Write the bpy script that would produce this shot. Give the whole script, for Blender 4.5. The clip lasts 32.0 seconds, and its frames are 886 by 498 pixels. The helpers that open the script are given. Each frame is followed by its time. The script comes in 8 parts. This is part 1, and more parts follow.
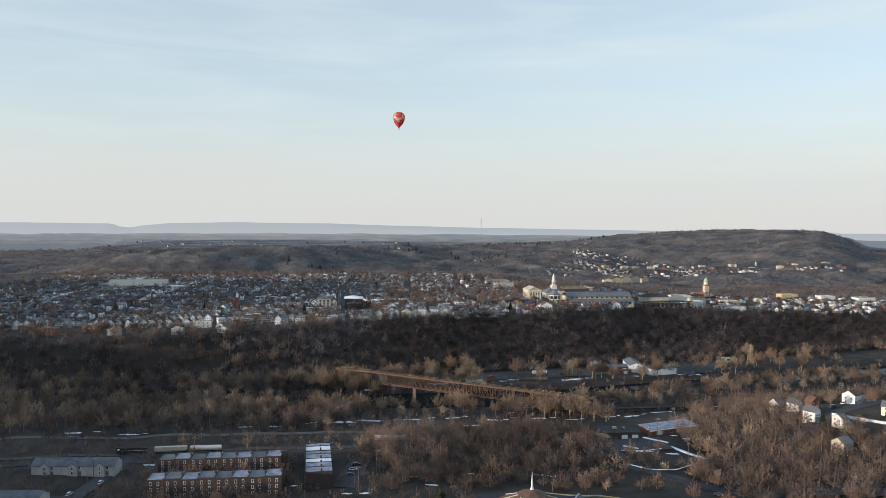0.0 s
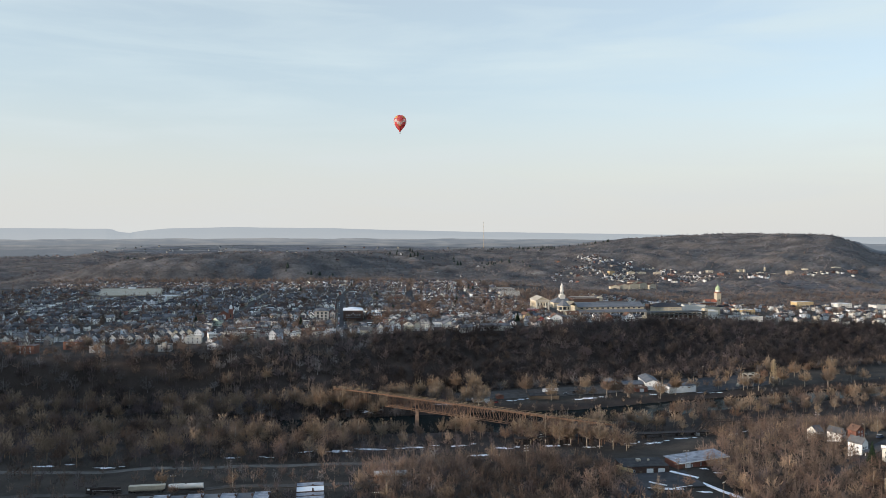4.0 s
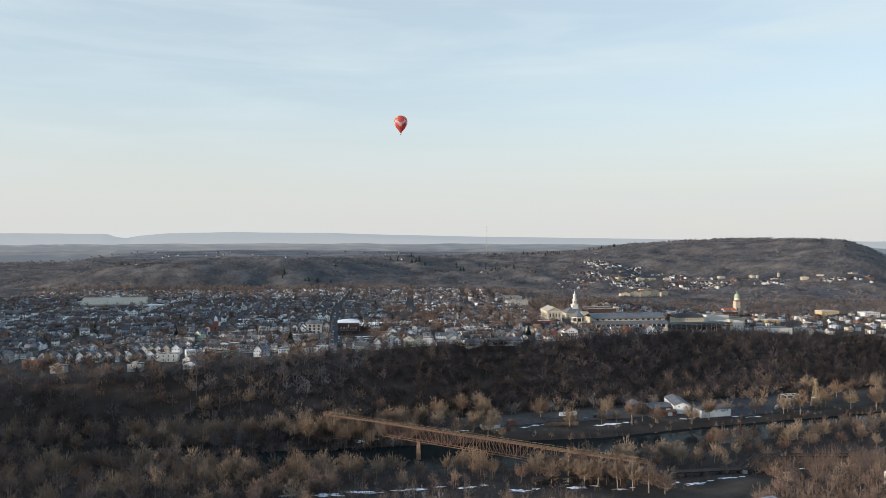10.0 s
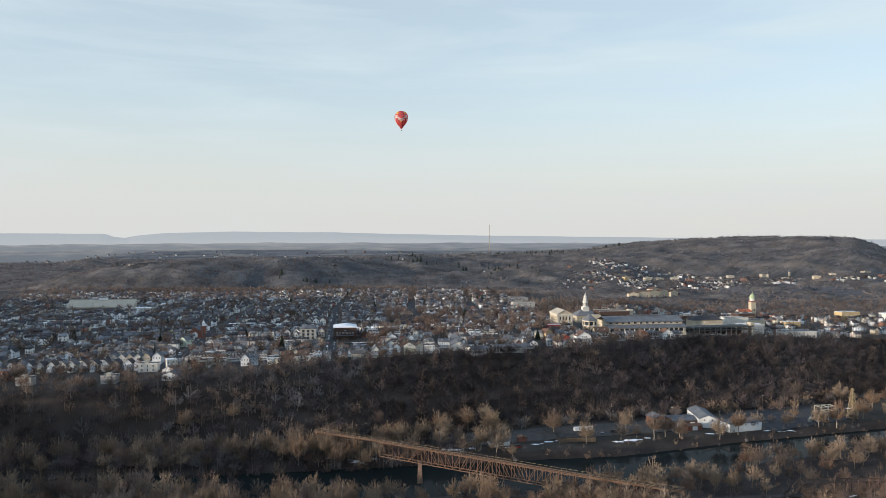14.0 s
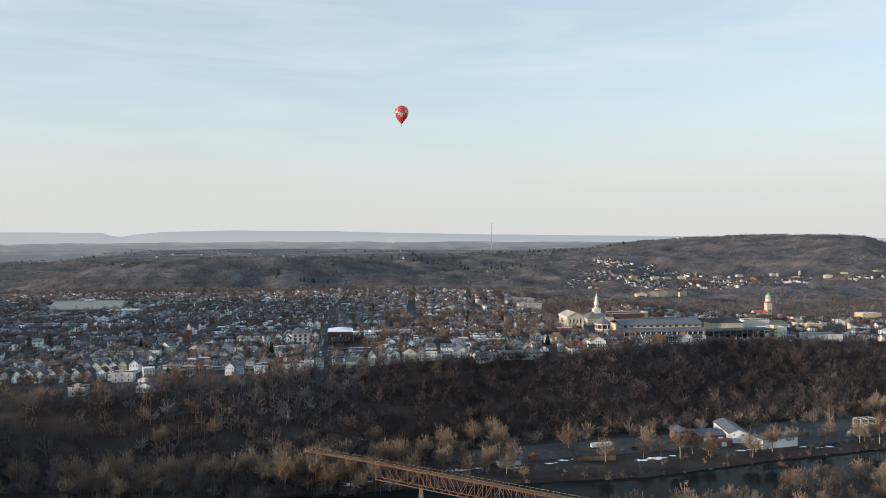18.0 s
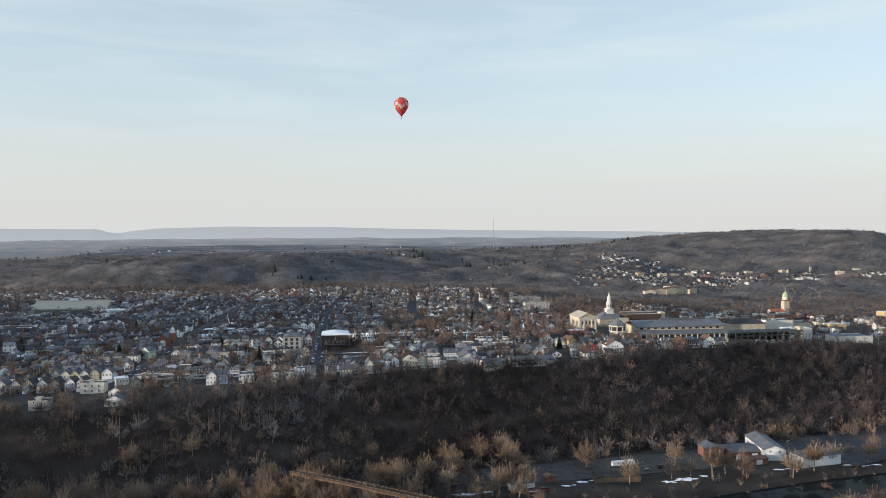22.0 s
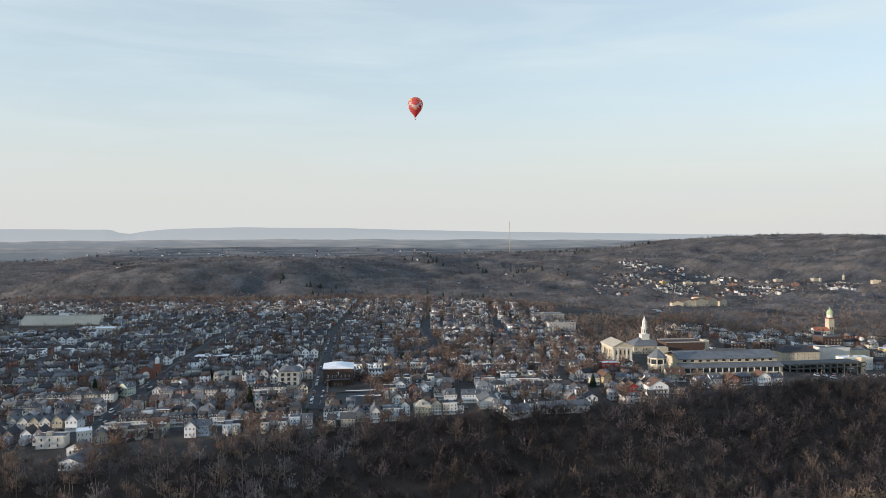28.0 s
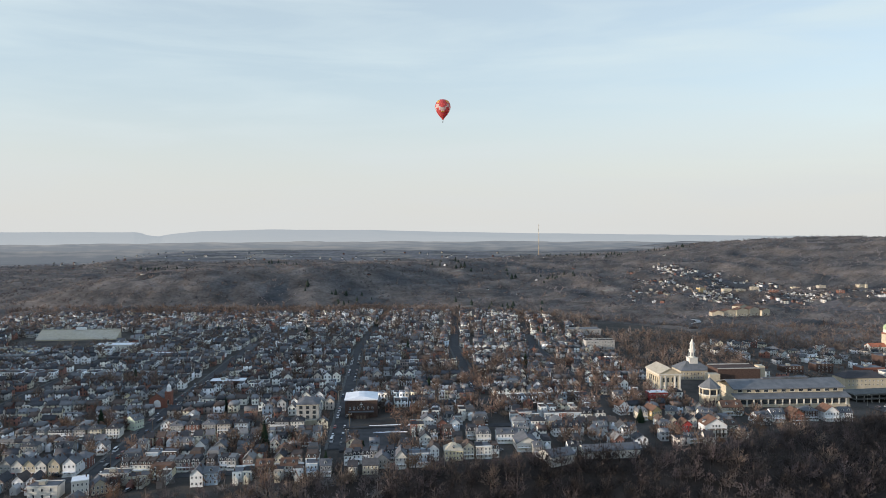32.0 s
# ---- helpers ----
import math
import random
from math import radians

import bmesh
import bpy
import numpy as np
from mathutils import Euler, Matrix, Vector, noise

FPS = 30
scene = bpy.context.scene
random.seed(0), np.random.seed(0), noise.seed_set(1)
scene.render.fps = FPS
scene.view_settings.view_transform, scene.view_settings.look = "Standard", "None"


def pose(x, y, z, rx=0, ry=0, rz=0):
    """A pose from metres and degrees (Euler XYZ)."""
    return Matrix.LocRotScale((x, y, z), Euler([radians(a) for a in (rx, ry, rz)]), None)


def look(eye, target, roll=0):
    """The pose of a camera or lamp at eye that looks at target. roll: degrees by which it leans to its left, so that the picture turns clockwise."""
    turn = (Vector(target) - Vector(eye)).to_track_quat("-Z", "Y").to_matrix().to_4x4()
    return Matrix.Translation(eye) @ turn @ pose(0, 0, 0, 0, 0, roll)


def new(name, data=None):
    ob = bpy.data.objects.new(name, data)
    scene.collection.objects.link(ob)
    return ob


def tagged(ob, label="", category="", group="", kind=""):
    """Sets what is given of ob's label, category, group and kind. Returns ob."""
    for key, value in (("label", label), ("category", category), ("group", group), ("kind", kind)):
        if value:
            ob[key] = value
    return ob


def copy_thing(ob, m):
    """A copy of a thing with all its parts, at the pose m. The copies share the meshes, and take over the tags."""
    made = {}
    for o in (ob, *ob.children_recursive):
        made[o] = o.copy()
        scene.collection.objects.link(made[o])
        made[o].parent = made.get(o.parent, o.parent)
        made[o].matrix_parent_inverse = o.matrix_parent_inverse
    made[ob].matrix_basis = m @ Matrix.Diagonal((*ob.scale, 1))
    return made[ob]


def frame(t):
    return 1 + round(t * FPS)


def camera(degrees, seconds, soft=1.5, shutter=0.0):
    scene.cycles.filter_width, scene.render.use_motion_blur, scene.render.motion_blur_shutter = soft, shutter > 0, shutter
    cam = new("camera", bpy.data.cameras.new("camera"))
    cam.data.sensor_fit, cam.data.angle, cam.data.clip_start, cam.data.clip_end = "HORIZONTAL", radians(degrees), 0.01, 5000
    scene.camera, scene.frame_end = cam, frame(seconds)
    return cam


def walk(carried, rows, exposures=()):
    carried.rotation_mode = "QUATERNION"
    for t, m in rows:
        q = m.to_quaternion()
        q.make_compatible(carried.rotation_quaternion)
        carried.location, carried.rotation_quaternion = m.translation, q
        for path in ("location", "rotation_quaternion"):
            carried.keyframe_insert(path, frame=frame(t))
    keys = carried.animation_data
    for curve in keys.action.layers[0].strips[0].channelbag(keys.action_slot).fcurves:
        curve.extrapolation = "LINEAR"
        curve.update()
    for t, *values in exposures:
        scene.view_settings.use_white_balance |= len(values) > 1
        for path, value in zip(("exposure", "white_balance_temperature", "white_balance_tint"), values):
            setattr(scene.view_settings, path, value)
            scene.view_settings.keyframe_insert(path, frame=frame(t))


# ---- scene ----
cam = camera(62.18, 32.0, soft=0.7)
# seconds, x, y, z, tilt above level, turn to the left, lean
FLIGHT = [
    (0, -0.00, 0.00, 143.00, -1.429, -2.278, 0.32),
    (1, -0.24, 10.97, 145.06, -1.317, -2.258, 0.25),
    (2, -0.48, 21.99, 146.76, -1.199, -2.191, 0.26),
    (3, -0.58, 33.01, 147.77, -1.232, -2.163, 0.24),
    (3.5, -0.59, 38.56, 148.17, -1.201, -2.168, 0.16),
    (5.5, -0.52, 61.32, 148.75, -1.062, -2.111, 0.16),
    (6, -0.49, 67.28, 148.78, -1.044, -2.100, 0.27),
    (7, -0.41, 79.39, 148.78, -0.896, -2.090, 0.17),
    (8, -0.34, 91.93, 148.78, -0.827, -2.062, 0.17),
    (9, -0.28, 104.80, 148.86, -0.800, -2.051, 0.17),
    (10, -0.14, 117.82, 148.89, -0.781, -2.025, 0.09),
    (11, 0.05, 131.01, 148.92, -0.764, -1.987, 0.06),
    (12, 0.24, 144.32, 148.88, -0.799, -1.944, 0.04),
    (13, 0.35, 157.60, 148.72, -0.831, -1.925, -0.00),
    (14, 0.37, 170.82, 148.41, -0.851, -1.908, -0.06),
    (14.5, 0.38, 177.42, 148.23, -0.859, -1.896, -0.03),
    (16.5, 0.46, 203.71, 147.38, -0.909, -1.847, -0.07),
    (17, 0.45, 210.28, 147.18, -0.934, -1.850, -0.09),
    (18, 0.36, 223.45, 146.79, -0.926, -1.847, -0.11),
    (19, 0.19, 236.61, 146.37, -0.969, -1.829, -0.17),
    (20, -0.02, 249.73, 145.97, -1.055, -1.813, -0.15),
    (21, -0.10, 262.77, 145.86, -1.145, -1.806, -0.18),
    (22, -0.02, 275.71, 146.40, -1.237, -1.802, -0.20),
    (23, 0.15, 288.63, 147.81, -1.295, -1.798, -0.23),
    (24, 0.21, 301.53, 149.99, -1.327, -1.813, -0.17),
    (25, 0.12, 314.39, 152.93, -1.324, -1.818, -0.22),
    (25.5, 0.07, 320.81, 154.56, -1.320, -1.847, -0.06),
    (26, 0.00, 327.22, 156.23, -1.297, -1.669, -0.14),
    (26.5, -0.07, 333.61, 157.94, -1.314, -1.169, -0.00),
    (28.5, -0.62, 358.71, 165.33, -1.339, -0.654, -0.03),
    (29, -0.93, 364.70, 167.17, -1.317, -0.428, -0.06),
    (29.5, -1.28, 370.65, 169.01, -1.334, 0.386, -0.03),
    (30, -1.65, 376.56, 170.83, -1.376, 1.140, -0.06),
    (30.5, -2.03, 382.44, 172.64, -1.356, 1.387, -0.04),
    (31, -2.41, 388.30, 174.41, -1.390, 1.400, -0.02),
    (31.5, -2.79, 394.15, 176.17, -1.379, 1.400, -0.05),
    (32, -3.16, 400.00, 177.91, -1.394, 1.395, -0.14),
]
walk(cam, [(t, pose(x, y, z, 90 + tilt, 0, turn) @ pose(0, 0, 0, 0, 0, lean)) for t, x, y, z, tilt, turn, lean in FLIGHT])

# ---- sky and sun: a low sun to the left, a little behind ----
SUN = Vector((-0.93, -0.36, 0.118)).normalized()
SUN_UP = math.asin(SUN.z)
world = bpy.data.worlds.new("sky")
scene.world = world
world.use_nodes = True
wn, wl = world.node_tree.nodes, world.node_tree.links
wn.clear()
sky = wn.new("ShaderNodeTexSky")
sky.sky_type, sky.sun_disc = "NISHITA", False
sky.sun_elevation, sky.sun_rotation = SUN_UP, math.atan2(SUN.x, SUN.y) % (2 * math.pi)
sky.altitude, sky.air_density, sky.dust_density, sky.ozone_density = 200, 1.0, 0.7, 1.5
coord = wn.new("ShaderNodeTexCoord")
# a thin high veil over the whole sky, thicker in stretched wisps
cmap = wn.new("ShaderNodeMapping")
cmap.inputs["Rotation"].default_value = (0, radians(-13), radians(12))
cmap.inputs["Scale"].default_value = (2.2, 3.0, 17.0)
cirrus = wn.new("ShaderNodeTexNoise")
cirrus.inputs["Scale"].default_value, cirrus.inputs["Detail"].default_value = 1.3, 5
cirrus.inputs["Roughness"].default_value, cirrus.inputs["Distortion"].default_value = 0.55, 0.35
cramp = wn.new("ShaderNodeMapRange")
for k, v in (("From Min", 0.40), ("From Max", 0.80), ("To Min", 0.56), ("To Max", 0.97)):
    cramp.inputs[k].default_value = v
cloud = wn.new("ShaderNodeMix")
cloud.data_type = "RGBA"
cloud.inputs["B"].default_value = (2.33, 2.73, 2.87, 1)
gain = wn.new("ShaderNodeMix")
gain.data_type, gain.blend_type = "RGBA", "MULTIPLY"
gain.inputs["Factor"].default_value = 1
gain.inputs["B"].default_value = (0.95, 0.88, 0.95, 1)
back = wn.new("ShaderNodeBackground")
back.inputs["Strength"].default_value = 0.15
wout = wn.new("ShaderNodeOutputWorld")
wl.new(coord.outputs["Generated"], cmap.inputs["Vector"])
wl.new(cmap.outputs["Vector"], cirrus.inputs["Vector"])
wl.new(cirrus.outputs["Fac"], cramp.inputs["Value"])
wl.new(cramp.outputs["Result"], cloud.inputs["Factor"])
wl.new(sky.outputs["Color"], gain.inputs["A"])
wl.new(gain.outputs["Result"], cloud.inputs["A"])
# the veil closes to an even grey-pink towards the horizon
zsep, low = wn.new("ShaderNodeSeparateXYZ"), wn.new("ShaderNodeMapRange")
low.interpolation_type = "SMOOTHERSTEP"
for k, v in (("From Min", -0.02), ("From Max", 0.24), ("To Min", 0.92), ("To Max", 0.0)):
    low.inputs[k].default_value = v
bank = wn.new("ShaderNodeMix")
bank.data_type = "RGBA"
bank.inputs["B"].default_value = (2.34, 2.36, 2.33, 1)
wl.new(coord.outputs["Generated"], zsep.inputs["Vector"])
wl.new(zsep.outputs["Z"], low.inputs["Value"])
wl.new(low.outputs["Result"], bank.inputs["Factor"])
# overhead the veil thins out and the sky is a deeper blue
high, dome_mix = wn.new("ShaderNodeMapRange"), wn.new("ShaderNodeMix")
high.interpolation_type = "SMOOTHERSTEP"
for k, v in (("From Min", 0.34), ("From Max", 0.85), ("To Min", 0.0), ("To Max", 1.0)):
    high.inputs[k].default_value = v
dome_mix.data_type = "RGBA"
dome_mix.inputs["B"].default_value = (1.42, 2.02, 2.95, 1)
wl.new(zsep.outputs["Z"], high.inputs["Value"])
wl.new(high.outputs["Result"], dome_mix.inputs["Factor"])
wl.new(cloud.outputs["Result"], dome_mix.inputs["A"])
wl.new(dome_mix.outputs["Result"], bank.inputs["A"])
wl.new(bank.outputs["Result"], back.inputs["Color"])
wl.new(back.outputs["Background"], wout.inputs["Surface"])
sun = new("sun", bpy.data.lights.new("sun", "SUN"))
sun.data.energy, sun.data.angle, sun.data.color = 2.8, radians(0.6), (1.0, 0.85, 0.70)
sun.matrix_world = look((-400, -200, 300), Vector((-400, -200, 300)) - SUN)
scene.view_settings.exposure = 1.0

# ---- materials ----
def material(name, dark, light, size=4.0, rough=0.85, metal=0.0, bump=0.0, fine=12.0, attr="", palette=(), spread=0.0):
    """Two tones mixed by a coarse and a fine noise; size in metres. palette: tones picked by the object's random number; attr: a tone kept in the mesh."""
    m = bpy.data.materials.new(name)
    m.use_nodes = True
    n, l = m.node_tree.nodes, m.node_tree.links
    b = n["Principled BSDF"]
    b.inputs["Roughness"].default_value, b.inputs["Metallic"].default_value = rough, metal
    b.inputs["Specular IOR Level"].default_value = 0.5 if rough < 0.65 else 0.15
    geo = n.new("ShaderNodeNewGeometry")
    coarse, grain = n.new("ShaderNodeTexNoise"), n.new("ShaderNodeTexNoise")
    coarse.inputs["Scale"].default_value, coarse.inputs["Detail"].default_value = 1 / size, 4
    grain.inputs["Scale"].default_value, grain.inputs["Detail"].default_value = fine / size, 2
    for k in (coarse, grain):
        l.new(geo.outputs["Position"], k.inputs["Vector"])
    both = n.new("ShaderNodeMath")
    both.operation = "MULTIPLY_ADD"
    both.inputs[1].default_value = 0.35
    l.new(grain.outputs["Fac"], both.inputs[0])
    l.new(coarse.outputs["Fac"], both.inputs[2])
    ramp = n.new("ShaderNodeMapRange")
    ramp.inputs["From Min"].default_value, ramp.inputs["From Max"].default_value = 0.45, 0.9
    l.new(both.outputs["Value"], ramp.inputs["Value"])
    mix = n.new("ShaderNodeMix")
    mix.data_type = "RGBA"
    mix.inputs["A"].default_value, mix.inputs["B"].default_value = (*dark, 1), (*light, 1)
    l.new(ramp.outputs["Result"], mix.inputs["Factor"])
    last = mix.outputs["Result"]
    if palette or attr:
        tone = n.new("ShaderNodeMix")
        tone.data_type, tone.blend_type = "RGBA", "MULTIPLY"
        tone.inputs["Factor"].default_value = 1
        l.new(last, tone.inputs["A"])
        if palette:
            info, pick = n.new("ShaderNodeObjectInfo"), n.new("ShaderNodeValToRGB")
            pick.color_ramp.interpolation = "CONSTANT"
            el = pick.color_ramp.elements
            while len(el) < len(palette):
                el.new(0.5)
            for i, c in enumerate(palette):
                el[i].position, el[i].color = i / len(palette), (*c, 1)
            l.new(info.outputs["Random"], pick.inputs["Fac"])
            l.new(pick.outputs["Color"], tone.inputs["B"])
        else:
            at = n.new("ShaderNodeAttribute")
            at.attribute_name = attr
            l.new(at.outputs["Color"], tone.inputs["B"])
        last = tone.outputs["Result"]
    l.new(last, b.inputs["Base Color"])
    if bump:
        bp = n.new("ShaderNodeBump")
        bp.inputs["Strength"].default_value, bp.inputs["Distance"].default_value = bump, size * 0.1
        l.new(both.outputs["Value"], bp.inputs["Height"])
        l.new(bp.outputs["Normal"], b.inputs["Normal"])
    return m


ONE = (0.86, 0.86, 0.86), (1.0, 1.0, 1.0)
SIDING = [(0.80, 0.81, 0.82), (0.70, 0.68, 0.62), (0.82, 0.82, 0.80), (0.40, 0.41, 0.42), (0.66, 0.64, 0.58), (0.22, 0.11, 0.088), (0.70, 0.71, 0.73),
          (0.45, 0.52, 0.58), (0.26, 0.13, 0.10), (0.74, 0.72, 0.66), (0.34, 0.33, 0.31), (0.58, 0.53, 0.42), (0.76, 0.77, 0.79), (0.60, 0.62, 0.60), (0.50, 0.45, 0.40), (0.24, 0.20, 0.18)]
SHINGLE = [(0.055, 0.056, 0.062), (0.085, 0.085, 0.088), (0.04, 0.041, 0.046), (0.11, 0.11, 0.113), (0.08, 0.068, 0.062), (0.15, 0.15, 0.156), (0.06, 0.058, 0.062), (0.10, 0.074, 0.062), (0.19, 0.19, 0.19), (0.05, 0.051, 0.056)]
siding = material("siding", *ONE, 1.5, 0.7, palette=SIDING)
shingle = material("shingle", (0.8, 0.8, 0.8), (1.15, 1.15, 1.15), 2.0, 0.9, bump=0.3, palette=SHINGLE)
siding_far = material("siding_far", *ONE, 1.5, 0.7, attr="tone")
white_trim = material("white_trim", (0.70, 0.70, 0.69), (0.80, 0.80, 0.79), 1.0, 0.5)
glass = material("window_glass", (0.02, 0.025, 0.03), (0.05, 0.06, 0.07), 2.0, 0.08)
brick_red = material("brick_red", (0.165, 0.075, 0.056), (0.265, 0.118, 0.086), 1.0, 0.85, bump=0.2)
brick_brown = material("brick_brown", (0.055, 0.038, 0.034), (0.10, 0.066, 0.055), 1.0, 0.85, bump=0.2)
brick_dull = material("brick_dull", (0.15, 0.075, 0.055), (0.23, 0.12, 0.09), 1.0, 0.88, bump=0.2)
stone_cream = material("stone_cream", (0.40, 0.35, 0.265), (0.52, 0.46, 0.35), 3.0, 0.8)
stone_white = material("stone_white", (0.52, 0.50, 0.46), (0.64, 0.62, 0.57), 3.0, 0.7)
concrete = material("concrete", (0.30, 0.29, 0.27), (0.44, 0.43, 0.41), 3.0, 0.9, bump=0.1)
paving = material("paving", (0.075, 0.075, 0.073), (0.12, 0.12, 0.115), 3.0, 0.9, bump=0.1)
asphalt = material("asphalt", (0.038, 0.038, 0.040), (0.070, 0.069, 0.071), 6.0, 0.9)
gravel = material("gravel", (0.085, 0.078, 0.07), (0.15, 0.138, 0.125), 5.0, 0.95, bump=0.2)
dirt = material("dirt", (0.05, 0.046, 0.042), (0.095, 0.086, 0.078), 4.0, 0.95, bump=0.2)
roof_grey = material("roof_grey", (0.105, 0.112, 0.120), (0.165, 0.172, 0.182), 5.0, 0.7)
tar_roof = material("tar_roof", (0.028, 0.028, 0.030), (0.062, 0.060, 0.060), 3.0, 0.9, bump=0.1)
roof_slate = material("roof_slate", (0.075, 0.078, 0.086), (0.145, 0.15, 0.162), 4.0, 0.8)
roof_white = material("roof_white", (0.62, 0.64, 0.66), (0.80, 0.81, 0.83), 5.0, 0.6)
roof_tan = material("roof_tan", (0.36, 0.32, 0.25), (0.48, 0.43, 0.34), 4.0, 0.7)
roof_brown = material("roof_brown", (0.10, 0.06, 0.045), (0.17, 0.10, 0.07), 3.0, 0.85)
metal_wall = material("metal_wall", (0.62, 0.63, 0.63), (0.76, 0.77, 0.76), 4.0, 0.5)
rust = material("rust", (0.095, 0.058, 0.040), (0.20, 0.125, 0.085), 1.2, 0.85, bump=0.25)
dark_steel = material("dark_steel", (0.02, 0.018, 0.017), (0.06, 0.045, 0.04), 1.0, 0.7)
galvanised = material("galvanised", (0.30, 0.29, 0.25), (0.44, 0.42, 0.36), 1.0, 0.5, 0.3)
weathered_steel = material("weathered_steel", (0.27, 0.20, 0.12), (0.42, 0.33, 0.20), 1.0, 0.7)
timber = material("timber", (0.10, 0.075, 0.055), (0.19, 0.15, 0.115), 0.8, 0.9)
snow = material("snow", (0.70, 0.74, 0.80), (0.88, 0.90, 0.93), 4.0, 0.7, bump=0.2)
copper_green = material("copper_green", (0.28, 0.36, 0.22), (0.42, 0.49, 0.30), 2.0, 0.7)
roof_tile_red = material("roof_tile_red", (0.32, 0.10, 0.06), (0.46, 0.17, 0.10), 2.0, 0.8)
pale_blue = material("pale_blue", (0.36, 0.46, 0.56), (0.46, 0.56, 0.66), 1.5, 0.7)
pale_yellow = material("pale_yellow", (0.60, 0.54, 0.36), (0.70, 0.64, 0.44), 1.5, 0.7)
pale_green = material("pale_green", (0.48, 0.56, 0.46), (0.58, 0.65, 0.54), 1.5, 0.7)
red_paint = material("red_paint", (0.34, 0.03, 0.03), (0.45, 0.06, 0.05), 2.0, 0.6)
ochre = material("ochre", (0.42, 0.31, 0.16), (0.54, 0.41, 0.22), 2.0, 0.7)
bark = material("bark", (0.10, 0.085, 0.065), (0.24, 0.21, 0.17), 1.0, 0.9)
twig = material("twig", (0.70, 0.70, 0.70), (1.2, 1.2, 1.2), 6.0, 0.9, attr="tone")


def let_through(m, share):
    """Thin things pass on part of the light that falls on their other side."""
    nn, ll = m.node_tree.nodes, m.node_tree.links
    thin, blend = nn.new("ShaderNodeBsdfTranslucent"), nn.new("ShaderNodeMixShader")
    blend.inputs["Fac"].default_value = share
    ll.new(nn["Principled BSDF"].inputs["Base Color"].links[0].from_socket, thin.inputs["Color"])
    ll.new(nn["Principled BSDF"].outputs["BSDF"], blend.inputs[1])
    ll.new(thin.outputs["BSDF"], blend.inputs[2])
    ll.new(blend.outputs["Shader"], nn["Material Output"].inputs["Surface"])
    return m


let_through(twig, 0.25)
needle = material("needle", (0.012, 0.024, 0.014), (0.035, 0.055, 0.028), 1.5, 0.8)
hedge_leaf = material("hedge_leaf", (0.03, 0.04, 0.02), (0.06, 0.06, 0.03), 1.0, 0.8)
car_paint = material("car_paint", *ONE, 1.0, 0.3, palette=[(0.6, 0.6, 0.62), (0.03, 0.03, 0.035), (0.25, 0.26, 0.28), (0.7, 0.7, 0.7), (0.2, 0.03, 0.03), (0.04, 0.07, 0.14), (0.12, 0.12, 0.13), (0.35, 0.35, 0.35)])
rubber = material("rubber", (0.015, 0.015, 0.015), (0.03, 0.03, 0.03), 0.3, 0.9)


def ground_material():
    """Leaf litter, thin winter grass, bare earth, by the land cover kept in the mesh, broken by noise at three sizes."""
    m = material("earth", (0.55, 0.55, 0.55), (1.35, 1.3, 1.25), 18.0, 0.95, bump=0.35, fine=14.0, attr="cover")
    return m


earth = ground_material()
w = bpy.data.materials.new("river_water")
w.use_nodes = True
water_mat = w
wb = w.node_tree.nodes["Principled BSDF"]
wb.inputs["Specular IOR Level"].default_value = 0.06
wb.inputs["Base Color"].default_value, wb.inputs["Roughness"].default_value, wb.inputs["IOR"].default_value = (0.012, 0.016, 0.016, 1), 0.06, 1.18
wv, wbm = w.node_tree.nodes.new("ShaderNodeTexNoise"), w.node_tree.nodes.new("ShaderNodeBump")
wg = w.node_tree.nodes.new("ShaderNodeNewGeometry")
wv.inputs["Scale"].default_value, wv.inputs["Detail"].default_value = 0.35, 3
wbm.inputs["Strength"].default_value, wbm.inputs["Distance"].default_value = 0.03, 0.08
w.node_tree.links.new(wg.outputs["Position"], wv.inputs["Vector"])
w.node_tree.links.new(wv.outputs["Fac"], wbm.inputs["Height"])
w.node_tree.links.new(wbm.outputs["Normal"], wb.inputs["Normal"])


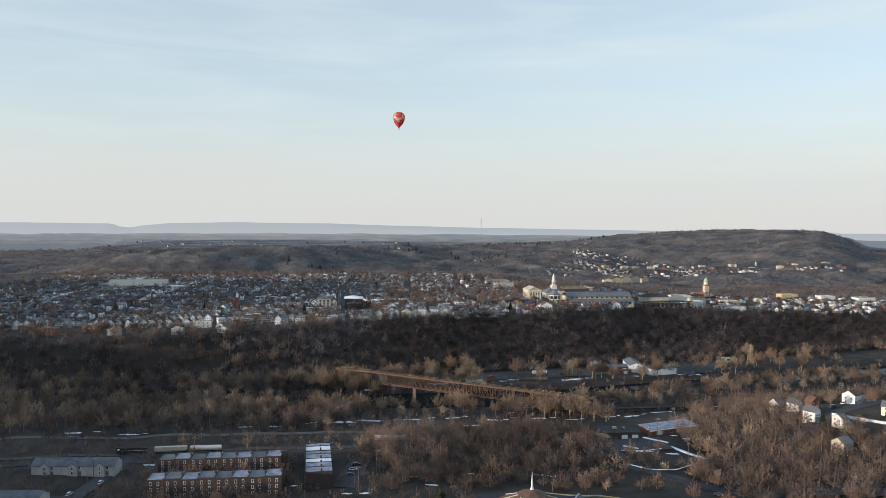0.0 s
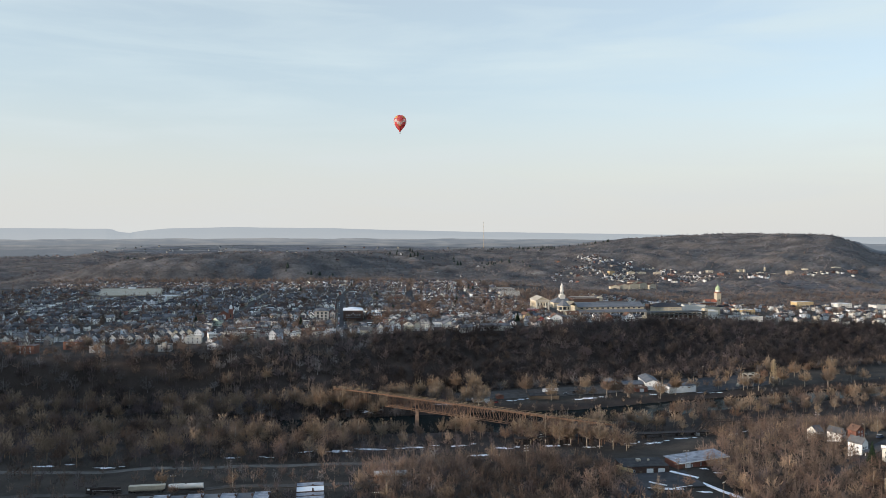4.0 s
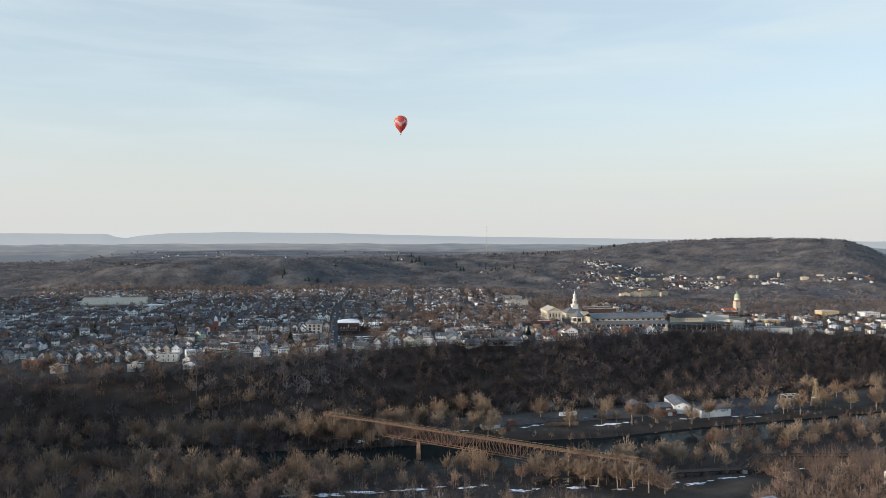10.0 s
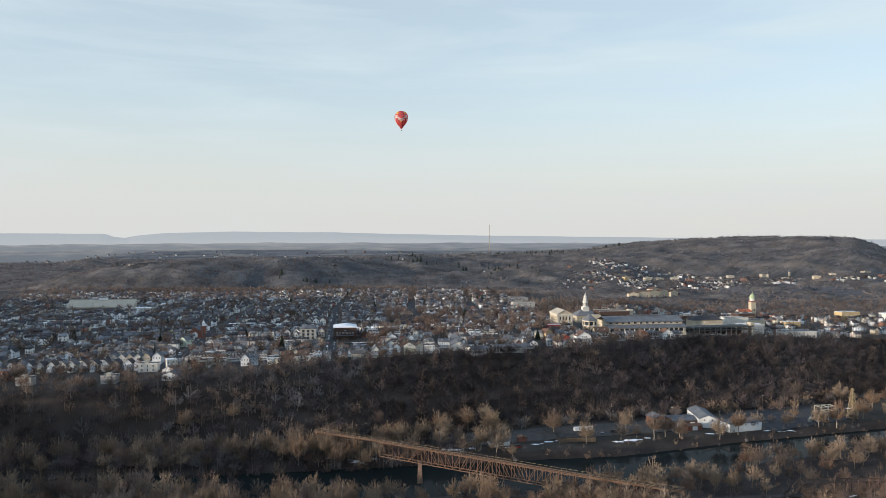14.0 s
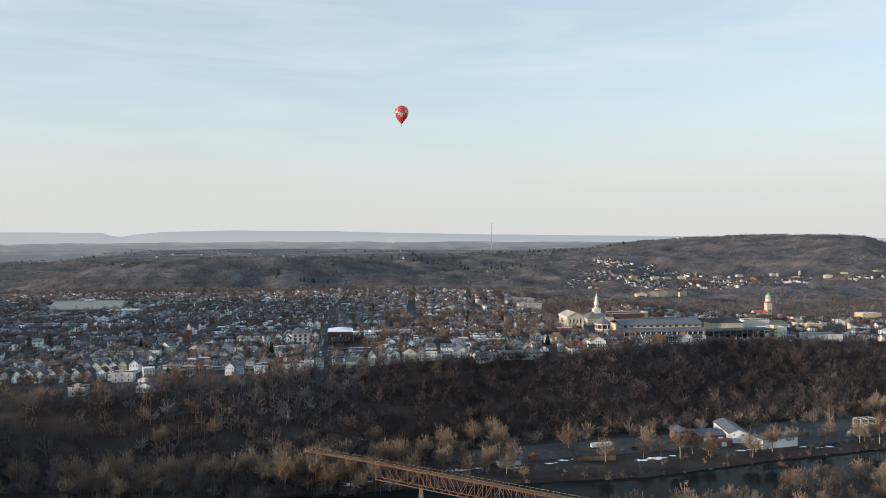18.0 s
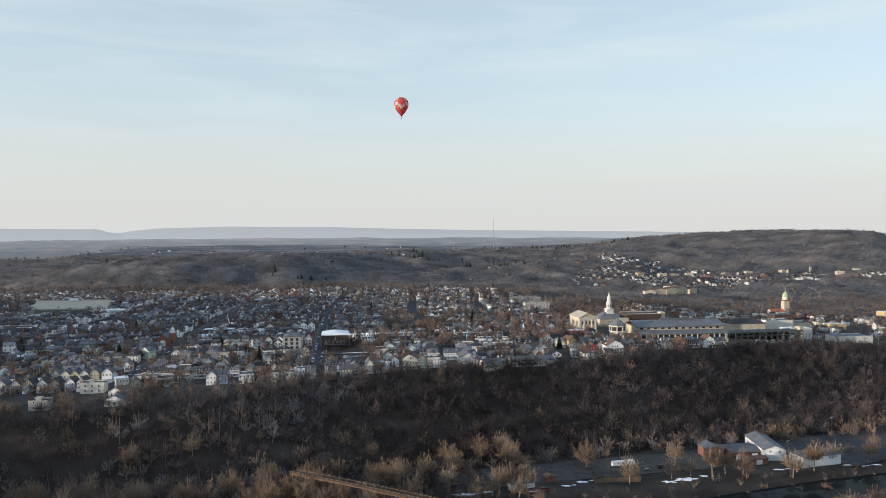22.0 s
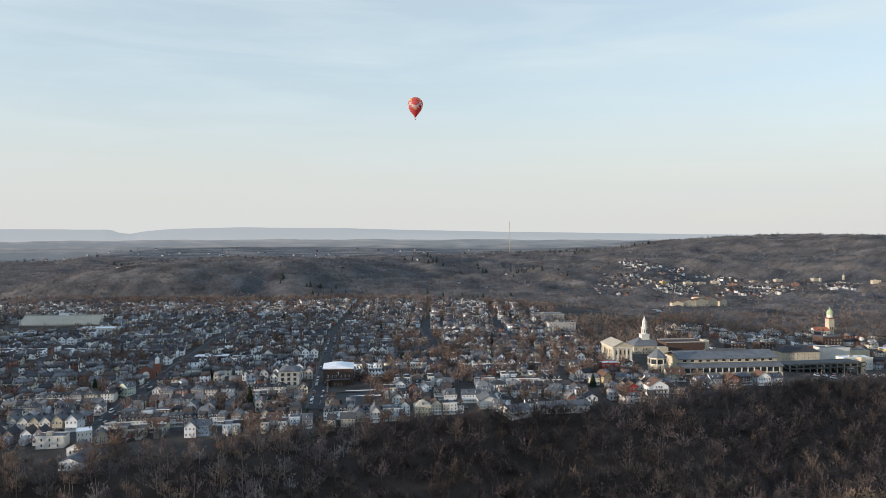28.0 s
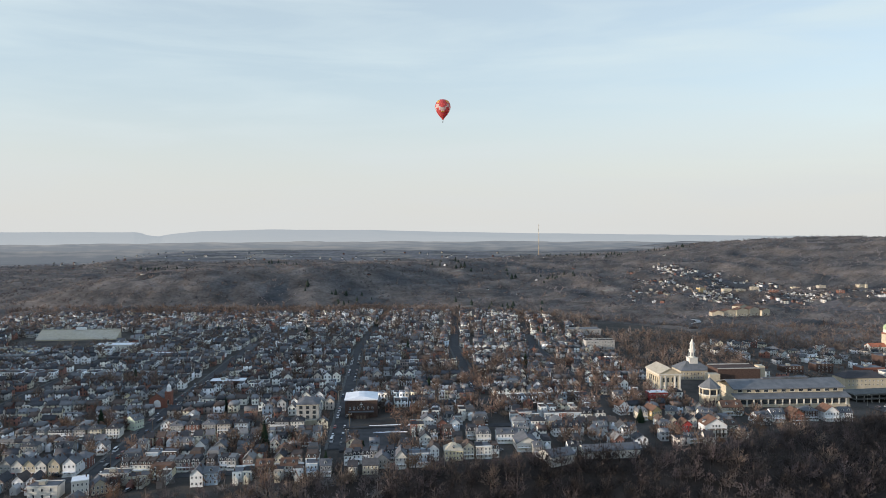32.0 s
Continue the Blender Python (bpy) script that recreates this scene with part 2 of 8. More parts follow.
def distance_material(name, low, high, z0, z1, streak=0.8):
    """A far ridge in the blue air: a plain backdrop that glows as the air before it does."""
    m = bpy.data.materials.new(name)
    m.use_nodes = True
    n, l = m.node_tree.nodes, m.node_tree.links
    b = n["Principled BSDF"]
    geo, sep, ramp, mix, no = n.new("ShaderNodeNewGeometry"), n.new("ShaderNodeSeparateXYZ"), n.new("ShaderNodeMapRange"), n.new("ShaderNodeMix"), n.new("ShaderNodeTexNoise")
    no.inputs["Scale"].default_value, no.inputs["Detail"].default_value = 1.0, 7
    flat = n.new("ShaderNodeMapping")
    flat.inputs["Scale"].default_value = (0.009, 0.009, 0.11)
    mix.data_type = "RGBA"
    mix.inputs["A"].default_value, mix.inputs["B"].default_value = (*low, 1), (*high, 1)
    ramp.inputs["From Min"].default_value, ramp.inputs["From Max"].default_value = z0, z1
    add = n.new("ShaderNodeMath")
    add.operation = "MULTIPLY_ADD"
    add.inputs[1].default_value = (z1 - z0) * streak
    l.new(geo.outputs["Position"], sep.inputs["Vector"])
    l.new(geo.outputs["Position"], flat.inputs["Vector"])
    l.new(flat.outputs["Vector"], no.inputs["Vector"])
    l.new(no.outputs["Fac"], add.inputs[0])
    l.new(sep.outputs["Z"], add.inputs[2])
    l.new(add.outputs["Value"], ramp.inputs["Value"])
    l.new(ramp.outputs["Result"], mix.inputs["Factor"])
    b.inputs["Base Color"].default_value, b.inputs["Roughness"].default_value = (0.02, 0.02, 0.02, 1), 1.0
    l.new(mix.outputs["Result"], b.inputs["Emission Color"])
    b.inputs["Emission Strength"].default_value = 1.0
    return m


# haze over the horizon strips, painted as glowing colour
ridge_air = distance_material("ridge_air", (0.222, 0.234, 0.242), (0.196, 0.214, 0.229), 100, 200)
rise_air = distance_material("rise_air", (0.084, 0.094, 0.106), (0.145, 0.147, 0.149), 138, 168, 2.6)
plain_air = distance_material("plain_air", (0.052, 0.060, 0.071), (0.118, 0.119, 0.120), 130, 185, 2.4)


# ---- mesh helpers ----
class Form:
    """Collects faces of one part."""
    def __init__(self):
        self.v, self.f, self.m = [], [], []

    def face(self, pts, mi=0):
        i = len(self.v)
        self.v += [tuple(p) for p in pts]
        self.f.append(tuple(range(i, i + len(pts))))
        self.m.append(mi)
        return self

    def hexa(self, p, mi=0):
        """Eight corners: four below, anticlockwise from above, and four above."""
        i = len(self.v)
        self.v += [tuple(q) for q in p]
        for q in ((3, 2, 1, 0), (4, 5, 6, 7), (0, 1, 5, 4), (1, 2, 6, 5), (2, 3, 7, 6), (3, 0, 4, 7)):
            self.f.append(tuple(i + k for k in q))
            self.m.append(mi)
        return self

    def box(self, x0, y0, z0, x1, y1, z1, mi=0):
        return self.hexa([(x0, y0, z0), (x1, y0, z0), (x1, y1, z0), (x0, y1, z0), (x0, y0, z1), (x1, y0, z1), (x1, y1, z1), (x0, y1, z1)], mi)

    def taper(self, cx, cy, z0, z1, a0, b0, a1, b1, mi=0):
        return self.hexa([(cx - a0, cy - b0, z0), (cx + a0, cy - b0, z0), (cx + a0, cy + b0, z0), (cx - a0, cy + b0, z0),
                          (cx - a1, cy - b1, z1), (cx + a1, cy - b1, z1), (cx + a1, cy + b1, z1), (cx - a1, cy + b1, z1)], mi)

    def gable_wall(self, x0, y0, x1, y1, z0, z1, rise, along="y", mi=0):
        """A closed body with two gables; the ridge runs along the axis."""
        if along == "y":
            xm = (x0 + x1) / 2
            f, b = [(x0, y0, z0), (x1, y0, z0), (x1, y0, z1), (xm, y0, z1 + rise), (x0, y0, z1)], [(x0, y1, z0), (x1, y1, z0), (x1, y1, z1), (xm, y1, z1 + rise), (x0, y1, z1)]
        else:
            ym = (y0 + y1) / 2
            f, b = [(x0, y1, z0), (x0, y0, z0), (x0, y0, z1), (x0, ym, z1 + rise), (x0, y1, z1)], [(x1, y1, z0), (x1, y0, z0), (x1, y0, z1), (x1, ym, z1 + rise), (x1, y1, z1)]
        self.face(f, mi).face(b[::-1], mi)
        for k in range(5):
            self.face([f[k], b[k], b[(k + 1) % 5], f[(k + 1) % 5]][::-1], mi)
        return self

    def gable_roof(self, x0, y0, x1, y1, z1, rise, along="y", over=0.45, thick=0.25, mi=0):
        """Two thick slopes that stand out over the walls."""
        if along == "x":
            h, m = (y1 - y0) / 2, (y0 + y1) / 2
        else:
            h, m = (x1 - x0) / 2, (x0 + x1) / 2
        s = rise / h
        for sg in (-1, 1):
            lo, zl = m + sg * (h + over), z1 - s * over + 0.02
            zr = z1 + rise + 0.02
            if along == "y":
                p = [(lo, y0 - over, zl), (lo, y1 + over, zl), (m, y1 + over, zr), (m, y0 - over, zr)]
            else:
                p = [(x1 + over, lo, zl), (x0 - over, lo, zl), (x0 - over, m, zr), (x1 + over, m, zr)]
            if sg > 0:
                p = [p[1], p[0], p[3], p[2]]
            p = p[::-1]
            self.hexa(p + [(a, b, c + thick) for a, b, c in p], mi)
        return self

    def hip_roof(self, x0, y0, x1, y1, z1, rise, over=0.5, flat=0.0, mi=0):
        x0, y0, x1, y1 = x0 - over, y0 - over, x1 + over, y1 + over
        d = min(x1 - x0, y1 - y0) / 2 * (1 - flat)
        a = [(x0, y0, z1), (x1, y0, z1), (x1, y1, z1), (x0, y1, z1)]
        b = [(x0 + d, y0 + d, z1 + rise), (x1 - d, y0 + d, z1 + rise), (x1 - d, y1 - d, z1 + rise), (x0 + d, y1 - d, z1 + rise)]
        return self.hexa(a + b, mi)

    def drum(self, cx, cy, z0, z1, r0, r1, n=10, mi=0, caps=True, turn=0.0):
        i = len(self.v)
        for z, r in ((z0, r0), (z1, r1)):
            self.v += [(cx + r * math.cos(turn + 2 * math.pi * k / n), cy + r * math.sin(turn + 2 * math.pi * k / n), z) for k in range(n)]
        for k in range(n):
            self.f.append((i + k, i + (k + 1) % n, i + n + (k + 1) % n, i + n + k))
            self.m.append(mi)
        if caps:
            self.f += [tuple(i + k for k in reversed(range(n))), tuple(i + n + k for k in range(n))]
            self.m += [mi, mi]
        return self

    def beam(self, a, b, w, h=None, mi=0):
        """A straight bar of section w by h from a to b."""
        a, b, h = Vector(a), Vector(b), h or w
        d = (b - a).normalized()
        s = d.cross(Vector((0, 0, 1)))
        s = Vector((1, 0, 0)) if s.length < 1e-4 else s.normalized()
        u = s.cross(d)
        s, u = s * w / 2, u * h / 2
        return self.hexa([a - s - u, a + s - u, b + s - u, b - s - u, a - s + u, a + s + u, b + s + u, b - s + u], mi)

    def mesh(self, name, *mats):
        me = bpy.data.meshes.new(name)
        me.from_pydata(self.v, [], self.f)
        for m in mats:
            me.materials.append(m)
        if len(mats) > 1:
            me.polygons.foreach_set("material_index", self.m)
        me.update()
        return me


def thing(name, label, category, m=None, group="", kind=""):
    ob = new(name)
    ob.empty_display_size = 0.5
    if m is not None:
        ob.matrix_basis = m
    return tagged(ob, label, category, group, kind)


def part(name, form, mats, parent, label="", kind=""):
    mats = mats if isinstance(mats, (list, tuple)) else [mats]
    ob = new(name, form.mesh(name, *mats) if isinstance(form, Form) else form)
    ob.parent = parent
    return tagged(ob, label, kind=kind)


def bulk(name, verts, faces, mats, tone=None, attr="tone", index=None):
    """One large mesh from arrays. tone: a colour for each corner point."""
    me = bpy.data.meshes.new(name)
    verts, faces = np.asarray(verts, np.float32), np.asarray(faces, np.int32)
    k = faces.shape[1]
    me.vertices.add(len(verts))
    me.vertices.foreach_set("co", verts.ravel())
    me.loops.add(faces.size)
    me.loops.foreach_set("vertex_index", faces.ravel())
    me.polygons.add(len(faces))
    me.polygons.foreach_set("loop_start", np.arange(0, faces.size, k, dtype=np.int32))
    for m in mats:
        me.materials.append(m)
    if index is not None:
        me.polygons.foreach_set("material_index", np.asarray(index, np.int32))
    if tone is not None:
        at = me.attributes.new(attr, "FLOAT_COLOR", "POINT")
        at.data.foreach_set("color", np.concatenate([np.asarray(tone, np.float32), np.ones((len(verts), 1), np.float32)], 1).ravel())
    me.update(calc_edges=True)
    return me

# ---- the land ----
def soft(v, a, b):
    s = np.clip((v - a) / (b - a), 0, 1)
    return s * s * (3 - 2 * s)


def line(x, xs, ys):
    return np.interp(x, xs, ys)


def edge_y(x):
    return line(x, [-900, -430, -248, -183, -128, -75, 17, 160, 276, 344, 500, 800, 1500], [655, 690, 700, 722, 742, 788, 808, 848, 920, 942, 985, 1050, 1200])


def edge_z(x):
    return line(x, [-900, -248, -75, 17, 160, 276, 344, 500, 800, 1500], [40, 40, 44, 46, 46, 43, 41, 32, 24, 22])


def foot_y(x):
    return line(x, [-900, -430, -248, -95, 19, 128, 316, 500, 800, 1500], [625, 655, 672, 697, 735, 766, 808, 870, 960, 1110])


def far_bank(x):
    return line(x, [-900, -430, -217, -95, 62, 142, 238, 370, 600, 1000, 1500], [600, 632, 646, 651, 671, 679, 710, 744, 815, 915, 1015])


def near_bank(x):
    return line(x, [-900, -430, -250, -140, -65, 60, 153, 250, 370, 600, 1000, 1500], [572, 606, 616, 602, 593, 603, 620, 662, 700, 765, 865, 965])


def waves(x, y, size, seed):
    r, s = np.random.RandomState(seed), 0
    for k in range(7):
        a, p = r.uniform(0, 6.3), r.uniform(0, 6.3)
        q = r.uniform(0.6, 1.9) * 6.283 / size
        s = s + np.sin(q * (x * np.cos(a) + y * np.sin(a)) + p)
    return s / 3.0


def ground_z(x, y):
    x, y = np.asarray(x, float), np.asarray(y, float)
    nb, fb, fy, ey, ez = near_bank(x), far_bank(x), foot_y(x), edge_y(x), edge_z(x)
    # south side: flood plain, streets, the house hill, and rising land behind
    south = 0.5 + 8.5 * soft(nb - y, 40, 160) + 24 * soft(x, 188, 285) * np.exp(-((y - 440) / 85) ** 2) + 5 * np.exp(-(((x - 50) / 70) ** 2 + ((y - 455) / 40) ** 2))
    south = south + 46 * soft(-y, -150, 400) + 1.0 * waves(x, y, 90, 3)
    south = -8 + (south + 8) * soft(nb - y, -4, 10)
    # far side: terrace, bluff, town
    terrace = -8 + 7.2 * soft(y - fb, -4, 8) + 0.3 * waves(x, y, 50, 5)
    up = soft((y - fy) / np.maximum(ey - fy, 20), 0.0, 1.06)
    town = ez + 2.0 * soft(y - ey, 0, 300) + 1.2 * waves(x, y, 420, 7) * soft(y - ey, 60, 300)
    # the land falls to the creek behind the town, and lies lower to the right
    low = soft(x, 230, 520) * soft(y, 900, 1150)
    town = town * (1 - low) + 24 * low
    creek = np.maximum(soft(y + 0.55 * x, 1560, 1780) * soft(x, -260, 160), soft(y, 1640, 1800))
    town = town * (1 - creek) + 12 * creek
    north = terrace * (1 - up) + town * up
    z = np.where(y < (nb + fb) / 2, south, north)
    # far hills, by bearing from the start of the flight
    d = np.hypot(x, y - 150)
    b = np.clip(x / np.maximum(y - 150, 200), -1.2, 1.2)
    top = line(b, [-1.2, -.8, -.57, -.49, -.43, -.36, -.26, -.108, .045, .122, .2, .276, .295, .368, .49, .55, .60, .63, .66, .75, 1.2], [16, 16, 18, 38, 64, 84, 90, 86, 79, 80, 88, 116, 122, 136, 148, 150, 140, 114, 72, 50, 50])
    far = line(b, [-1, -.3, -.17, 0, .12, .2, .3, 1], [1950, 1950, 2010, 2500, 2850, 3000, 3300, 3300])
    rise = soft((d - 1650) / (far - 1650), 0.0, 1.0) ** line(b, [.25, .4], [1.1, 1.7])
    lumps = 10 * waves(x, y, 520, 11) + 6 * waves(x, y, 190, 12)
    fall = soft(d, far + 60, far + 600)
    plain = 44 + 74 * soft(d, 2600, 4750) + 4 * waves(x, y, 900, 13)
    hill = 12 + (top - 12) * rise + lumps * soft(d, 1800, 2200) * (1 - 0.6 * rise)
    hill = hill * (1 - fall) + np.minimum(plain, np.maximum(top, 44)) * fall
    k = soft(d, 1620, 1850)
    z = z * (1 - k) + hill * k
    # an unseen ridge added to the left, shaped to keep low sun off the valley
    z = z + line(y, [60, 250, 330, 440, 560, 660], [99, 101, 105, 110, 131, 141]) * np.exp(-((x + 1000 + 0.25 * (y - 600)) / 190) ** 2) * soft(y, -400, 100) * (1 - soft(y, 950, 1400))
    return z


def put_z(x, y):
    return float(ground_z(x, y))


def land_cover(x, y):
    """Base colour of the bare ground by what grows or lies on it; distant ground is greyed as by haze."""
    x, y = np.asarray(x, float), np.asarray(y, float)
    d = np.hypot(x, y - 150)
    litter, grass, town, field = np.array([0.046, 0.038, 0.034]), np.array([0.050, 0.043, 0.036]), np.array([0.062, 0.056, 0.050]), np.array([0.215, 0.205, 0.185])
    haze_wood = np.array([0.110, 0.104, 0.108])
    c = np.broadcast_to(litter, x.shape + (3,)).copy()
    def lay(col, w):
        c[...] = c * (1 - w[..., None]) + col * w[..., None]
    lay(grass, soft(near_bank(x) - y, 40, 90) * 0.8)
    lay(town, soft(y - edge_y(x), 5, 25))
    lay(grass, soft(y, far_bank(x) + 6, far_bank(x) + 14) * soft(foot_y(x) - y, 0, 14) * soft(x, 20, 90))
    # distant wood and plain tones are lightened and greyed, haze put into the colour
    lay(haze_wood, soft(d, 1620, 1800))
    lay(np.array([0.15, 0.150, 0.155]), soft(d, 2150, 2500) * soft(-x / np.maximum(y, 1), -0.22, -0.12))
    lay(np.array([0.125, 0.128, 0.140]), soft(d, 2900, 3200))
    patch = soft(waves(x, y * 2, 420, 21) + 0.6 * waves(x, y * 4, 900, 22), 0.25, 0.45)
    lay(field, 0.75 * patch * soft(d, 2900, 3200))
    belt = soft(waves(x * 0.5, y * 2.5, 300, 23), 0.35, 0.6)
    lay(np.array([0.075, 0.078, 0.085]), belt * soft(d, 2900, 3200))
    return c


ys = np.concatenate([np.linspace(-1500, 250, 30)[:-1], np.linspace(250, 1100, 170)[:-1], np.linspace(1100, 1900, 80)[:-1], np.linspace(1900, 4780, 80)])
sx = np.linspace(-1, 1, 261)
sx = np.sign(sx) * (0.55 * np.abs(sx) + 0.45 * np.abs(sx) ** 2.2)
half = np.maximum(900 + 0.62 * np.maximum(ys, 0), 1300)
GX = sx[None, :] * half[:, None]
GY = np.repeat(ys[:, None], len(sx), 1)
GZ = ground_z(GX, GY)
nr, nc = GX.shape
idx = np.arange(nr * nc).reshape(nr, nc)
quads = np.stack([idx[:-1, :-1], idx[:-1, 1:], idx[1:, 1:], idx[1:, :-1]], -1).reshape(-1, 4)
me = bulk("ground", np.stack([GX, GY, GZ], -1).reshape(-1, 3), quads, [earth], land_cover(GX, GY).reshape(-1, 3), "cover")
me.polygons.foreach_set("use_smooth", np.ones(len(me.polygons), bool))
ground = tagged(new("ground", me), "rolling winter land of leaf litter, dry grass and far fields", "ground", kind="structure")

xs = np.linspace(-1000, 1400, 121)
wv_ = np.concatenate([np.stack([xs, near_bank(xs) - 9, 0 * xs - 5], 1), np.stack([xs, far_bank(xs) + 9, 0 * xs - 5], 1)])
n = len(xs)
river = tagged(new("river", bulk("river", wv_, [(i, i + 1, n + i + 1, n + i) for i in range(n - 1)], [water_mat])), "dark smooth river water between wooded banks", "water", kind="structure")

# far fields, low rises and the long mountain with its gap, on the horizon
def horizon_strip(name, dist, zs, mat, label, seed, rough):
    bb = np.linspace(-1.05, 1.05, 260)
    rr = np.random.RandomState(seed)
    top = np.interp(bb, *zs) + rough * (np.sin(bb * 47 + seed) + 0.6 * np.sin(bb * 103 + 2 * seed)) + rough * 0.35 * rr.normal(0, 1, len(bb))
    ang = np.arctan(bb)
    px, py = dist * np.sin(ang), 170 + dist * np.cos(ang)
    n = len(bb)
    v = np.concatenate([np.stack([px * 0.93, py * 0.93, np.minimum(top - 30, 40)], 1), np.stack([px, py, top], 1), np.stack([px * 1.01, py * 1.01, 0 * px + 20], 1)])
    f = [(i, i + 1, n + i + 1, n + i) for i in range(n - 1)] + [(n + i, n + i + 1, 2 * n + i + 1, 2 * n + i) for i in range(n - 1)]
    return tagged(new(name, bulk(name, v, f, [mat])), label, "distance", kind="structure")


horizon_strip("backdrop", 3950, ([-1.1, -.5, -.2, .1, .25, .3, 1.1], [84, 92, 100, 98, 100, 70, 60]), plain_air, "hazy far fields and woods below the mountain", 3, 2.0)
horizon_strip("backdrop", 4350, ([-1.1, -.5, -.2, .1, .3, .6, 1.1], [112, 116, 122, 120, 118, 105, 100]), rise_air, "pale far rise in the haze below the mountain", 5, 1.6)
horizon_strip("backdrop", 4740, ([-1.1, -.62, -.42, -.41, -.395, -.38, -.34, -.25, -.12, 0, .1, .2, .3, .6, 1.1], [172, 178, 176, 160, 150, 163, 181, 190, 186, 172, 164, 158, 152, 140, 130]), ridge_air, "long mountain ridge with a gap on the horizon, blue with painted haze", 7, 0.7)

# ---- bare trees ----
def stick(a, b, w0, w1, n=3):
    """A tapered twig or limb with n sides; two sides give a flat blade pair."""
    a, b = np.array(a, float), np.array(b, float)
    d = b - a
    d = d / (np.linalg.norm(d) + 1e-9)
    s = np.cross(d, (0.3, 0.2, 0.9))
    s = s / (np.linalg.norm(s) + 1e-9)
    u = np.cross(d, s)
    ring = [(math.cos(6.2832 * k / n), math.sin(6.2832 * k / n)) for k in range(n)]
    v = [a + w0 * (c * s + e * u) for c, e in ring] + [b + w1 * (c * s + e * u) for c, e in ring]
    f = []
    for k in range(n):
        j = (k + 1) % n
        f += [(k, j, n + j), (k, n + j, n + k)]
    return v, f


def tree_forms(seed, h, spread, twigs, limbs=7, fork=4, base=0.28, droop=0.0, thick=0.0065, trunk=True):
    """Wood (trunk and limbs) and crown (twigs) of a leafless tree, as arrays: boughs sweep up from the trunk to an uneven crown, twigs fan out from their outer halves."""
    r = np.random.RandomState(seed)
    wood_v, wood_f = [], []
    def add(v, f):
        i = len(wood_v)
        wood_v.extend(v)
        wood_f.extend(tuple(i + k for k in q) for q in f)
    lean = r.normal(0, 0.03, 2)
    p1 = np.array([lean[0] * h, lean[1] * h, h * 0.5])
    p2 = p1 + np.array([r.normal(0, .04) * h, r.normal(0, .04) * h, h * 0.36])
    if trunk:
        add(*stick(np.array((0, 0, -0.6)), p1, 0.017 * h, 0.010 * h, 5))
        add(*stick(p1, p2, 0.010 * h, 0.003 * h, 3))
    nb = max(8, twigs // 10)
    az = 2.4 * np.arange(nb) + r.uniform(-0.5, 0.5, nb)
    el = np.arcsin(r.uniform(-0.08, 1.0, nb))
    q = r.uniform(0, 6.283, 4)
    lump = 0.84 + 0.15 * np.sin(3 * az + q[0]) * np.cos(2 * el + q[1]) + 0.10 * np.sin(5 * az + q[2] + 4 * el)
    way = np.stack([np.cos(az) * np.cos(el), np.sin(az) * np.cos(el), np.sin(el)], 1)
    fork_z = h * (base + 0.16)
    reach = lump / np.sqrt((np.cos(el) / spread) ** 2 + (np.sin(el) / (h - fork_z)) ** 2) * r.uniform(0.66, 1.0, nb)
    end = np.array([lean[0] * h * 0.6, lean[1] * h * 0.6, fork_z]) + way * reach[:, None]
    up = np.clip(base * h + (end[:, 2] - base * h) * r.uniform(0.12, 0.5, nb), base * h * 0.8, 0.8 * h)
    root = np.where((up < 0.5 * h)[:, None], p1 * (up / (0.5 * h))[:, None], p1 + (p2 - p1) * ((up - 0.5 * h) / (0.36 * h))[:, None])
    mid = root * 0.52 + end * 0.48
    mid[:, 2] -= 0.035 * h
    for k in range(min(nb, limbs * (1 + fork) // 2)):
        add(*stick(root[k], mid[k], 0.0052 * h, 0.003 * h, 3))
        add(*stick(mid[k], end[k], 0.003 * h, 0.0008 * h, 3))
    b = r.randint(0, nb, twigs)
    u = r.uniform(-0.25, 1.0, twigs)[:, None]
    c = np.where(u < 0, mid[b] + (mid[b] - root[b]) * u, mid[b] + (end[b] - mid[b]) * u) + r.normal(0, 0.022 * h, (twigs, 3))
    d = end[b] - mid[b]
    d /= np.linalg.norm(d, axis=1)[:, None] + 1e-6
    d = d * 0.7 + r.normal(0, 0.48, (twigs, 3)) + np.array([0, 0, 0.36 - droop])
    d /= np.linalg.norm(d, axis=1)[:, None]
    ln = h * r.uniform(0.06, 0.14, twigs)[:, None]
    e = c + d * ln
    side = np.cross(d, r.normal(0, 1, (twigs, 3)))
    side /= np.linalg.norm(side, axis=1)[:, None] + 1e-6
    wd = (1.28 * thick * h * r.uniform(0.6, 1.3, twigs))[:, None]
    tv = np.stack([c - side * wd, c + side * wd, e], 1).reshape(-1, 3)
    tf = np.arange(3 * twigs).reshape(-1, 3)
    return np.array(wood_v, float).reshape(-1, 3), np.array(wood_f, int).reshape(-1, 3), tv, tf


# the two grey tones of the far hills carry haze in their colour
TWIG_TONES = {"tan": (0.275, 0.200, 0.140), "brown": (0.162, 0.122, 0.099), "grey": (0.158, 0.144, 0.140), "russet": (0.180, 0.126, 0.100), "dark": (0.082, 0.068, 0.064), "haze_silver": (0.165, 0.152, 0.156), "ash": (0.150, 0.136, 0.142), "fawn": (0.205, 0.160, 0.138), "plum": (0.118, 0.094, 0.092)}


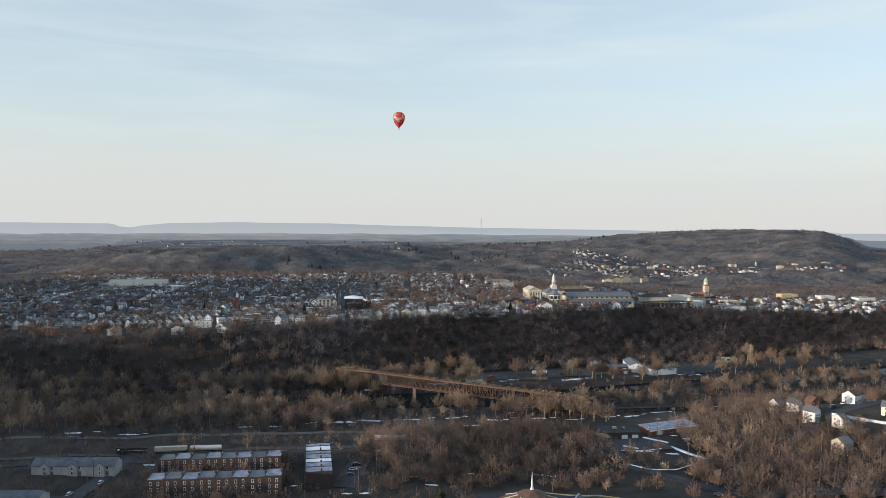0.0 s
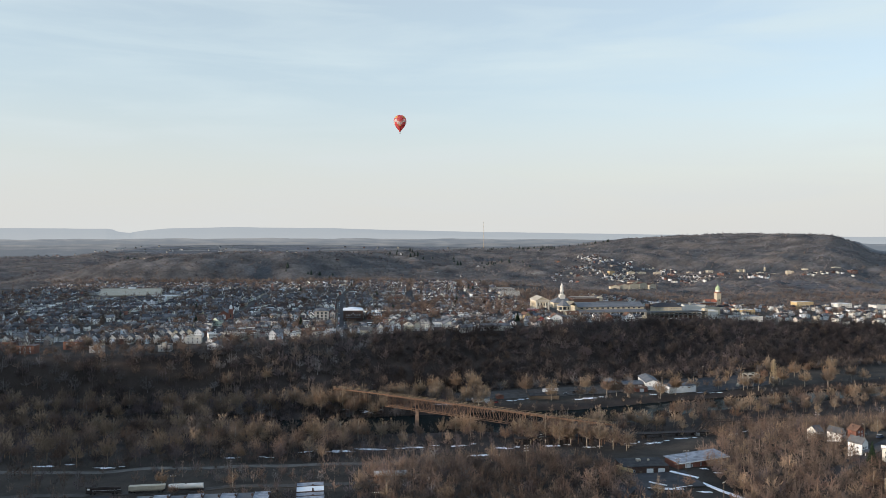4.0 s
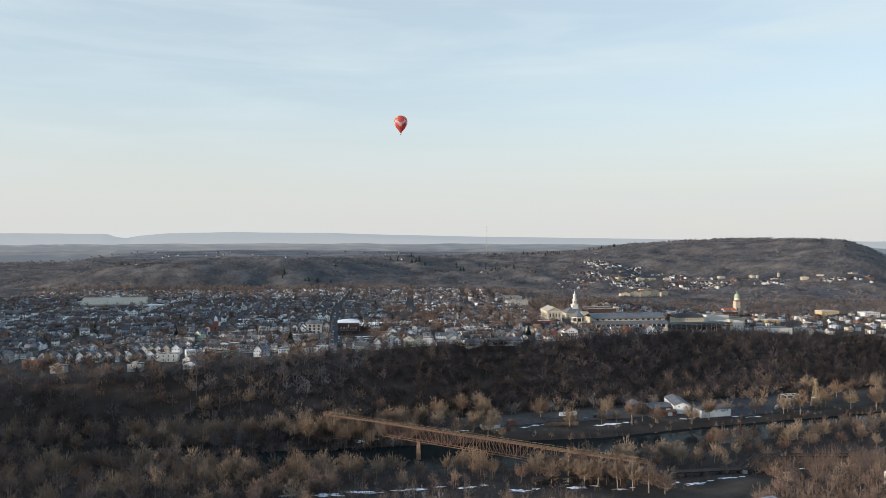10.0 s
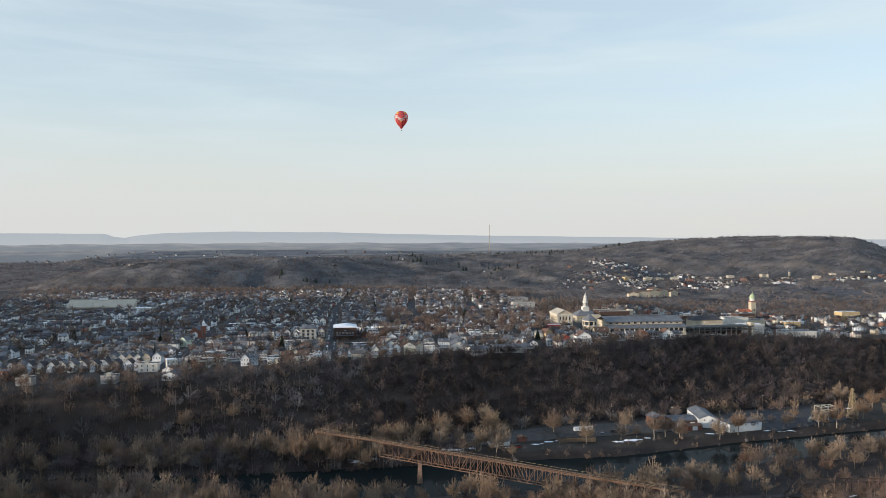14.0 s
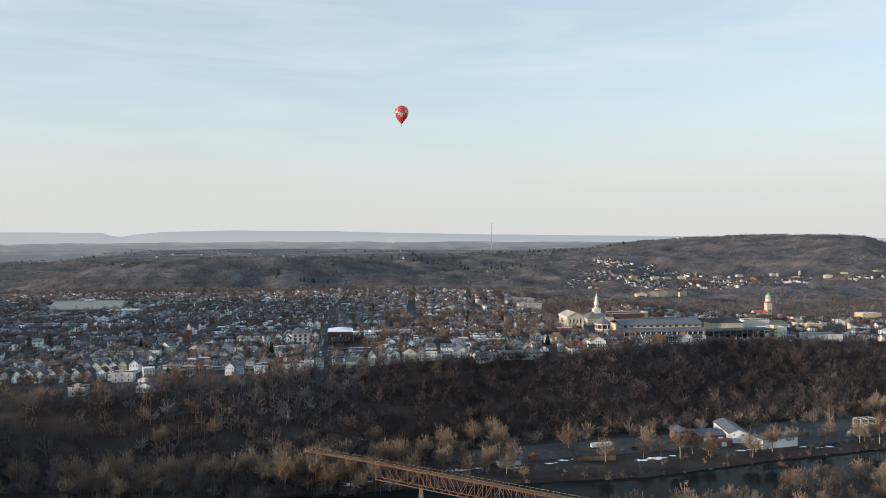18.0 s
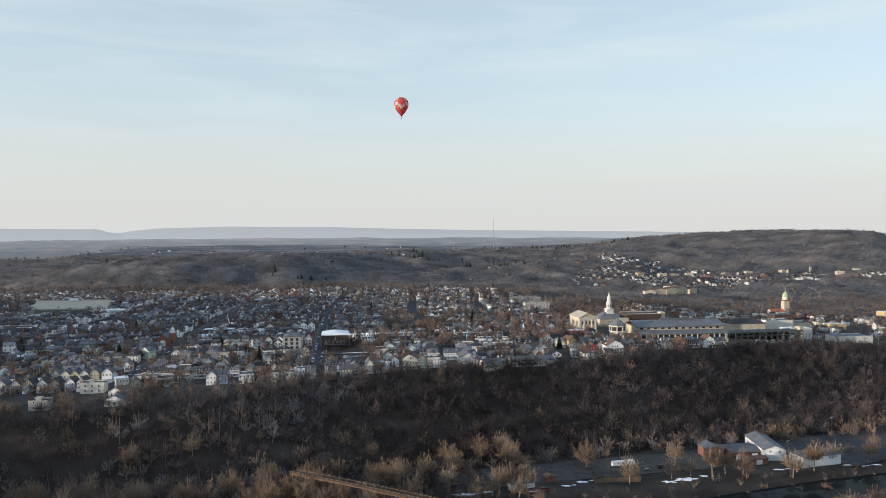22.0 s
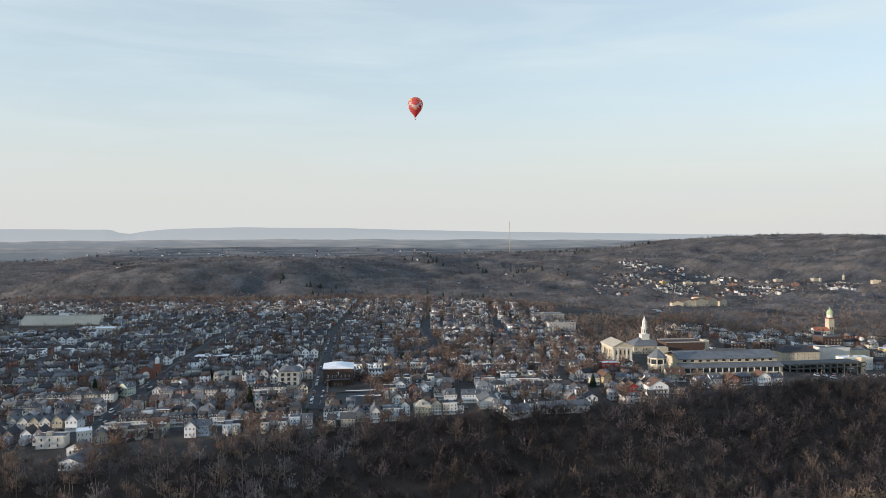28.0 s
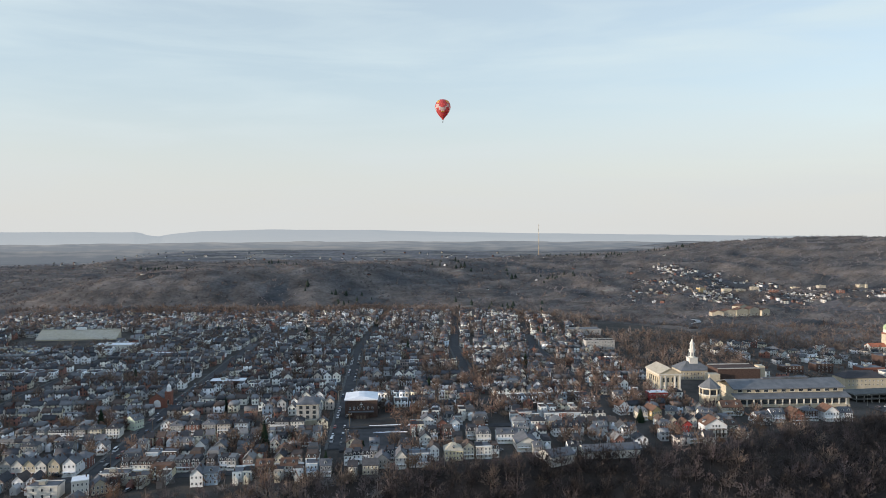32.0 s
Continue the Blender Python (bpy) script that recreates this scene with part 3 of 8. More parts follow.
def woods(name, label, spots, templates, tones, seed, scale=(0.75, 1.25), drift=0.0, vary=(0.65, 1.45), limb=1.15):
    """Many leafless trees that nobody could count, as one mesh."""
    r = np.random.RandomState(seed)
    spots = np.asarray(spots, float)
    V, F, T, I, off = [], [], [], [], 0
    which = r.randint(0, len(templates), len(spots))
    keys = list(tones)
    pr = np.array([tones[k] for k in keys], float)
    cols = np.array([TWIG_TONES[k] for k in keys])
    for ti, (wv0, wf0, tv0, tf0) in enumerate(templates):
        sel = spots[which == ti]
        if not len(sel):
            continue
        tv = np.concatenate([wv0, tv0])
        tf = np.concatenate([wf0, tf0 + len(wv0)])
        k = len(sel)
        a, s = r.uniform(0, 6.283, k), r.uniform(*scale, k)
        sz = s * r.uniform(0.9, 1.15, k)
        ca, sa = np.cos(a) * s, np.sin(a) * s
        x = tv[None, :, 0] * ca[:, None] - tv[None, :, 1] * sa[:, None] + sel[:, 0, None]
        y = tv[None, :, 0] * sa[:, None] + tv[None, :, 1] * ca[:, None] + sel[:, 1, None]
        z = tv[None, :, 2] * sz[:, None] + ground_z(sel[:, 0], sel[:, 1])[:, None] - 0.2
        V.append(np.stack([x, y, z], -1).reshape(-1, 3))
        F.append((tf[None] + (np.arange(k) * len(tv))[:, None, None] + off).reshape(-1, 3))
        col = cols[r.choice(len(keys), k, p=pr / pr.sum())] * (r.uniform(*vary, k) * (1 + drift * np.clip(waves(sel[:, 0], sel[:, 1], 170, 61), -1.4, 1.4)))[:, None]
        shade = np.where(np.arange(len(tv)) < len(wv0), limb, 1.0)
        T.append((col[:, None, :] * shade[None, :, None]).reshape(-1, 3))
        off += k * len(tv)
    me = bulk(name, np.concatenate(V), np.concatenate(F), [twig], np.concatenate(T))
    return tagged(new(name, me), label, "woods", kind="stuff")


def scatter(n, x0, x1, y0, y1, test, gap, seed):
    """Uneven spots at least gap apart where test(x, y) holds."""
    r = np.random.RandomState(seed)
    x, y = r.uniform(x0, x1, n), r.uniform(y0, y1, n)
    ok = test(x, y)
    cells, out = {}, []
    for a, b in zip(x[ok], y[ok]):
        c = (int(a // gap), int(b // gap))
        if c not in cells:
            cells[c] = 1
            out.append((a, b))
    return out


def in_view(x, y):
    return np.abs(x) < 60 + 0.72 * np.maximum(y, 100)


WOOD_A = [tree_forms(100 + i, 14, 6.2, 270, 2, 1, 0.10, thick=0.0086) for i in range(8)]
WOOD_B = [tree_forms(200 + i, 10, 4.4, 120, 3, 1, 0.10, thick=0.0105) for i in range(6)]
WOOD_R = [tree_forms(450 + i, 12.5, 5.6, 430, 3, 1, 0.08, thick=0.0058) for i in range(7)]
WOOD_C = [tree_forms(400 + i, 17, 6.6, 400, 7, 2, 0.24, thick=0.0068) for i in range(6)]
WOOD_T = [tree_forms(500 + i, 12, 5.8, 240, 4, 1, 0.14, thick=0.0150) for i in range(6)]
WOOD_K = [tree_forms(600 + i, 12, 6.2, 100, 2, 0, 0.10, thick=0.027) for i in range(6)]
WOOD_FAR = [tree_forms(300 + i, 14, 5.2, 30, 0, 0, 0.14, thick=0.036, trunk=False) for i in range(6)]


bluff = scatter(60000, -640, 900, 560, 1150, lambda x, y: (y > foot_y(x) - 4) & (y < edge_y(x) - 3) & in_view(x, y), 6.6, 1)
# right stand: dark twig tones imitate the shade on the bluff
woods("woods", "leafless woods on the steep river bluff, coloured dark for shade", [q for q in bluff if q[0] > -70 + 25 * math.sin(q[1] * 0.05)], WOOD_A, {"dark": 10, "plum": 4, "brown": 1}, 1, (0.7, 1.3), 0.3, (0.75, 1.25), 0.8)
# left stand: lighter twig tones make up for the deep shade there
woods("woods", "grey leafless woods on the lower bluff below the houses, lightened against shade", [q for q in bluff if q[0] <= -70 + 25 * math.sin(q[1] * 0.05)], WOOD_A, {"dark": 2, "plum": 5, "grey": 5, "brown": 4}, 12, (0.65, 1.25), 0.3)
woods("woods", "leafless trees on the wooded flood plain by the river", scatter(16000, -520, 30, 560, 740, lambda x, y: (y > far_bank(x) + 3) & (y < foot_y(x)) & in_view(x, y), 7.6, 2), WOOD_A, {"dark": 4, "plum": 4, "grey": 3, "brown": 3}, 2, (0.45, 1.1), 0.3)
woods("woods", "low leafless brush along the near river bank", scatter(22000, -430, 600, 430, 760, lambda x, y: (y < near_bank(x) - 1) & (y > near_bank(x) - line(x, [-400, -70, -40, 120, 400], [88, 84, 72, 80, 95])) & in_view(x, y), 8.4, 3), WOOD_B, {"tan": 1, "brown": 4, "plum": 4, "dark": 4}, 3, (0.35, 0.85), 0.35)
woods("woods", "tall leafless trees along the wooded left reach of the river", scatter(9000, -470, 20, 440, 700, lambda x, y: (((y < near_bank(x) - 1) & (y > line(x, [-300, -218, -157, -35, 20], [470, 482, 490, 506, 512]) + 12) & (waves(x, y, 55, 74) > -0.35) & (x < -45)) | ((y > far_bank(x) + 1) & (y < far_bank(x) + 30) & (x < 0))) & in_view(x, y), 12.5, 13), WOOD_C, {"tan": 5, "brown": 4, "russet": 2, "plum": 2}, 13, (0.75, 1.3), 0.3)
woods("woods", "close riverside trees that hide the water on the left reach", scatter(6000, -430, 0, 520, 690, lambda x, y: (((y < near_bank(x) + 2) & (y > near_bank(x) - 22) & (x < -100)) | ((y > far_bank(x) - 3) & (y < far_bank(x) + 12))) & in_view(x, y), 8.0, 16), WOOD_A, {"plum": 5, "brown": 4, "grey": 2, "tan": 1}, 16, (0.55, 1.15), 0.3)
woods("woods", "brown leafless trees on the near rise", scatter(26000, -60, 480, 330, 600, lambda x, y: (((x - 42) / 76) ** 2 + ((y - 448) / 56) ** 2 < 1) | ((x > -12 + 6 * np.sin(y * 0.21)) & (x < 96 + 8 * np.sin(y * 0.17)) & (y > 378 + 5 * np.sin(x * 0.13)) & (y < 450)) | (((x - 212) / 40) ** 2 + ((y - 455) / 70) ** 2 < 1) | (((x - 215) / 60) ** 2 + ((y - 385) / 42) ** 2 < 1) | ((x > 215) & (y > 500) & (y < 580)) | ((x > 250) & (y < 388)), 7.0, 4), WOOD_R, {"russet": 4, "tan": 1, "brown": 7, "plum": 1}, 4, (0.6, 1.2), 0.25, (0.75, 1.3))


def far_open(x, y):
    """Where houses stand on the far hills."""
    d = np.hypot(x, y - 150)
    b = x / np.maximum(y - 150, 100)
    return (b > 0.20) & (d > 1880) & (d < line(b, [.3, .45], [2520, 2240])) & (waves(x, y, 190, 51) + 0.5 * waves(x, y, 70, 52) > -0.1)


def far_wood(x, y):
    d = np.hypot(x, y - 150)
    behind = (y + 0.55 * x > 1600) & (y > 1400) & (x > -150)
    b = x / np.maximum(y - 150, 100)
    crest = line(b, [-.5, -.42, -.3, -.17, 0, .12, .2, .3, 1], [3400, 3300, 3200, 3200, 3200, 3200, 3150, 3380, 3380])
    return ((d > 1560) | behind) & (d < crest) & (np.abs(x) < 90 + 0.66 * y) & ~far_open(x, y) & (np.abs(x - 408 - 28 * np.sin((y - 1700) / 40)) + 0 * d > np.where((y > 1660) & (y < 1840), 16, -1))


woods("woods", "far leafless woods on the hills behind the town", scatter(60000, -1700, 1900, 1180, 2700, lambda x, y: far_wood(x, y) & (np.hypot(x, y - 150) < 2350), 11.2, 5), WOOD_FAR, {"haze_silver": 3, "ash": 5, "fawn": 3, "plum": 2}, 5, (0.75, 1.2), 0.3, (0.85, 1.15))
woods("woods", "leafless woods on the farthest hilltops", scatter(26000, -2300, 2500, 2000, 3700, lambda x, y: far_wood(x, y) & (np.hypot(x, y - 150) >= 2350), 20, 25), WOOD_FAR, {"haze_silver": 4, "ash": 5, "fawn": 1}, 25, (1.0, 1.5), 0.3, (0.85, 1.15))
woods("woods", "thin leafless trees among the houses of the far hill", scatter(9000, 200, 2500, 1900, 2900, lambda x, y: far_open(x, y) & in_view(x, y), 21, 6), WOOD_FAR, {"ash": 3, "fawn": 3, "russet": 1}, 6, (0.5, 0.9))


def town_side(y):
    """Where the houses end and the woods of the creek begin."""
    return line(y, [900, 1000, 1100, 1320, 1420, 1560], [240, 175, 160, 172, 150, 95])


def creek_wood(x, y):
    """Woods of the creek valley behind the civic buildings."""
    return (x > town_side(y) + 6) & (y > 1092) & (y < 1660) & ((x < 285) | (y > 1290 + 0.22 * (x - 285))) & ~((np.abs(x - 250) < 75) & (np.abs(y - 1405) < 60)) & ((x - 557) ** 2 + (y - 1378) ** 2 > 1600) & in_view(x, y)


woods("woods", "brown leafless woods in the creek valley behind the civic buildings", scatter(16000, 90, 1250, 1090, 1660, creek_wood, 12.0, 15), WOOD_K, {"brown": 6, "grey": 2, "russet": 2, "fawn": 3}, 15, (0.8, 1.3), 0.2, (0.8, 1.25))

woods("woods", "sunlit leafless trees behind the last houses of the town", scatter(9000, -760, 130, 1585, 1730, lambda x, y: (y > 1592 + 10 * np.sin(x * 0.04)) & (y + 0.1 * x < 1715) & in_view(x, y), 10.5, 61), WOOD_K, {"russet": 4, "fawn": 4, "brown": 4, "grey": 1}, 61, (0.8, 1.35), 0.2, (0.8, 1.25))

# dark pines standing out of the far woods
rr = np.random.RandomState(62)
V, F = [], []
for b0, d0, n in ((-0.02, 2980, 26), (0.09, 2950, 24), (0.17, 2860, 26), (0.0, 2300, 14), (0.12, 2200, 16), (-0.22, 2900, 18), (-0.36, 2700, 16), (0.03, 1760, 16), (-0.14, 1800, 14), (0.24, 3000, 22)):
    for k in range(n):
        b, d = b0 + rr.normal(0, 0.028), d0 + rr.normal(0, 45)
        h, r = rr.uniform(11, 20), rr.uniform(3.6, 6.5)
        z = float(ground_z(np.array(b * d), np.array(150 + d)))
        for lo, hi, wide in ((0.04, 0.55, 1.0), (0.28, 0.8, 0.85), (0.52, 1.0, 0.62)):
            m = len(V)
            V.append((b * d, 150 + d, z + h * hi))
            for j in range(7):
                a, q = j * 0.8976 + rr.uniform(-0.2, 0.2), r * wide * rr.uniform(0.65, 1.2)
                V.append((b * d + q * math.cos(a), 150 + d + q * math.sin(a), z + h * (lo + rr.uniform(-0.05, 0.05))))
            F += [(m, m + 1 + j, m + 1 + (j + 1) % 7) for j in range(7)]
V = np.array(V)
tagged(new("pines", bulk("pines", V, F, [twig], np.repeat(np.array([[0.035, 0.047, 0.036]]), len(V), 0))), "dark green pines standing in the far woods", "pines", kind="stuff")

# the closed canopy of the far woods, an uneven sheet of crowns
cy = np.concatenate([np.arange(1180, 2200, 14.0), np.arange(2200, 3620, 20.0)])
cs = np.linspace(-1, 1, 200)
CX = cs[None, :] * (90 + 0.74 * cy)[:, None]
CY = np.repeat(cy[:, None], len(cs), 1)
rr = np.random.RandomState(77)
CX = CX + rr.uniform(-3, 3, CX.shape)
CY = CY + rr.uniform(-3, 3, CY.shape)
inside = far_wood(CX, CY)
CZ = ground_z(CX, CY) + np.where(inside, 2.5 + 5.0 * rr.rand(*CX.shape) + 2.2 * waves(CX, CY, 75, 34), -1.5)
ci = np.arange(CX.size).reshape(CX.shape)
cq = np.stack([ci[:-1, :-1], ci[:-1, 1:], ci[1:, 1:], ci[1:, :-1]], -1)
keep = inside[:-1, :-1] | inside[1:, 1:] | inside[:-1, 1:] | inside[1:, :-1]
# canopy tone greyer than the near woods, in place of haze
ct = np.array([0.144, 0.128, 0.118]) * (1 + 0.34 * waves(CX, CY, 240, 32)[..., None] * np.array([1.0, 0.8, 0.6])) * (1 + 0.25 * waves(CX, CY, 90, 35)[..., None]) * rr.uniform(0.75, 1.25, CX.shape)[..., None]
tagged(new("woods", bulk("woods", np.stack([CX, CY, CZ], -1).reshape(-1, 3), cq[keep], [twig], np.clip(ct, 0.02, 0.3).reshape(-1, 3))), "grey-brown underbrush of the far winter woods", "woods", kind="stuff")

# ---- the town: its grid leans a little to the left ----
TURN = 5.7
UX, UY = math.cos(radians(TURN)), math.sin(radians(TURN))
OX, OY = -84.6, 884.9


def uv(u, v):
    return OX + u * UX - v * UY, OY + u * UY + v * UX


def at(x, y, turn=0.0, lift=0.0):
    return pose(x, y, put_z(x, y) + lift, 0, 0, turn)


def strip(name, pts, width, lift, mat, label, category, kind="structure", thick=0.0):
    """A band of ground surface along a line, draped on the land."""
    P = []
    for (x0, y0), (x1, y1) in zip(pts, pts[1:]):
        k = max(1, int(math.hypot(x1 - x0, y1 - y0) / 6))
        P += [(x0 + (x1 - x0) * i / k, y0 + (y1 - y0) * i / k) for i in range(k)]
    P.append(pts[-1])
    f = Form()
    L, R = [], []
    for i, (x, y) in enumerate(P):
        a, b = P[max(i - 1, 0)], P[min(i + 1, len(P) - 1)]
        d = Vector((b[0] - a[0], b[1] - a[1])).normalized()
        z = max(put_z(x - d.y * width / 2, y + d.x * width / 2), put_z(x, y), put_z(x + d.y * width / 2, y - d.x * width / 2)) + lift
        L.append((x - d.y * width / 2, y + d.x * width / 2, z))
        R.append((x + d.y * width / 2, y - d.x * width / 2, z))
    for i in range(len(P) - 1):
        f.face([R[i], R[i + 1], L[i + 1], L[i]])
        for S in (R, L):
            q = [S[i], S[i + 1], (S[i + 1][0], S[i + 1][1], S[i + 1][2] - 0.5), (S[i][0], S[i][1], S[i][2] - 0.5)]
            f.face(q if S is L else q[::-1])
    return tagged(new(name, f.mesh(name, mat)), label, category, kind=kind)


FORWARD = [(-400, -60), (-266, -75), (-132.6, -75), (0, -40), (106, 110), (196, 160)]
CROSS = [-75, 0, 75, 150, 225, 300]
for k, (u, v0) in enumerate(FORWARD):
    strip("road", [uv(u, v0), uv(u + 0.02 * k * 8, 330), uv(u + k * 8, 640)], 8.5, 0.22, asphalt, "grey asphalt town street lined with parked cars", "road")
    for sg in (-1, 1):
        strip("pavement", [uv(u + sg * 5.6, v0), uv(u + sg * 5.6 + 0.02 * k * 8, 330)], 2.0, 0.36, paving, "pale concrete pavement with a kerb along the street", "pavement")
for v in CROSS:
    u1 = {-75: -45, 0: 150, 75: 215, 150: 225, 225: 235, 300: 245}[v]
    strip("road", [uv(-470, v), uv(u1, v)], 8.0, 0.20, asphalt, "grey asphalt cross street between rows of houses", "road")

# ---- houses ----
def window_set(f, hw, hd, storeys, h, skip_front=False):
    sh = h / storeys
    for s in range(storeys):
        z = s * sh + sh * 0.52
        for face in ("f", "b", "l", "r"):
            span, off = (2 * hw, hd) if face in "fb" else (2 * hd, hw)
            n = max(1, int(span / (1.9 if face in "fb" else 2.9)))
            for k in range(n):
                c = (k + 0.5) / n * span - span / 2
                for ww, hh, o, mi in ((0.95, 1.45, 0.05, 0), (0.68, 1.15, 0.08, 1)):
                    a, b, z0, z1 = c - ww / 2, c + ww / 2, z - hh / 2, z + hh / 2
                    o2 = off + o
                    q = {"f": [(a, -o2, z0), (b, -o2, z0), (b, -o2, z1), (a, -o2, z1)], "b": [(b, o2, z0), (a, o2, z0), (a, o2, z1), (b, o2, z1)],
                         "l": [(-o2, b, z0), (-o2, a, z0), (-o2, a, z1), (-o2, b, z1)], "r": [(o2, a, z0), (o2, b, z0), (o2, b, z1), (o2, a, z1)]}[face]
                    f.face(q, mi)
    return f


def dormer_form(w=1.3, d=1.8, h=1.5):
    f = Form().gable_wall(-w / 2, -d / 2, w / 2, d / 2, -0.6, h - 0.4, 0.6)
    f.gable_roof(-w / 2, -d / 2, w / 2, d / 2, h - 0.4, 0.6, over=0.2, thick=0.12, mi=1)
    f.face([(-0.42, -d / 2 - 0.03, 0.05), (0.42, -d / 2 - 0.03, 0.05), (0.42, -d / 2 - 0.03, 1.15), (-0.42, -d / 2 - 0.03, 1.15)], 2)
    return f


DORMER = dormer_form().mesh("dormer", white_trim, roof_slate, glass)
CHIMNEY = Form().box(-0.32, -0.32, -1.8, 0.32, 0.32, 1.0).box(-0.4, -0.4, 1.0, 0.4, 0.4, 1.2).mesh("chimney", brick_brown)


def place(name, me, parent, x, y, z, turn=0.0, label=""):
    ob = new(name, me)
    ob.parent = parent
    ob.matrix_basis = pose(x, y, z, 0, 0, turn)
    return tagged(ob, label)


def house(style, w, d, h, rise, storeys, seed, label, category="house"):
    """One house, its front towards -y, as a thing with parts."""
    r = random.Random(seed)
    hw, hd = w / 2, d / 2
    ob = thing("house", label, category, group="houses of the town")
    if style == "front_gable":
        part("wall", Form().gable_wall(-hw, -hd, hw, hd, -2.5, h, rise), siding, ob)
        part("roof", Form().gable_roof(-hw, -hd, hw, hd, h, rise), shingle, ob)
        place("chimney", CHIMNEY, ob, hw * 0.3, hd * 0.3, h + rise * 0.75)
    elif style == "side_gable":
        part("wall", Form().gable_wall(-hw, -hd, hw, hd, -2.5, h, rise, "x"), siding, ob)
        part("roof", Form().gable_roof(-hw, -hd, hw, hd, h, rise, "x"), shingle, ob)
        for k in range(1 if w < 8 else 2):
            place("dormer", DORMER, ob, (0 if w < 8 else (-w / 4 if k == 0 else w / 4)), -hd * 0.55, h + rise * 0.30)
        place("chimney", CHIMNEY, ob, hw * 0.75, 0, h + rise * 0.95)
    elif style == "mansard":
        part("wall", Form().box(-hw, -hd, -2.5, hw, hd, h), siding, ob)
        part("roof", Form().hip_roof(-hw, -hd, hw, hd, h, rise, 0.35, 0.72).box(-hw - 0.2, -hd - 0.2, h - 0.15, hw + 0.2, hd + 0.2, h + 0.02), shingle, ob)
        for k in range(2):
            place("dormer", DORMER, ob, (-w / 4, w / 4)[k], -hd + 0.7, h + 0.3)
        place("chimney", CHIMNEY, ob, -hw * 0.8, 0.5, h + rise)
    elif style == "hip":
        part("wall", Form().box(-hw, -hd, -2.5, hw, hd, h), siding, ob)
        part("roof", Form().hip_roof(-hw, -hd, hw, hd, h, rise, 0.6, 0.1), shingle, ob)
        place("dormer", DORMER, ob, 0, -hd * 0.6, h + rise * 0.25)
        place("chimney", CHIMNEY, ob, hw * 0.4, 0.5, h + rise * 0.75)
    else:
        part("wall", Form().box(-hw, -hd, -2.5, hw, hd, h).box(-hw, -hd, h, hw, -hd + 0.3, h + 0.7).box(-hw, hd - 0.3, h, hw, hd, h + 0.5), siding, ob)
        part("roof", Form().box(-hw - 0.05, -hd + 0.3, h, hw + 0.05, hd - 0.3, h + 0.2), shingle, ob)
        part("cornice", Form().box(-hw - 0.1, -hd - 0.35, h + 0.35, hw + 0.1, -hd + 0.05, h + 0.85), white_trim, ob)
        place("chimney", CHIMNEY, ob, hw * 0.7, 2, h + 0.3)
    part("glazing", window_set(Form(), hw, hd, storeys, h), [white_trim, glass], ob, kind="stuff")
    pd = 1.8
    if r.random() < 0.7:
        porch = Form().box(-hw + 0.2, -hd - pd, 2.2, hw - 0.2, -hd, 2.42).box(-hw + 0.2, -hd - pd, -0.6, hw - 0.2, -hd, 0.45)
        for x in (-hw + 0.4, 0, hw - 0.4):
            porch.box(x - 0.1, -hd - pd + 0.1, 0.45, x + 0.1, -hd - pd + 0.3, 2.2)
        part("porch", porch, white_trim, ob)
    if r.random() < 0.55:
        part("rear_wing", Form().gable_wall(-hw * 0.6, hd, hw * 0.55, hd + 5, -2.5, h * 0.6, 1.6), siding, ob)
    return ob


STYLES = [("front_gable", 6.4, 11, 6.6, 3.2, 2, "narrow two-storey sided house with a gable to the street"),
          ("front_gable", 7.4, 12, 7.2, 3.8, 2, "pale two-storey house with a steep front gable and porch"),
          ("side_gable", 6.2, 10, 6.6, 2.9, 2, "sided house with a dark shingle roof and one dormer"),
          ("side_gable", 10.5, 10, 6.8, 3.2, 2, "wide twin house with two dormers and brick chimney"),
          ("mansard", 6.0, 11, 6.4, 2.8, 2, "row house with a dark mansard roof and dormers"),
          ("mansard", 9.0, 12, 6.6, 2.9, 2, "wide house with a steep mansard roof and white dormers"),
          ("hip", 9.0, 10, 6.8, 3.2, 2, "square two-storey house under a hipped shingle roof"),
          ("flat", 5.6, 13, 8.4, 0, 3, "three-storey flat-roofed row house with a bracketed cornice"),
          ("flat", 6.4, 12, 6.6, 0, 2, "two-storey flat-roofed row house with a white cornice"),
          ("front_gable", 8.2, 10, 8.4, 3.6, 3, "tall three-storey white house with a front gable"),
          ("side_gable", 7.0, 9, 6.2, 3.4, 2, "small side-gabled house with grey siding"),
          ("hip", 11.0, 11, 8.0, 3.4, 3, "large three-storey house under a hipped roof")]
STYLES = [(s, w * 0.80, d * 0.78, h * 0.76, rise * 0.78, n, label) for s, w, d, h, rise, n, label in STYLES]
MADE = {}


def put_house(k, x, y, turn):
    m = at(x, y, turn, 0.15)
    if k not in MADE:
        MADE[k] = house(*STYLES[k][:6], 40 + k, STYLES[k][6])
        MADE[k].matrix_basis = m
        return MADE[k]
    return copy_thing(MADE[k], m)


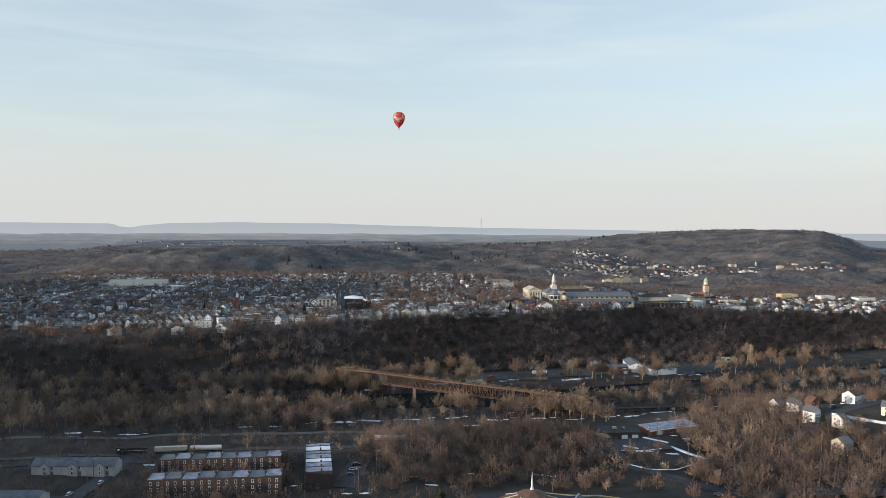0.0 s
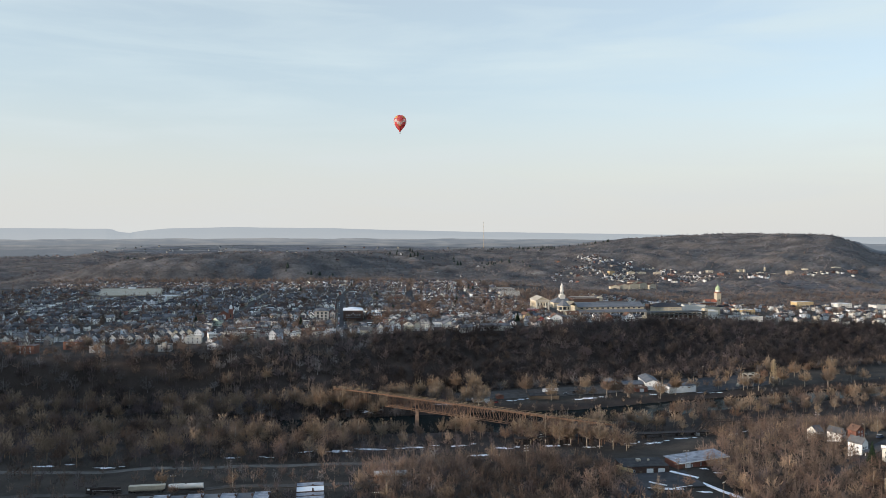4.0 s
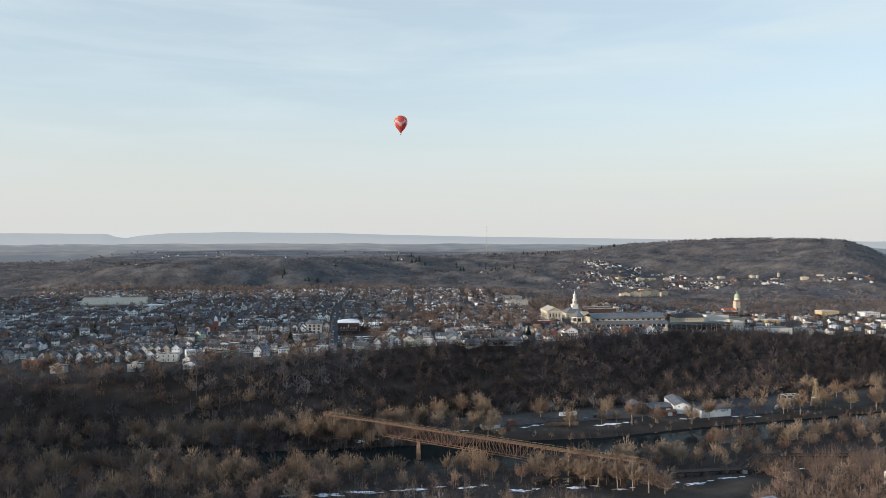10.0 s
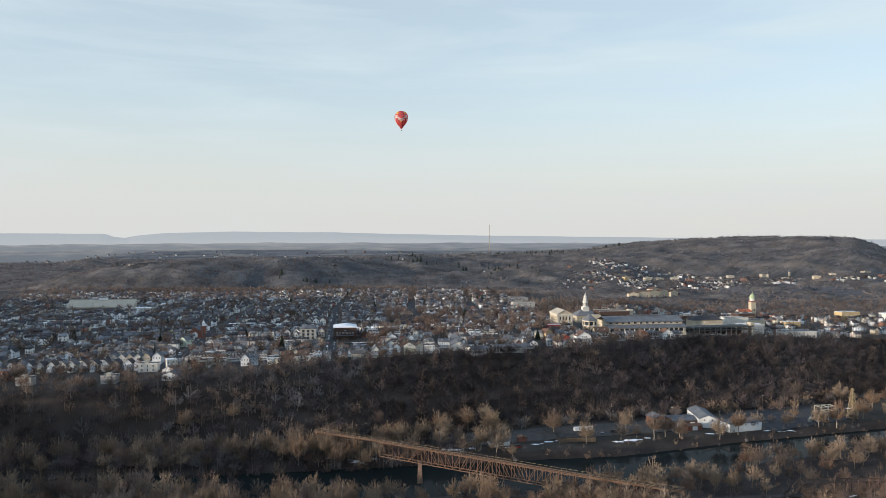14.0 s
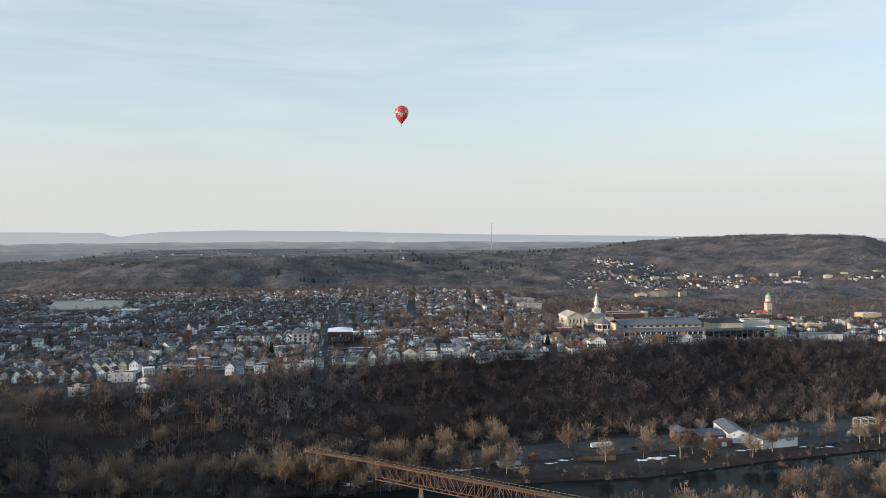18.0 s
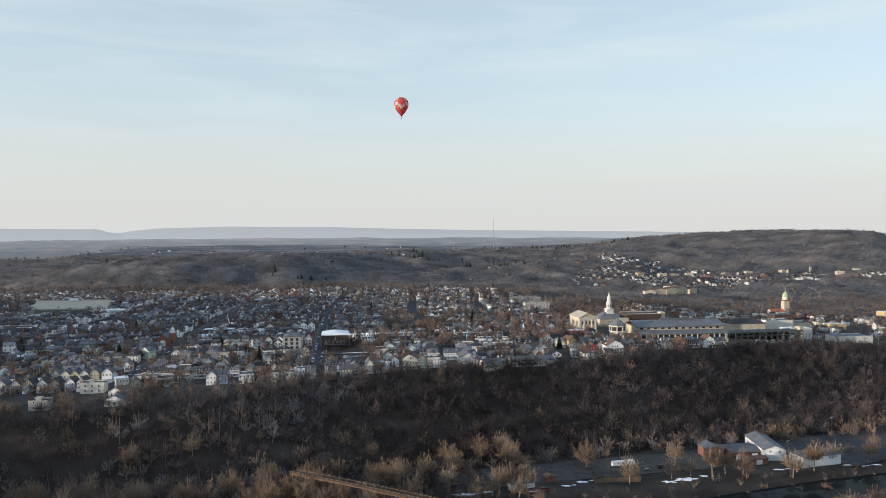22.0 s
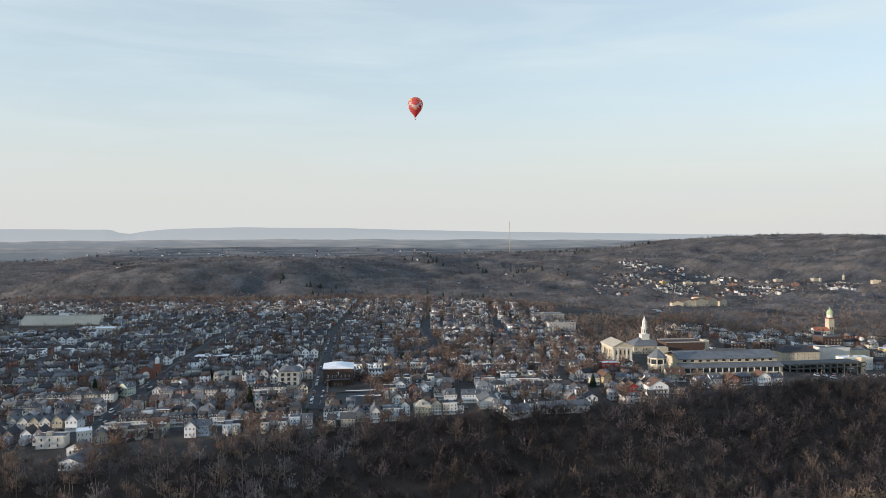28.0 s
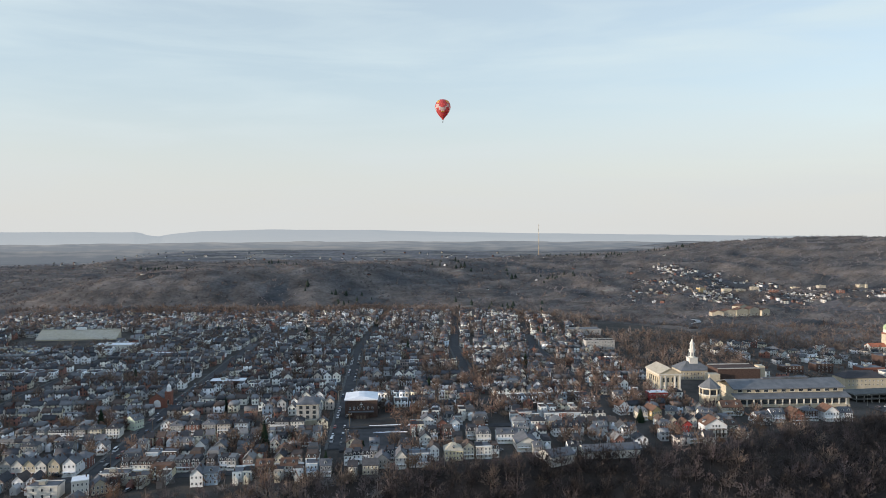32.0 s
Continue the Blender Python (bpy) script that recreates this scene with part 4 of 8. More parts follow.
# keep-out circles round the larger buildings and open lots
CLEAR = [(150, 1218, 22), (152, 1338, 27), (-76, 930, 17), (-70, 911, 15), (-50, 915, 13), (-110, 911, 12), (-58, 872, 20), (-57, 893, 20), (-233, 962, 14), (160, 1010, 24), (205, 1062, 26), (183, 958, 20), (205, 980, 24), (235, 982, 26), (265, 984, 26), (297, 986, 24), (-480, 1300, 75), (158, 872, 13), (-25, 850, 9),
         (52, 822, 11), (84, 832, 19), (346, 1010, 44), (350, 1058, 24), (396, 1078, 20), (424, 1090, 20), (404, 1052, 18), (-128, 852, 6), (-150, 765, 26), (-205, 760, 26), (205, 985, 30)]


def free(x, y, gap=0.0):
    return all((x - a) ** 2 + (y - b) ** 2 > (c + gap) ** 2 for a, b, c in CLEAR)



# the row of houses before the civic building, each as it stands
FRONT = [("front_gable", 7.0, 9, 5.6, 2.6, 2, 143, 882, 0, "red_paint", "roof_brown", "small bright red gabled outbuilding"),
         ("mansard", 8.0, 8, 6.0, 2.4, 2, 128.6, 878, 0, "brick_red", "roof_slate", "red brick house with a dark mansard roof"),
         ("side_gable", 9.5, 8, 5.8, 2.6, 2, 103, 872, 12, "white_trim", "roof_slate", "white house with a grey roof at the edge of the bluff"),
         ("front_gable", 8.0, 10, 6.2, 3.0, 2, 130.8, 916, 20, "ochre", "roof_brown", "tan gabled house with red trim"),
         ("side_gable", 7.5, 8, 5.0, 2.6, 2, 145, 920, -15, "stone_white", "roof_slate", "small pale grey house beside the lane"),
         ("flat", 14.0, 10, 7.0, 0, 2, 147, 966, 0, "red_paint", "roof_white", "dark red flat-roofed building before the courthouse"),
         ("side_gable", 15.0, 10, 5.6, 3.8, 2, 191, 934, 0, "stone_cream", "roof_brown", "broad tan house with brown gables"),
         ("side_gable", 10.5, 8.5, 5.6, 2.8, 2, 203, 908, 8, "white_trim", "roof_slate", "white house with a dark roof and porches"),
         ("side_gable", 9.0, 9, 5.4, 3.0, 2, 217, 918, 0, "white_trim", "roof_slate", "white house under a grey roof"),
         ("front_gable", 8.5, 11, 6.4, 3.2, 2, 229, 916, 0, "brick_red", "roof_brown", "red brick house with a white gable"),
         ("hip", 10.0, 10, 6.6, 2.6, 3, 243, 926, 0, "brick_brown", "roof_slate", "dark house with dormers under a hipped roof"),
         ("front_gable", 10.5, 11, 6.4, 4.0, 2, 257, 926, 0, "white_trim", "roof_brown", "large white house with a brown steep gable"),
         ("side_gable", 9.0, 9, 5.6, 3.0, 2, 269, 928, 0, "white_trim", "roof_slate", "white twin house with porches"),
         ("side_gable", 11.0, 7, 3.2, 2.0, 1, 141, 861, 6, "stone_cream", "roof_slate", "low garage with a grey roof below the houses"),
         ("side_gable", 9.0, 9, 6.0, 2.8, 2, 118, 962, 0, "white_trim", "roof_slate", "white house beside the courthouse lawn"),
         ("front_gable", 8.0, 10, 6.0, 3.2, 2, 112, 930, 8, "white_trim", "roof_brown", "white gabled house on the slope"),
         ("side_gable", 9.0, 9, 5.6, 2.8, 2, 166, 912, -8, "stone_white", "roof_slate", "pale house behind the twin house")]
FRONT += [("front_gable", 6.2, 10, 6.4, 3.2, 2, -259.3, 807.6, 0, "concrete", "roof_slate", "white gabled house in a row of six"),
        ("front_gable", 6.2, 10, 6.4, 3.2, 2, -252.5, 807.5, 0, "stone_white", "roof_slate", "white gabled house in a row of six"),
        ("front_gable", 6.2, 10, 6.4, 3.2, 2, -245.8, 807.4, 0, "stone_cream", "roof_slate", "cream gabled house in a row of six"),
        ("front_gable", 6.2, 10, 6.4, 3.2, 2, -239.1, 807.4, 0, "stone_white", "roof_slate", "white gabled house in a row of six"),
        ("front_gable", 6.2, 10, 6.8, 3.4, 2, -232.3, 808.4, 0, "stone_cream", "roof_slate", "white gabled house in a row of six"),
        ("front_gable", 7.0, 10, 6.8, 3.4, 2, -223.4, 808.3, 0, "white_trim", "roof_slate", "white gabled house in a row of six"),
        ("hip", 11.0, 8, 6.0, 1.6, 2, -252.7, 855.3, 0, "stone_white", "roof_slate", "square pale house under a low hipped roof"),
        ("flat", 8.0, 10, 9.0, 0, 3, -199.8, 771.6, 20, "stone_white", "roof_white", "three-storey pale house with stacked decks and white roof"),
        ("front_gable", 8.0, 9, 4.6, 3.0, 2, -193.2, 778.1, 25, "stone_cream", "roof_slate", "grey house with a wide gable on the edge of the bluff"),
        ("mansard", 11.0, 9, 5.0, 2.6, 2, -195.5, 824.7, 0, "white_trim", "roof_slate", "white row house with a mansard roof and dormers"),
        ("flat", 7.0, 9, 6.6, 0, 2, -183.5, 824.5, 0, "pale_blue", "roof_grey", "pale blue flat-roofed house"),
        ("flat", 8.0, 9, 7.2, 0, 3, -173.2, 824.4, 0, "brick_brown", "roof_slate", "dark brick flat-roofed house with white windows"),
        ("mansard", 12.0, 8, 4.6, 2.4, 2, -168.9, 801.2, 0, "pale_yellow", "roof_brown", "pale yellow row with a brown mansard roof and dormers"),
        ("front_gable", 6.6, 10, 6.4, 3.2, 2, -144.1, 787.9, 0, "white_trim", "roof_slate", "white house with a steep front gable at the edge"),
        ("side_gable", 7.0, 8, 6.6, 2.2, 2, -137.2, 789.3, 0, "pale_blue", "roof_grey", "bright blue house with a grey roof"),
        ("front_gable", 6.0, 9, 6.0, 2.8, 2, -161.2, 841.6, 0, "white_trim", "roof_slate", "white house with arched dormers"),
        ("front_gable", 8.0, 9, 5.6, 3.4, 2, -148.3, 838.2, 0, "concrete", "roof_slate", "grey house with a dark steep roof and white trim"),
        ("front_gable", 8.5, 9, 4.8, 3.0, 2, -202.3, 893.2, 0, "white_trim", "roof_slate", "white house with a wide low gable"),
        ("side_gable", 8.0, 9, 6.6, 3.0, 2, -228.2, 898.3, 60, "pale_green", "roof_grey", "pale green house at the street corner"),
        ("front_gable", 6.0, 9, 6.0, 2.8, 2, -265.7, 973.9, 0, "pale_yellow", "roof_slate", "pale yellow house beside the brick church"),
        ("flat", 6.0, 9, 6.2, 0, 2, -85.5, 802.4, 0, "pale_blue", "roof_slate", "small grey-blue house at the edge of the bluff"),
        ("side_gable", 6.0, 8, 5.6, 2.4, 2, -77.9, 801.8, 0, "concrete", "roof_slate", "small grey house at the edge of the bluff"),
        ("front_gable", 8.5, 10, 4.6, 3.2, 2, -48.0, 813.6, 0, "concrete", "roof_slate", "grey house with a wide dark gable"),
        ("front_gable", 6.2, 11, 6.4, 3.6, 2, -37.6, 813.9, 0, "stone_white", "roof_slate", "narrow grey-white house with a steep gable"),
        ("flat", 12.0, 9, 6.8, 0, 2, -26.9, 815.7, 0, "pale_blue", "roof_slate", "wide pale twin house with long porches"),
        ("hip", 10.5, 10, 5.8, 3.6, 2, -7.8, 824.8, 0, "pale_yellow", "roof_tan", "sunlit tan house under a pointed roof"),
        ("front_gable", 8.0, 10, 7.0, 2.6, 3, -26.0, 890.0, 0, "white_trim", "roof_slate", "tall white house beside the parking lot"),
        ("front_gable", 9.0, 9, 4.8, 2.8, 2, -108.1, 831.5, 0, "stone_cream", "roof_brown", "cream house with a low brown gable"),
        ("side_gable", 9.0, 9, 5.2, 3.0, 2, -112.0, 802.7, 0, "stone_cream", "roof_brown", "tan row house with a brown roof"),
        ("side_gable", 9.0, 9, 5.2, 3.0, 2, -98.7, 804.2, 0, "stone_white", "roof_brown", "pale row house with a brown roof"),
        ("front_gable", 13.0, 16, 4.6, 3.6, 1, 35.9, 846.0, 0, "stone_white", "roof_slate", "long pale hall with a wide gable"),
        ("mansard", 9.0, 9, 5.4, 2.6, 2, 10.6, 859.6, 0, "stone_white", "roof_slate", "pale row house with a dark mansard roof"),
        ("side_gable", 13.0, 9, 5.4, 2.6, 2, 25.2, 859.4, 0, "white_trim", "roof_slate", "long white row under one dark roof"),
        ("mansard", 10.0, 9, 6.0, 3.0, 2, 9.5, 893.0, 0, "brick_brown", "roof_slate", "dark twin house with a mansard roof and dormers"),
        ("mansard", 10.0, 9, 6.0, 2.6, 2, 39.6, 1005.3, 0, "brick_red", "roof_grey", "red brick house with a pale mansard roof")]
PAINTS = {"red_paint": red_paint, "brick_red": brick_red, "white_trim": white_trim, "ochre": ochre, "stone_white": stone_white, "stone_cream": stone_cream, "brick_brown": brick_brown,
          "roof_brown": roof_brown, "roof_slate": roof_slate, "roof_white": roof_white, "roof_grey": roof_grey, "roof_tan": roof_tan, "concrete": concrete, "pale_blue": pale_blue, "pale_yellow": pale_yellow, "pale_green": pale_green}
for k, (style, w, d, h, rise, storeys, x, y, turn, wall, roof, label) in enumerate(FRONT):
    ob = house(style, w, d, h, rise, storeys, 900 + k, label)
    ob.matrix_basis = at(x, y, TURN + turn, 0.2)
    for c in ob.children:
        if c.data.materials and c.data.materials[0] is siding:
            c.data.materials[0] = PAINTS[wall]
        elif c.data.materials and c.data.materials[0] is shingle:
            c.data.materials[0] = PAINTS[roof]
    CLEAR.append((x, y, w * 0.55))

rng = random.Random(7)
near_list, far_list = [], []
# rows along the cross streets in the near half of the town
for v in CROSS:
    for sg, row in ((-1, 0), (1, 0), (-1, 1), (1, 1)):
        vv = v + sg * (10.5 if row == 0 else 24)
        if row == 1 and rng.random() < 0.25:
            continue
        u = -470 + rng.uniform(0, 8)
        run = rng.randrange(len(STYLES))
        while u < 262:
            if rng.random() < 0.22:
                run = rng.choice((0, 1, 2, 2, 3, 4, 4, 4, 5, 5, 6, 7, 8, 9, 10, 11))
            w = STYLES[run][1]
            cu = u + w / 2
            gap = 0.06 if STYLES[run][0] in ("flat", "mansard") and rng.random() < 0.75 else rng.uniform(0.8, 4.0)
            if row == 1:
                gap += rng.choice((0, 3, 8, 14))
            u += w + gap
            if any(abs(cu - f) < 6.5 + w / 2 for f, _ in FORWARD):
                continue
            x, y = uv(cu, vv + rng.uniform(-0.8, 0.8))
            if y < float(edge_y(x)) + 9 or not free(x, y, w / 2) or abs(x) > 40 + 0.66 * y:
                continue
            if y > 990 and x > town_side(y):
                continue
            if rng.random() < 0.10:
                continue
            turn = TURN + (0 if (sg > 0) == (row == 0) else 180) + rng.uniform(-1.5, 1.5)
            (near_list if v < 190 else far_list).append((run, x, y, turn))
# looser rows along the forward streets, and cross lanes, in the far half
ALLEY = [-455, -400, -340, -266, -205, -132.6, -70, 0, 50, 106, 148, 196, 245]
for j, u0 in enumerate(ALLEY):
    for sg in (-1, 1):
        v, run = 325.0, rng.randrange(len(STYLES))
        while v < 720:
            if rng.random() < 0.3:
                run = rng.randrange(len(STYLES))
            w = STYLES[run][1]
            cv = v + w / 2
            v += w + rng.choice((0.3, 1.0, 2.5, 4.0, 9.0))
            if abs((cv - 300) % 105 - 52) > 46 or rng.random() < 0.12:
                continue
            k = j * 0.5
            x, y = uv(u0 + sg * rng.uniform(9, 15) + k * 8 * max(0, (cv - 330) / 350), cv)
            lim = 1600 - 0.62 * max(0, x + 40)
            if x > town_side(y) or y > min(lim, 1600) + 25 * math.sin(x * 0.03) or not free(x, y, w / 2):
                continue
            far_list.append((run, x, y, TURN + rng.choice((-90, 90) if rng.random() < 0.7 else (0, 180)) + rng.uniform(-3, 3)))
# smaller houses, garages and sheds fill the yards between the rows
taken = {}
for q in near_list + far_list:
    taken.setdefault((int(q[1] // 12), int(q[2] // 12)), []).append((q[1], q[2]))


def roomy(x, y, r):
    i, j = int(x // 12), int(y // 12)
    return all((x - a) ** 2 + (y - b) ** 2 > r * r for di in (-1, 0, 1) for dj in (-1, 0, 1) for a, b in taken.get((i + di, j + dj), ()))


for k in range(14000):
    u, v = rng.uniform(-560, 262), rng.uniform(-60, 735)
    x, y = uv(u, v)
    if y < float(edge_y(x)) + 9 or abs(x) > 40 + 0.66 * y or not free(x, y, 4) or not roomy(x, y, 11.0) or rng.random() < 0.25:
        continue
    if min(abs(u - f - (k_ * 8 * max(0, (v - 330) / 310))) for k_, (f, _) in enumerate(FORWARD)) < 9 or (v < 320 and min(abs(v - c) for c in CROSS) < 9):
        continue
    if y > 990 and x > town_side(y) or y > min(1600 - 0.62 * max(0, x + 40), 1600) + 25 * math.sin(x * 0.03):
        continue
    taken.setdefault((int(x // 12), int(y // 12)), []).append((x, y))
    far_list.append((rng.choice((0, 0, 1, 2, 2, 3, 4, 6, 8, 10, 10)), x, y, TURN + rng.choice((0, 90, 180, 270)) + rng.uniform(-4, 4)))
# nearest houses as single things, the rest of the town as one mesh
near_list.sort(key=lambda q: (q[2] - 700) + 0.25 * abs(q[1]))
for k, x, y, turn in near_list[:262]:
    put_house(k, x, y, turn)
far_list += near_list[262:]


def far_house(style, w, d, h, rise):
    """Wall, roof, windows of a simpler house; each face knows which tone it takes."""
    f, hw, hd = Form(), w / 2, d / 2
    if style in ("front_gable", "side_gable"):
        ax = "y" if style == "front_gable" else "x"
        f.gable_wall(-hw, -hd, hw, hd, -2, h, rise, ax, 0)
        f.gable_roof(-hw, -hd, hw, hd, h, rise, ax, mi=1)
    else:
        f.box(-hw, -hd, -2, hw, hd, h, 0)
        if style == "flat":
            f.box(-hw + 0.3, -hd + 0.3, h, hw - 0.3, hd - 0.3, h + 0.3, 1).box(-hw - 0.2, -hd - 0.3, h - 0.1, hw + 0.2, -hd + 0.2, h + 0.7, 0)
        else:
            f.hip_roof(-hw, -hd, hw, hd, h, rise, 0.25, 0.72 if style == "mansard" else 0.04, 1)
    f.box(hw * 0.5, -0.4, h, hw * 0.5 + 0.8, 0.4, h + rise + 1.0, 3)
    for s in (0, 1):
        for q in (-0.5, 0.5):
            for y in (-hd - 0.06, hd + 0.06):
                a = q * hw
                p = [(a - 0.5, y, 1 + s * 3), (a + 0.5, y, 1 + s * 3), (a + 0.5, y, 2.6 + s * 3), (a - 0.5, y, 2.6 + s * 3)]
                f.face(p if y < 0 else p[::-1], 2)
            for x in (-hw - 0.06, hw + 0.06):
                a = q * hd
                p = [(x, a - 0.5, 1 + s * 3), (x, a + 0.5, 1 + s * 3), (x, a + 0.5, 2.6 + s * 3), (x, a - 0.5, 2.6 + s * 3)]
                f.face(p if x > 0 else p[::-1], 2)
    return f


def far_houses(name, label, spots, seed, tone_gain=1.0):
    r = np.random.RandomState(seed)
    forms = [far_house(*s[:5]) for s in STYLES]
    V, F, T, off = [], [], [], 0
    for k, x, y, turn in spots:
        f = forms[k]
        p = np.array(f.v)
        c, s = math.cos(radians(turn)), math.sin(radians(turn))
        q = np.stack([p[:, 0] * c - p[:, 1] * s + x, p[:, 0] * s + p[:, 1] * c + y, p[:, 2] + put_z(x, y)], 1)
        tones = np.array([SIDING[r.randint(len(SIDING))], SHINGLE[r.randint(len(SHINGLE))], (0.03, 0.035, 0.04), (0.10, 0.06, 0.05)]) * r.uniform(0.85, 1.1) * tone_gain
        t = np.zeros((len(p), 3))
        for face, mi in zip(f.f, f.m):
            t[list(face)] = tones[mi]
            for i in range(1, len(face) - 1):
                F.append((off + face[0], off + face[i], off + face[i + 1]))
        V.append(q)
        T.append(t)
        off += len(p)
    return tagged(new(name, bulk(name, np.concatenate(V), F, [siding_far], np.concatenate(T))), label, "houses", kind="stuff")


# wall and roof tones raised here to stand for haze over the far town
far_houses("far_houses", "close rows of small pale houses in the far town", far_list, 3, 1.3)
# houses on the hill behind the creek
hill_list = []
while len(hill_list) < 560:
    b, d = rng.uniform(0.20, 0.68), rng.uniform(1880, 2520)
    x, y = b * d, 150 + d
    if bool(far_open(np.array(x), np.array(y))):
        hill_list.append((rng.choice((0, 2, 3, 4, 6, 10)), x, y, rng.uniform(0, 360)))
for k in range(46):
    b, d = rng.uniform(-0.5, 0.25), rng.uniform(1900, 2900)
    hill_list.append((rng.choice((3, 6, 11)), b * d, 150 + d, rng.uniform(0, 360)))
# hamlets on the left hill
for b0, d0, n in ((-0.03, 2560, 22), (0.05, 2780, 18), (-0.15, 2700, 16), (-0.28, 2600, 14), (-0.40, 2750, 14), (0.14, 2860, 12), (-0.08, 2250, 10)):
    for k in range(n):
        b, d = b0 + rng.gauss(0, 0.03), d0 + rng.gauss(0, 70)
        hill_list.append((rng.choice((0, 3, 6, 10, 11)), b * d, 150 + d, rng.uniform(0, 360)))
plain_list = []
for k in range(110):
    b, d = rng.uniform(-0.56, 0.20) + rng.choice((0, 0.02, 0.03)), rng.choice((3080, 3200, 3300, 3400, 3550)) + rng.uniform(-60, 60)
    plain_list.append((rng.choice((0, 2, 3, 6, 10)), b * d, 150 + d, rng.uniform(0, 360)))
far_houses("far_houses", "small far farmhouses on the hazy plain", plain_list, 24, 0.6)
far_houses("far_houses", "scattered pale houses among trees on the far hill", hill_list, 4, 0.85)

# town trees
spots = [q for q in scatter(26000, -700, 260, 700, 1640, lambda x, y: (y > edge_y(x) + 2) & (x < town_side(y)) & (y < 1600) & in_view(x, y) & (waves(x, y, 130, 41) > -0.45), 8.5, 8) if free(*q, -5)]
TOWN_U = [((x - OX) * UX + (y - OY) * UY, -(x - OX) * UY + (y - OY) * UX) for x, y in spots]
spots = [s for s, (u, v) in zip(spots, TOWN_U) if min(abs(u - f[0]) for f in FORWARD) > 7 and (min(abs(v - c) for c in CROSS) > 6 or v > 320) and roomy(*s, 4.6)]
woods("woods", "leafless russet and brown trees among the houses", [q for q in spots[:2300] if q[1] < 1120], WOOD_T, {"russet": 5, "brown": 6, "grey": 1, "plum": 2}, 8, (0.65, 1.3))
woods("woods", "leafless russet and brown trees in the far town", [q for q in spots[:2300] if q[1] >= 1120], WOOD_K, {"russet": 4, "brown": 4, "grey": 1, "fawn": 3}, 9, (0.75, 1.4))
woods("woods", "brush and thin trees along the edge of the bluff", scatter(4000, -500, 420, 690, 980, lambda x, y: (y > edge_y(x) - 6) & (y < edge_y(x) + 8), 6, 10), WOOD_B, {"brown": 4, "dark": 3, "russet": 1}, 10, (0.5, 0.95))

park = [q for q in scatter(3000, -55, 150, 915, 1130, lambda x, y: (waves(x, y, 90, 44) > -0.3) & (x > -40), 17, 44) if free(*q, -3) and roomy(*q, 3.6)]
woods("woods", "tall russet street trees among the houses by the church", park, WOOD_T, {"russet": 8, "brown": 3, "fawn": 2}, 44, (0.95, 1.5), 0.2, (0.8, 1.3))
edge_spots = [q for q in scatter(9000, -270, 110, 690, 900, lambda x, y: (y > edge_y(x) - 4) & (y < edge_y(x) + line(x, [-300, -150, -60, 200], [16, 36, 14, 10])), 9.0, 43) if all((q[0] - a) ** 2 + (q[1] - b) ** 2 > (c + 1) ** 2 for a, b, c in CLEAR if c != 26) and roomy(*q, 6.0)]
woods("woods", "bare trees standing before the houses on the edge of the bluff", edge_spots, WOOD_A, {"brown": 5, "plum": 4, "russet": 2, "grey": 1}, 43, (0.45, 0.85), 0.2)

# ---- larger buildings ----
def window_mesh(w, h, bars=1, arch=False, trim=None):
    """A framed window, its front towards -y: one connected surround with a recessed pane, arched where asked."""
    f = Form()
    def ring(e, y):
        a, top_ = w / 2 + e, h + e
        p = [(-a, y, -e), (a, y, -e), (a, y, top_)]
        if arch:
            p += [(a * math.cos(math.pi * k / 6), y, top_ + a * math.sin(math.pi * k / 6)) for k in range(1, 6)]
        return p + [(-a, y, top_)]
    rings = [ring(0.11, 0.02), ring(0.11, -0.10), ring(0.0, -0.10), ring(0.0, -0.02)]
    n = len(rings[0])
    for q in rings:
        f.v += q
    for j in range(3):
        for k in range(n):
            f.f.append((j * n + k, j * n + (k + 1) % n, (j + 1) * n + (k + 1) % n, (j + 1) * n + k))
            f.m.append(0)
    f.f.append(tuple(3 * n + k for k in range(n)))
    f.m.append(1)
    return f.mesh("window", trim or white_trim, glass)


WIN = window_mesh(0.9, 1.6)
WIN_TALL = window_mesh(1.3, 3.2, 1, True, stone_cream)
WIN_WIDE = window_mesh(3.4, 1.8, 3)
WIN_BAND = window_mesh(5.2, 3.4, 3, False, stone_cream)
WIN_SMALL = window_mesh(1.0, 1.0, 0)
WIN_BIG = window_mesh(2.2, 2.3, 1, False, concrete)
DOOR = Form().box(-0.6, -0.12, 0, 0.6, 0.05, 2.2).box(-0.75, -0.1, 0, -0.6, 0.05, 2.35).box(0.6, -0.1, 0, 0.75, 0.05, 2.35).mesh("door", timber)
ROLL_DOOR = Form().box(-2, -0.1, 0, 2, 0.05, 3.4)
for k in range(6):
    ROLL_DOOR.box(-1.95, -0.14, 0.15 + k * 0.55, 1.95, -0.1, 0.6 + k * 0.55)
ROLL_DOOR = ROLL_DOOR.mesh("roller_door", metal_wall)


def window_rows(parent, me, x0, x1, n, zs, y, turn=0.0):
    """Rows of single windows along a wall; the wall lies at y before it is turned."""
    c, s = math.cos(radians(turn)), math.sin(radians(turn))
    for z in zs:
        for k in range(n):
            x = x0 + (x1 - x0) * (k + 0.5) / n
            place("window", me, parent, x * c - y * s, x * s + y * c, z, turn)


# courthouse: a cream stone temple front
ob = thing("courthouse", "cream stone courthouse with a gabled classical front", "courthouse", at(164, 1008, TURN))
part("wall", Form().gable_wall(-9, -14, 9, 16, -3, 15.5, 4.2), stone_cream, ob)
part("roof", Form().gable_roof(-9, -14, 9, 16, 15.5, 4.2, over=0.8, thick=0.35), roof_tan, ob, "tan ribbed roof")
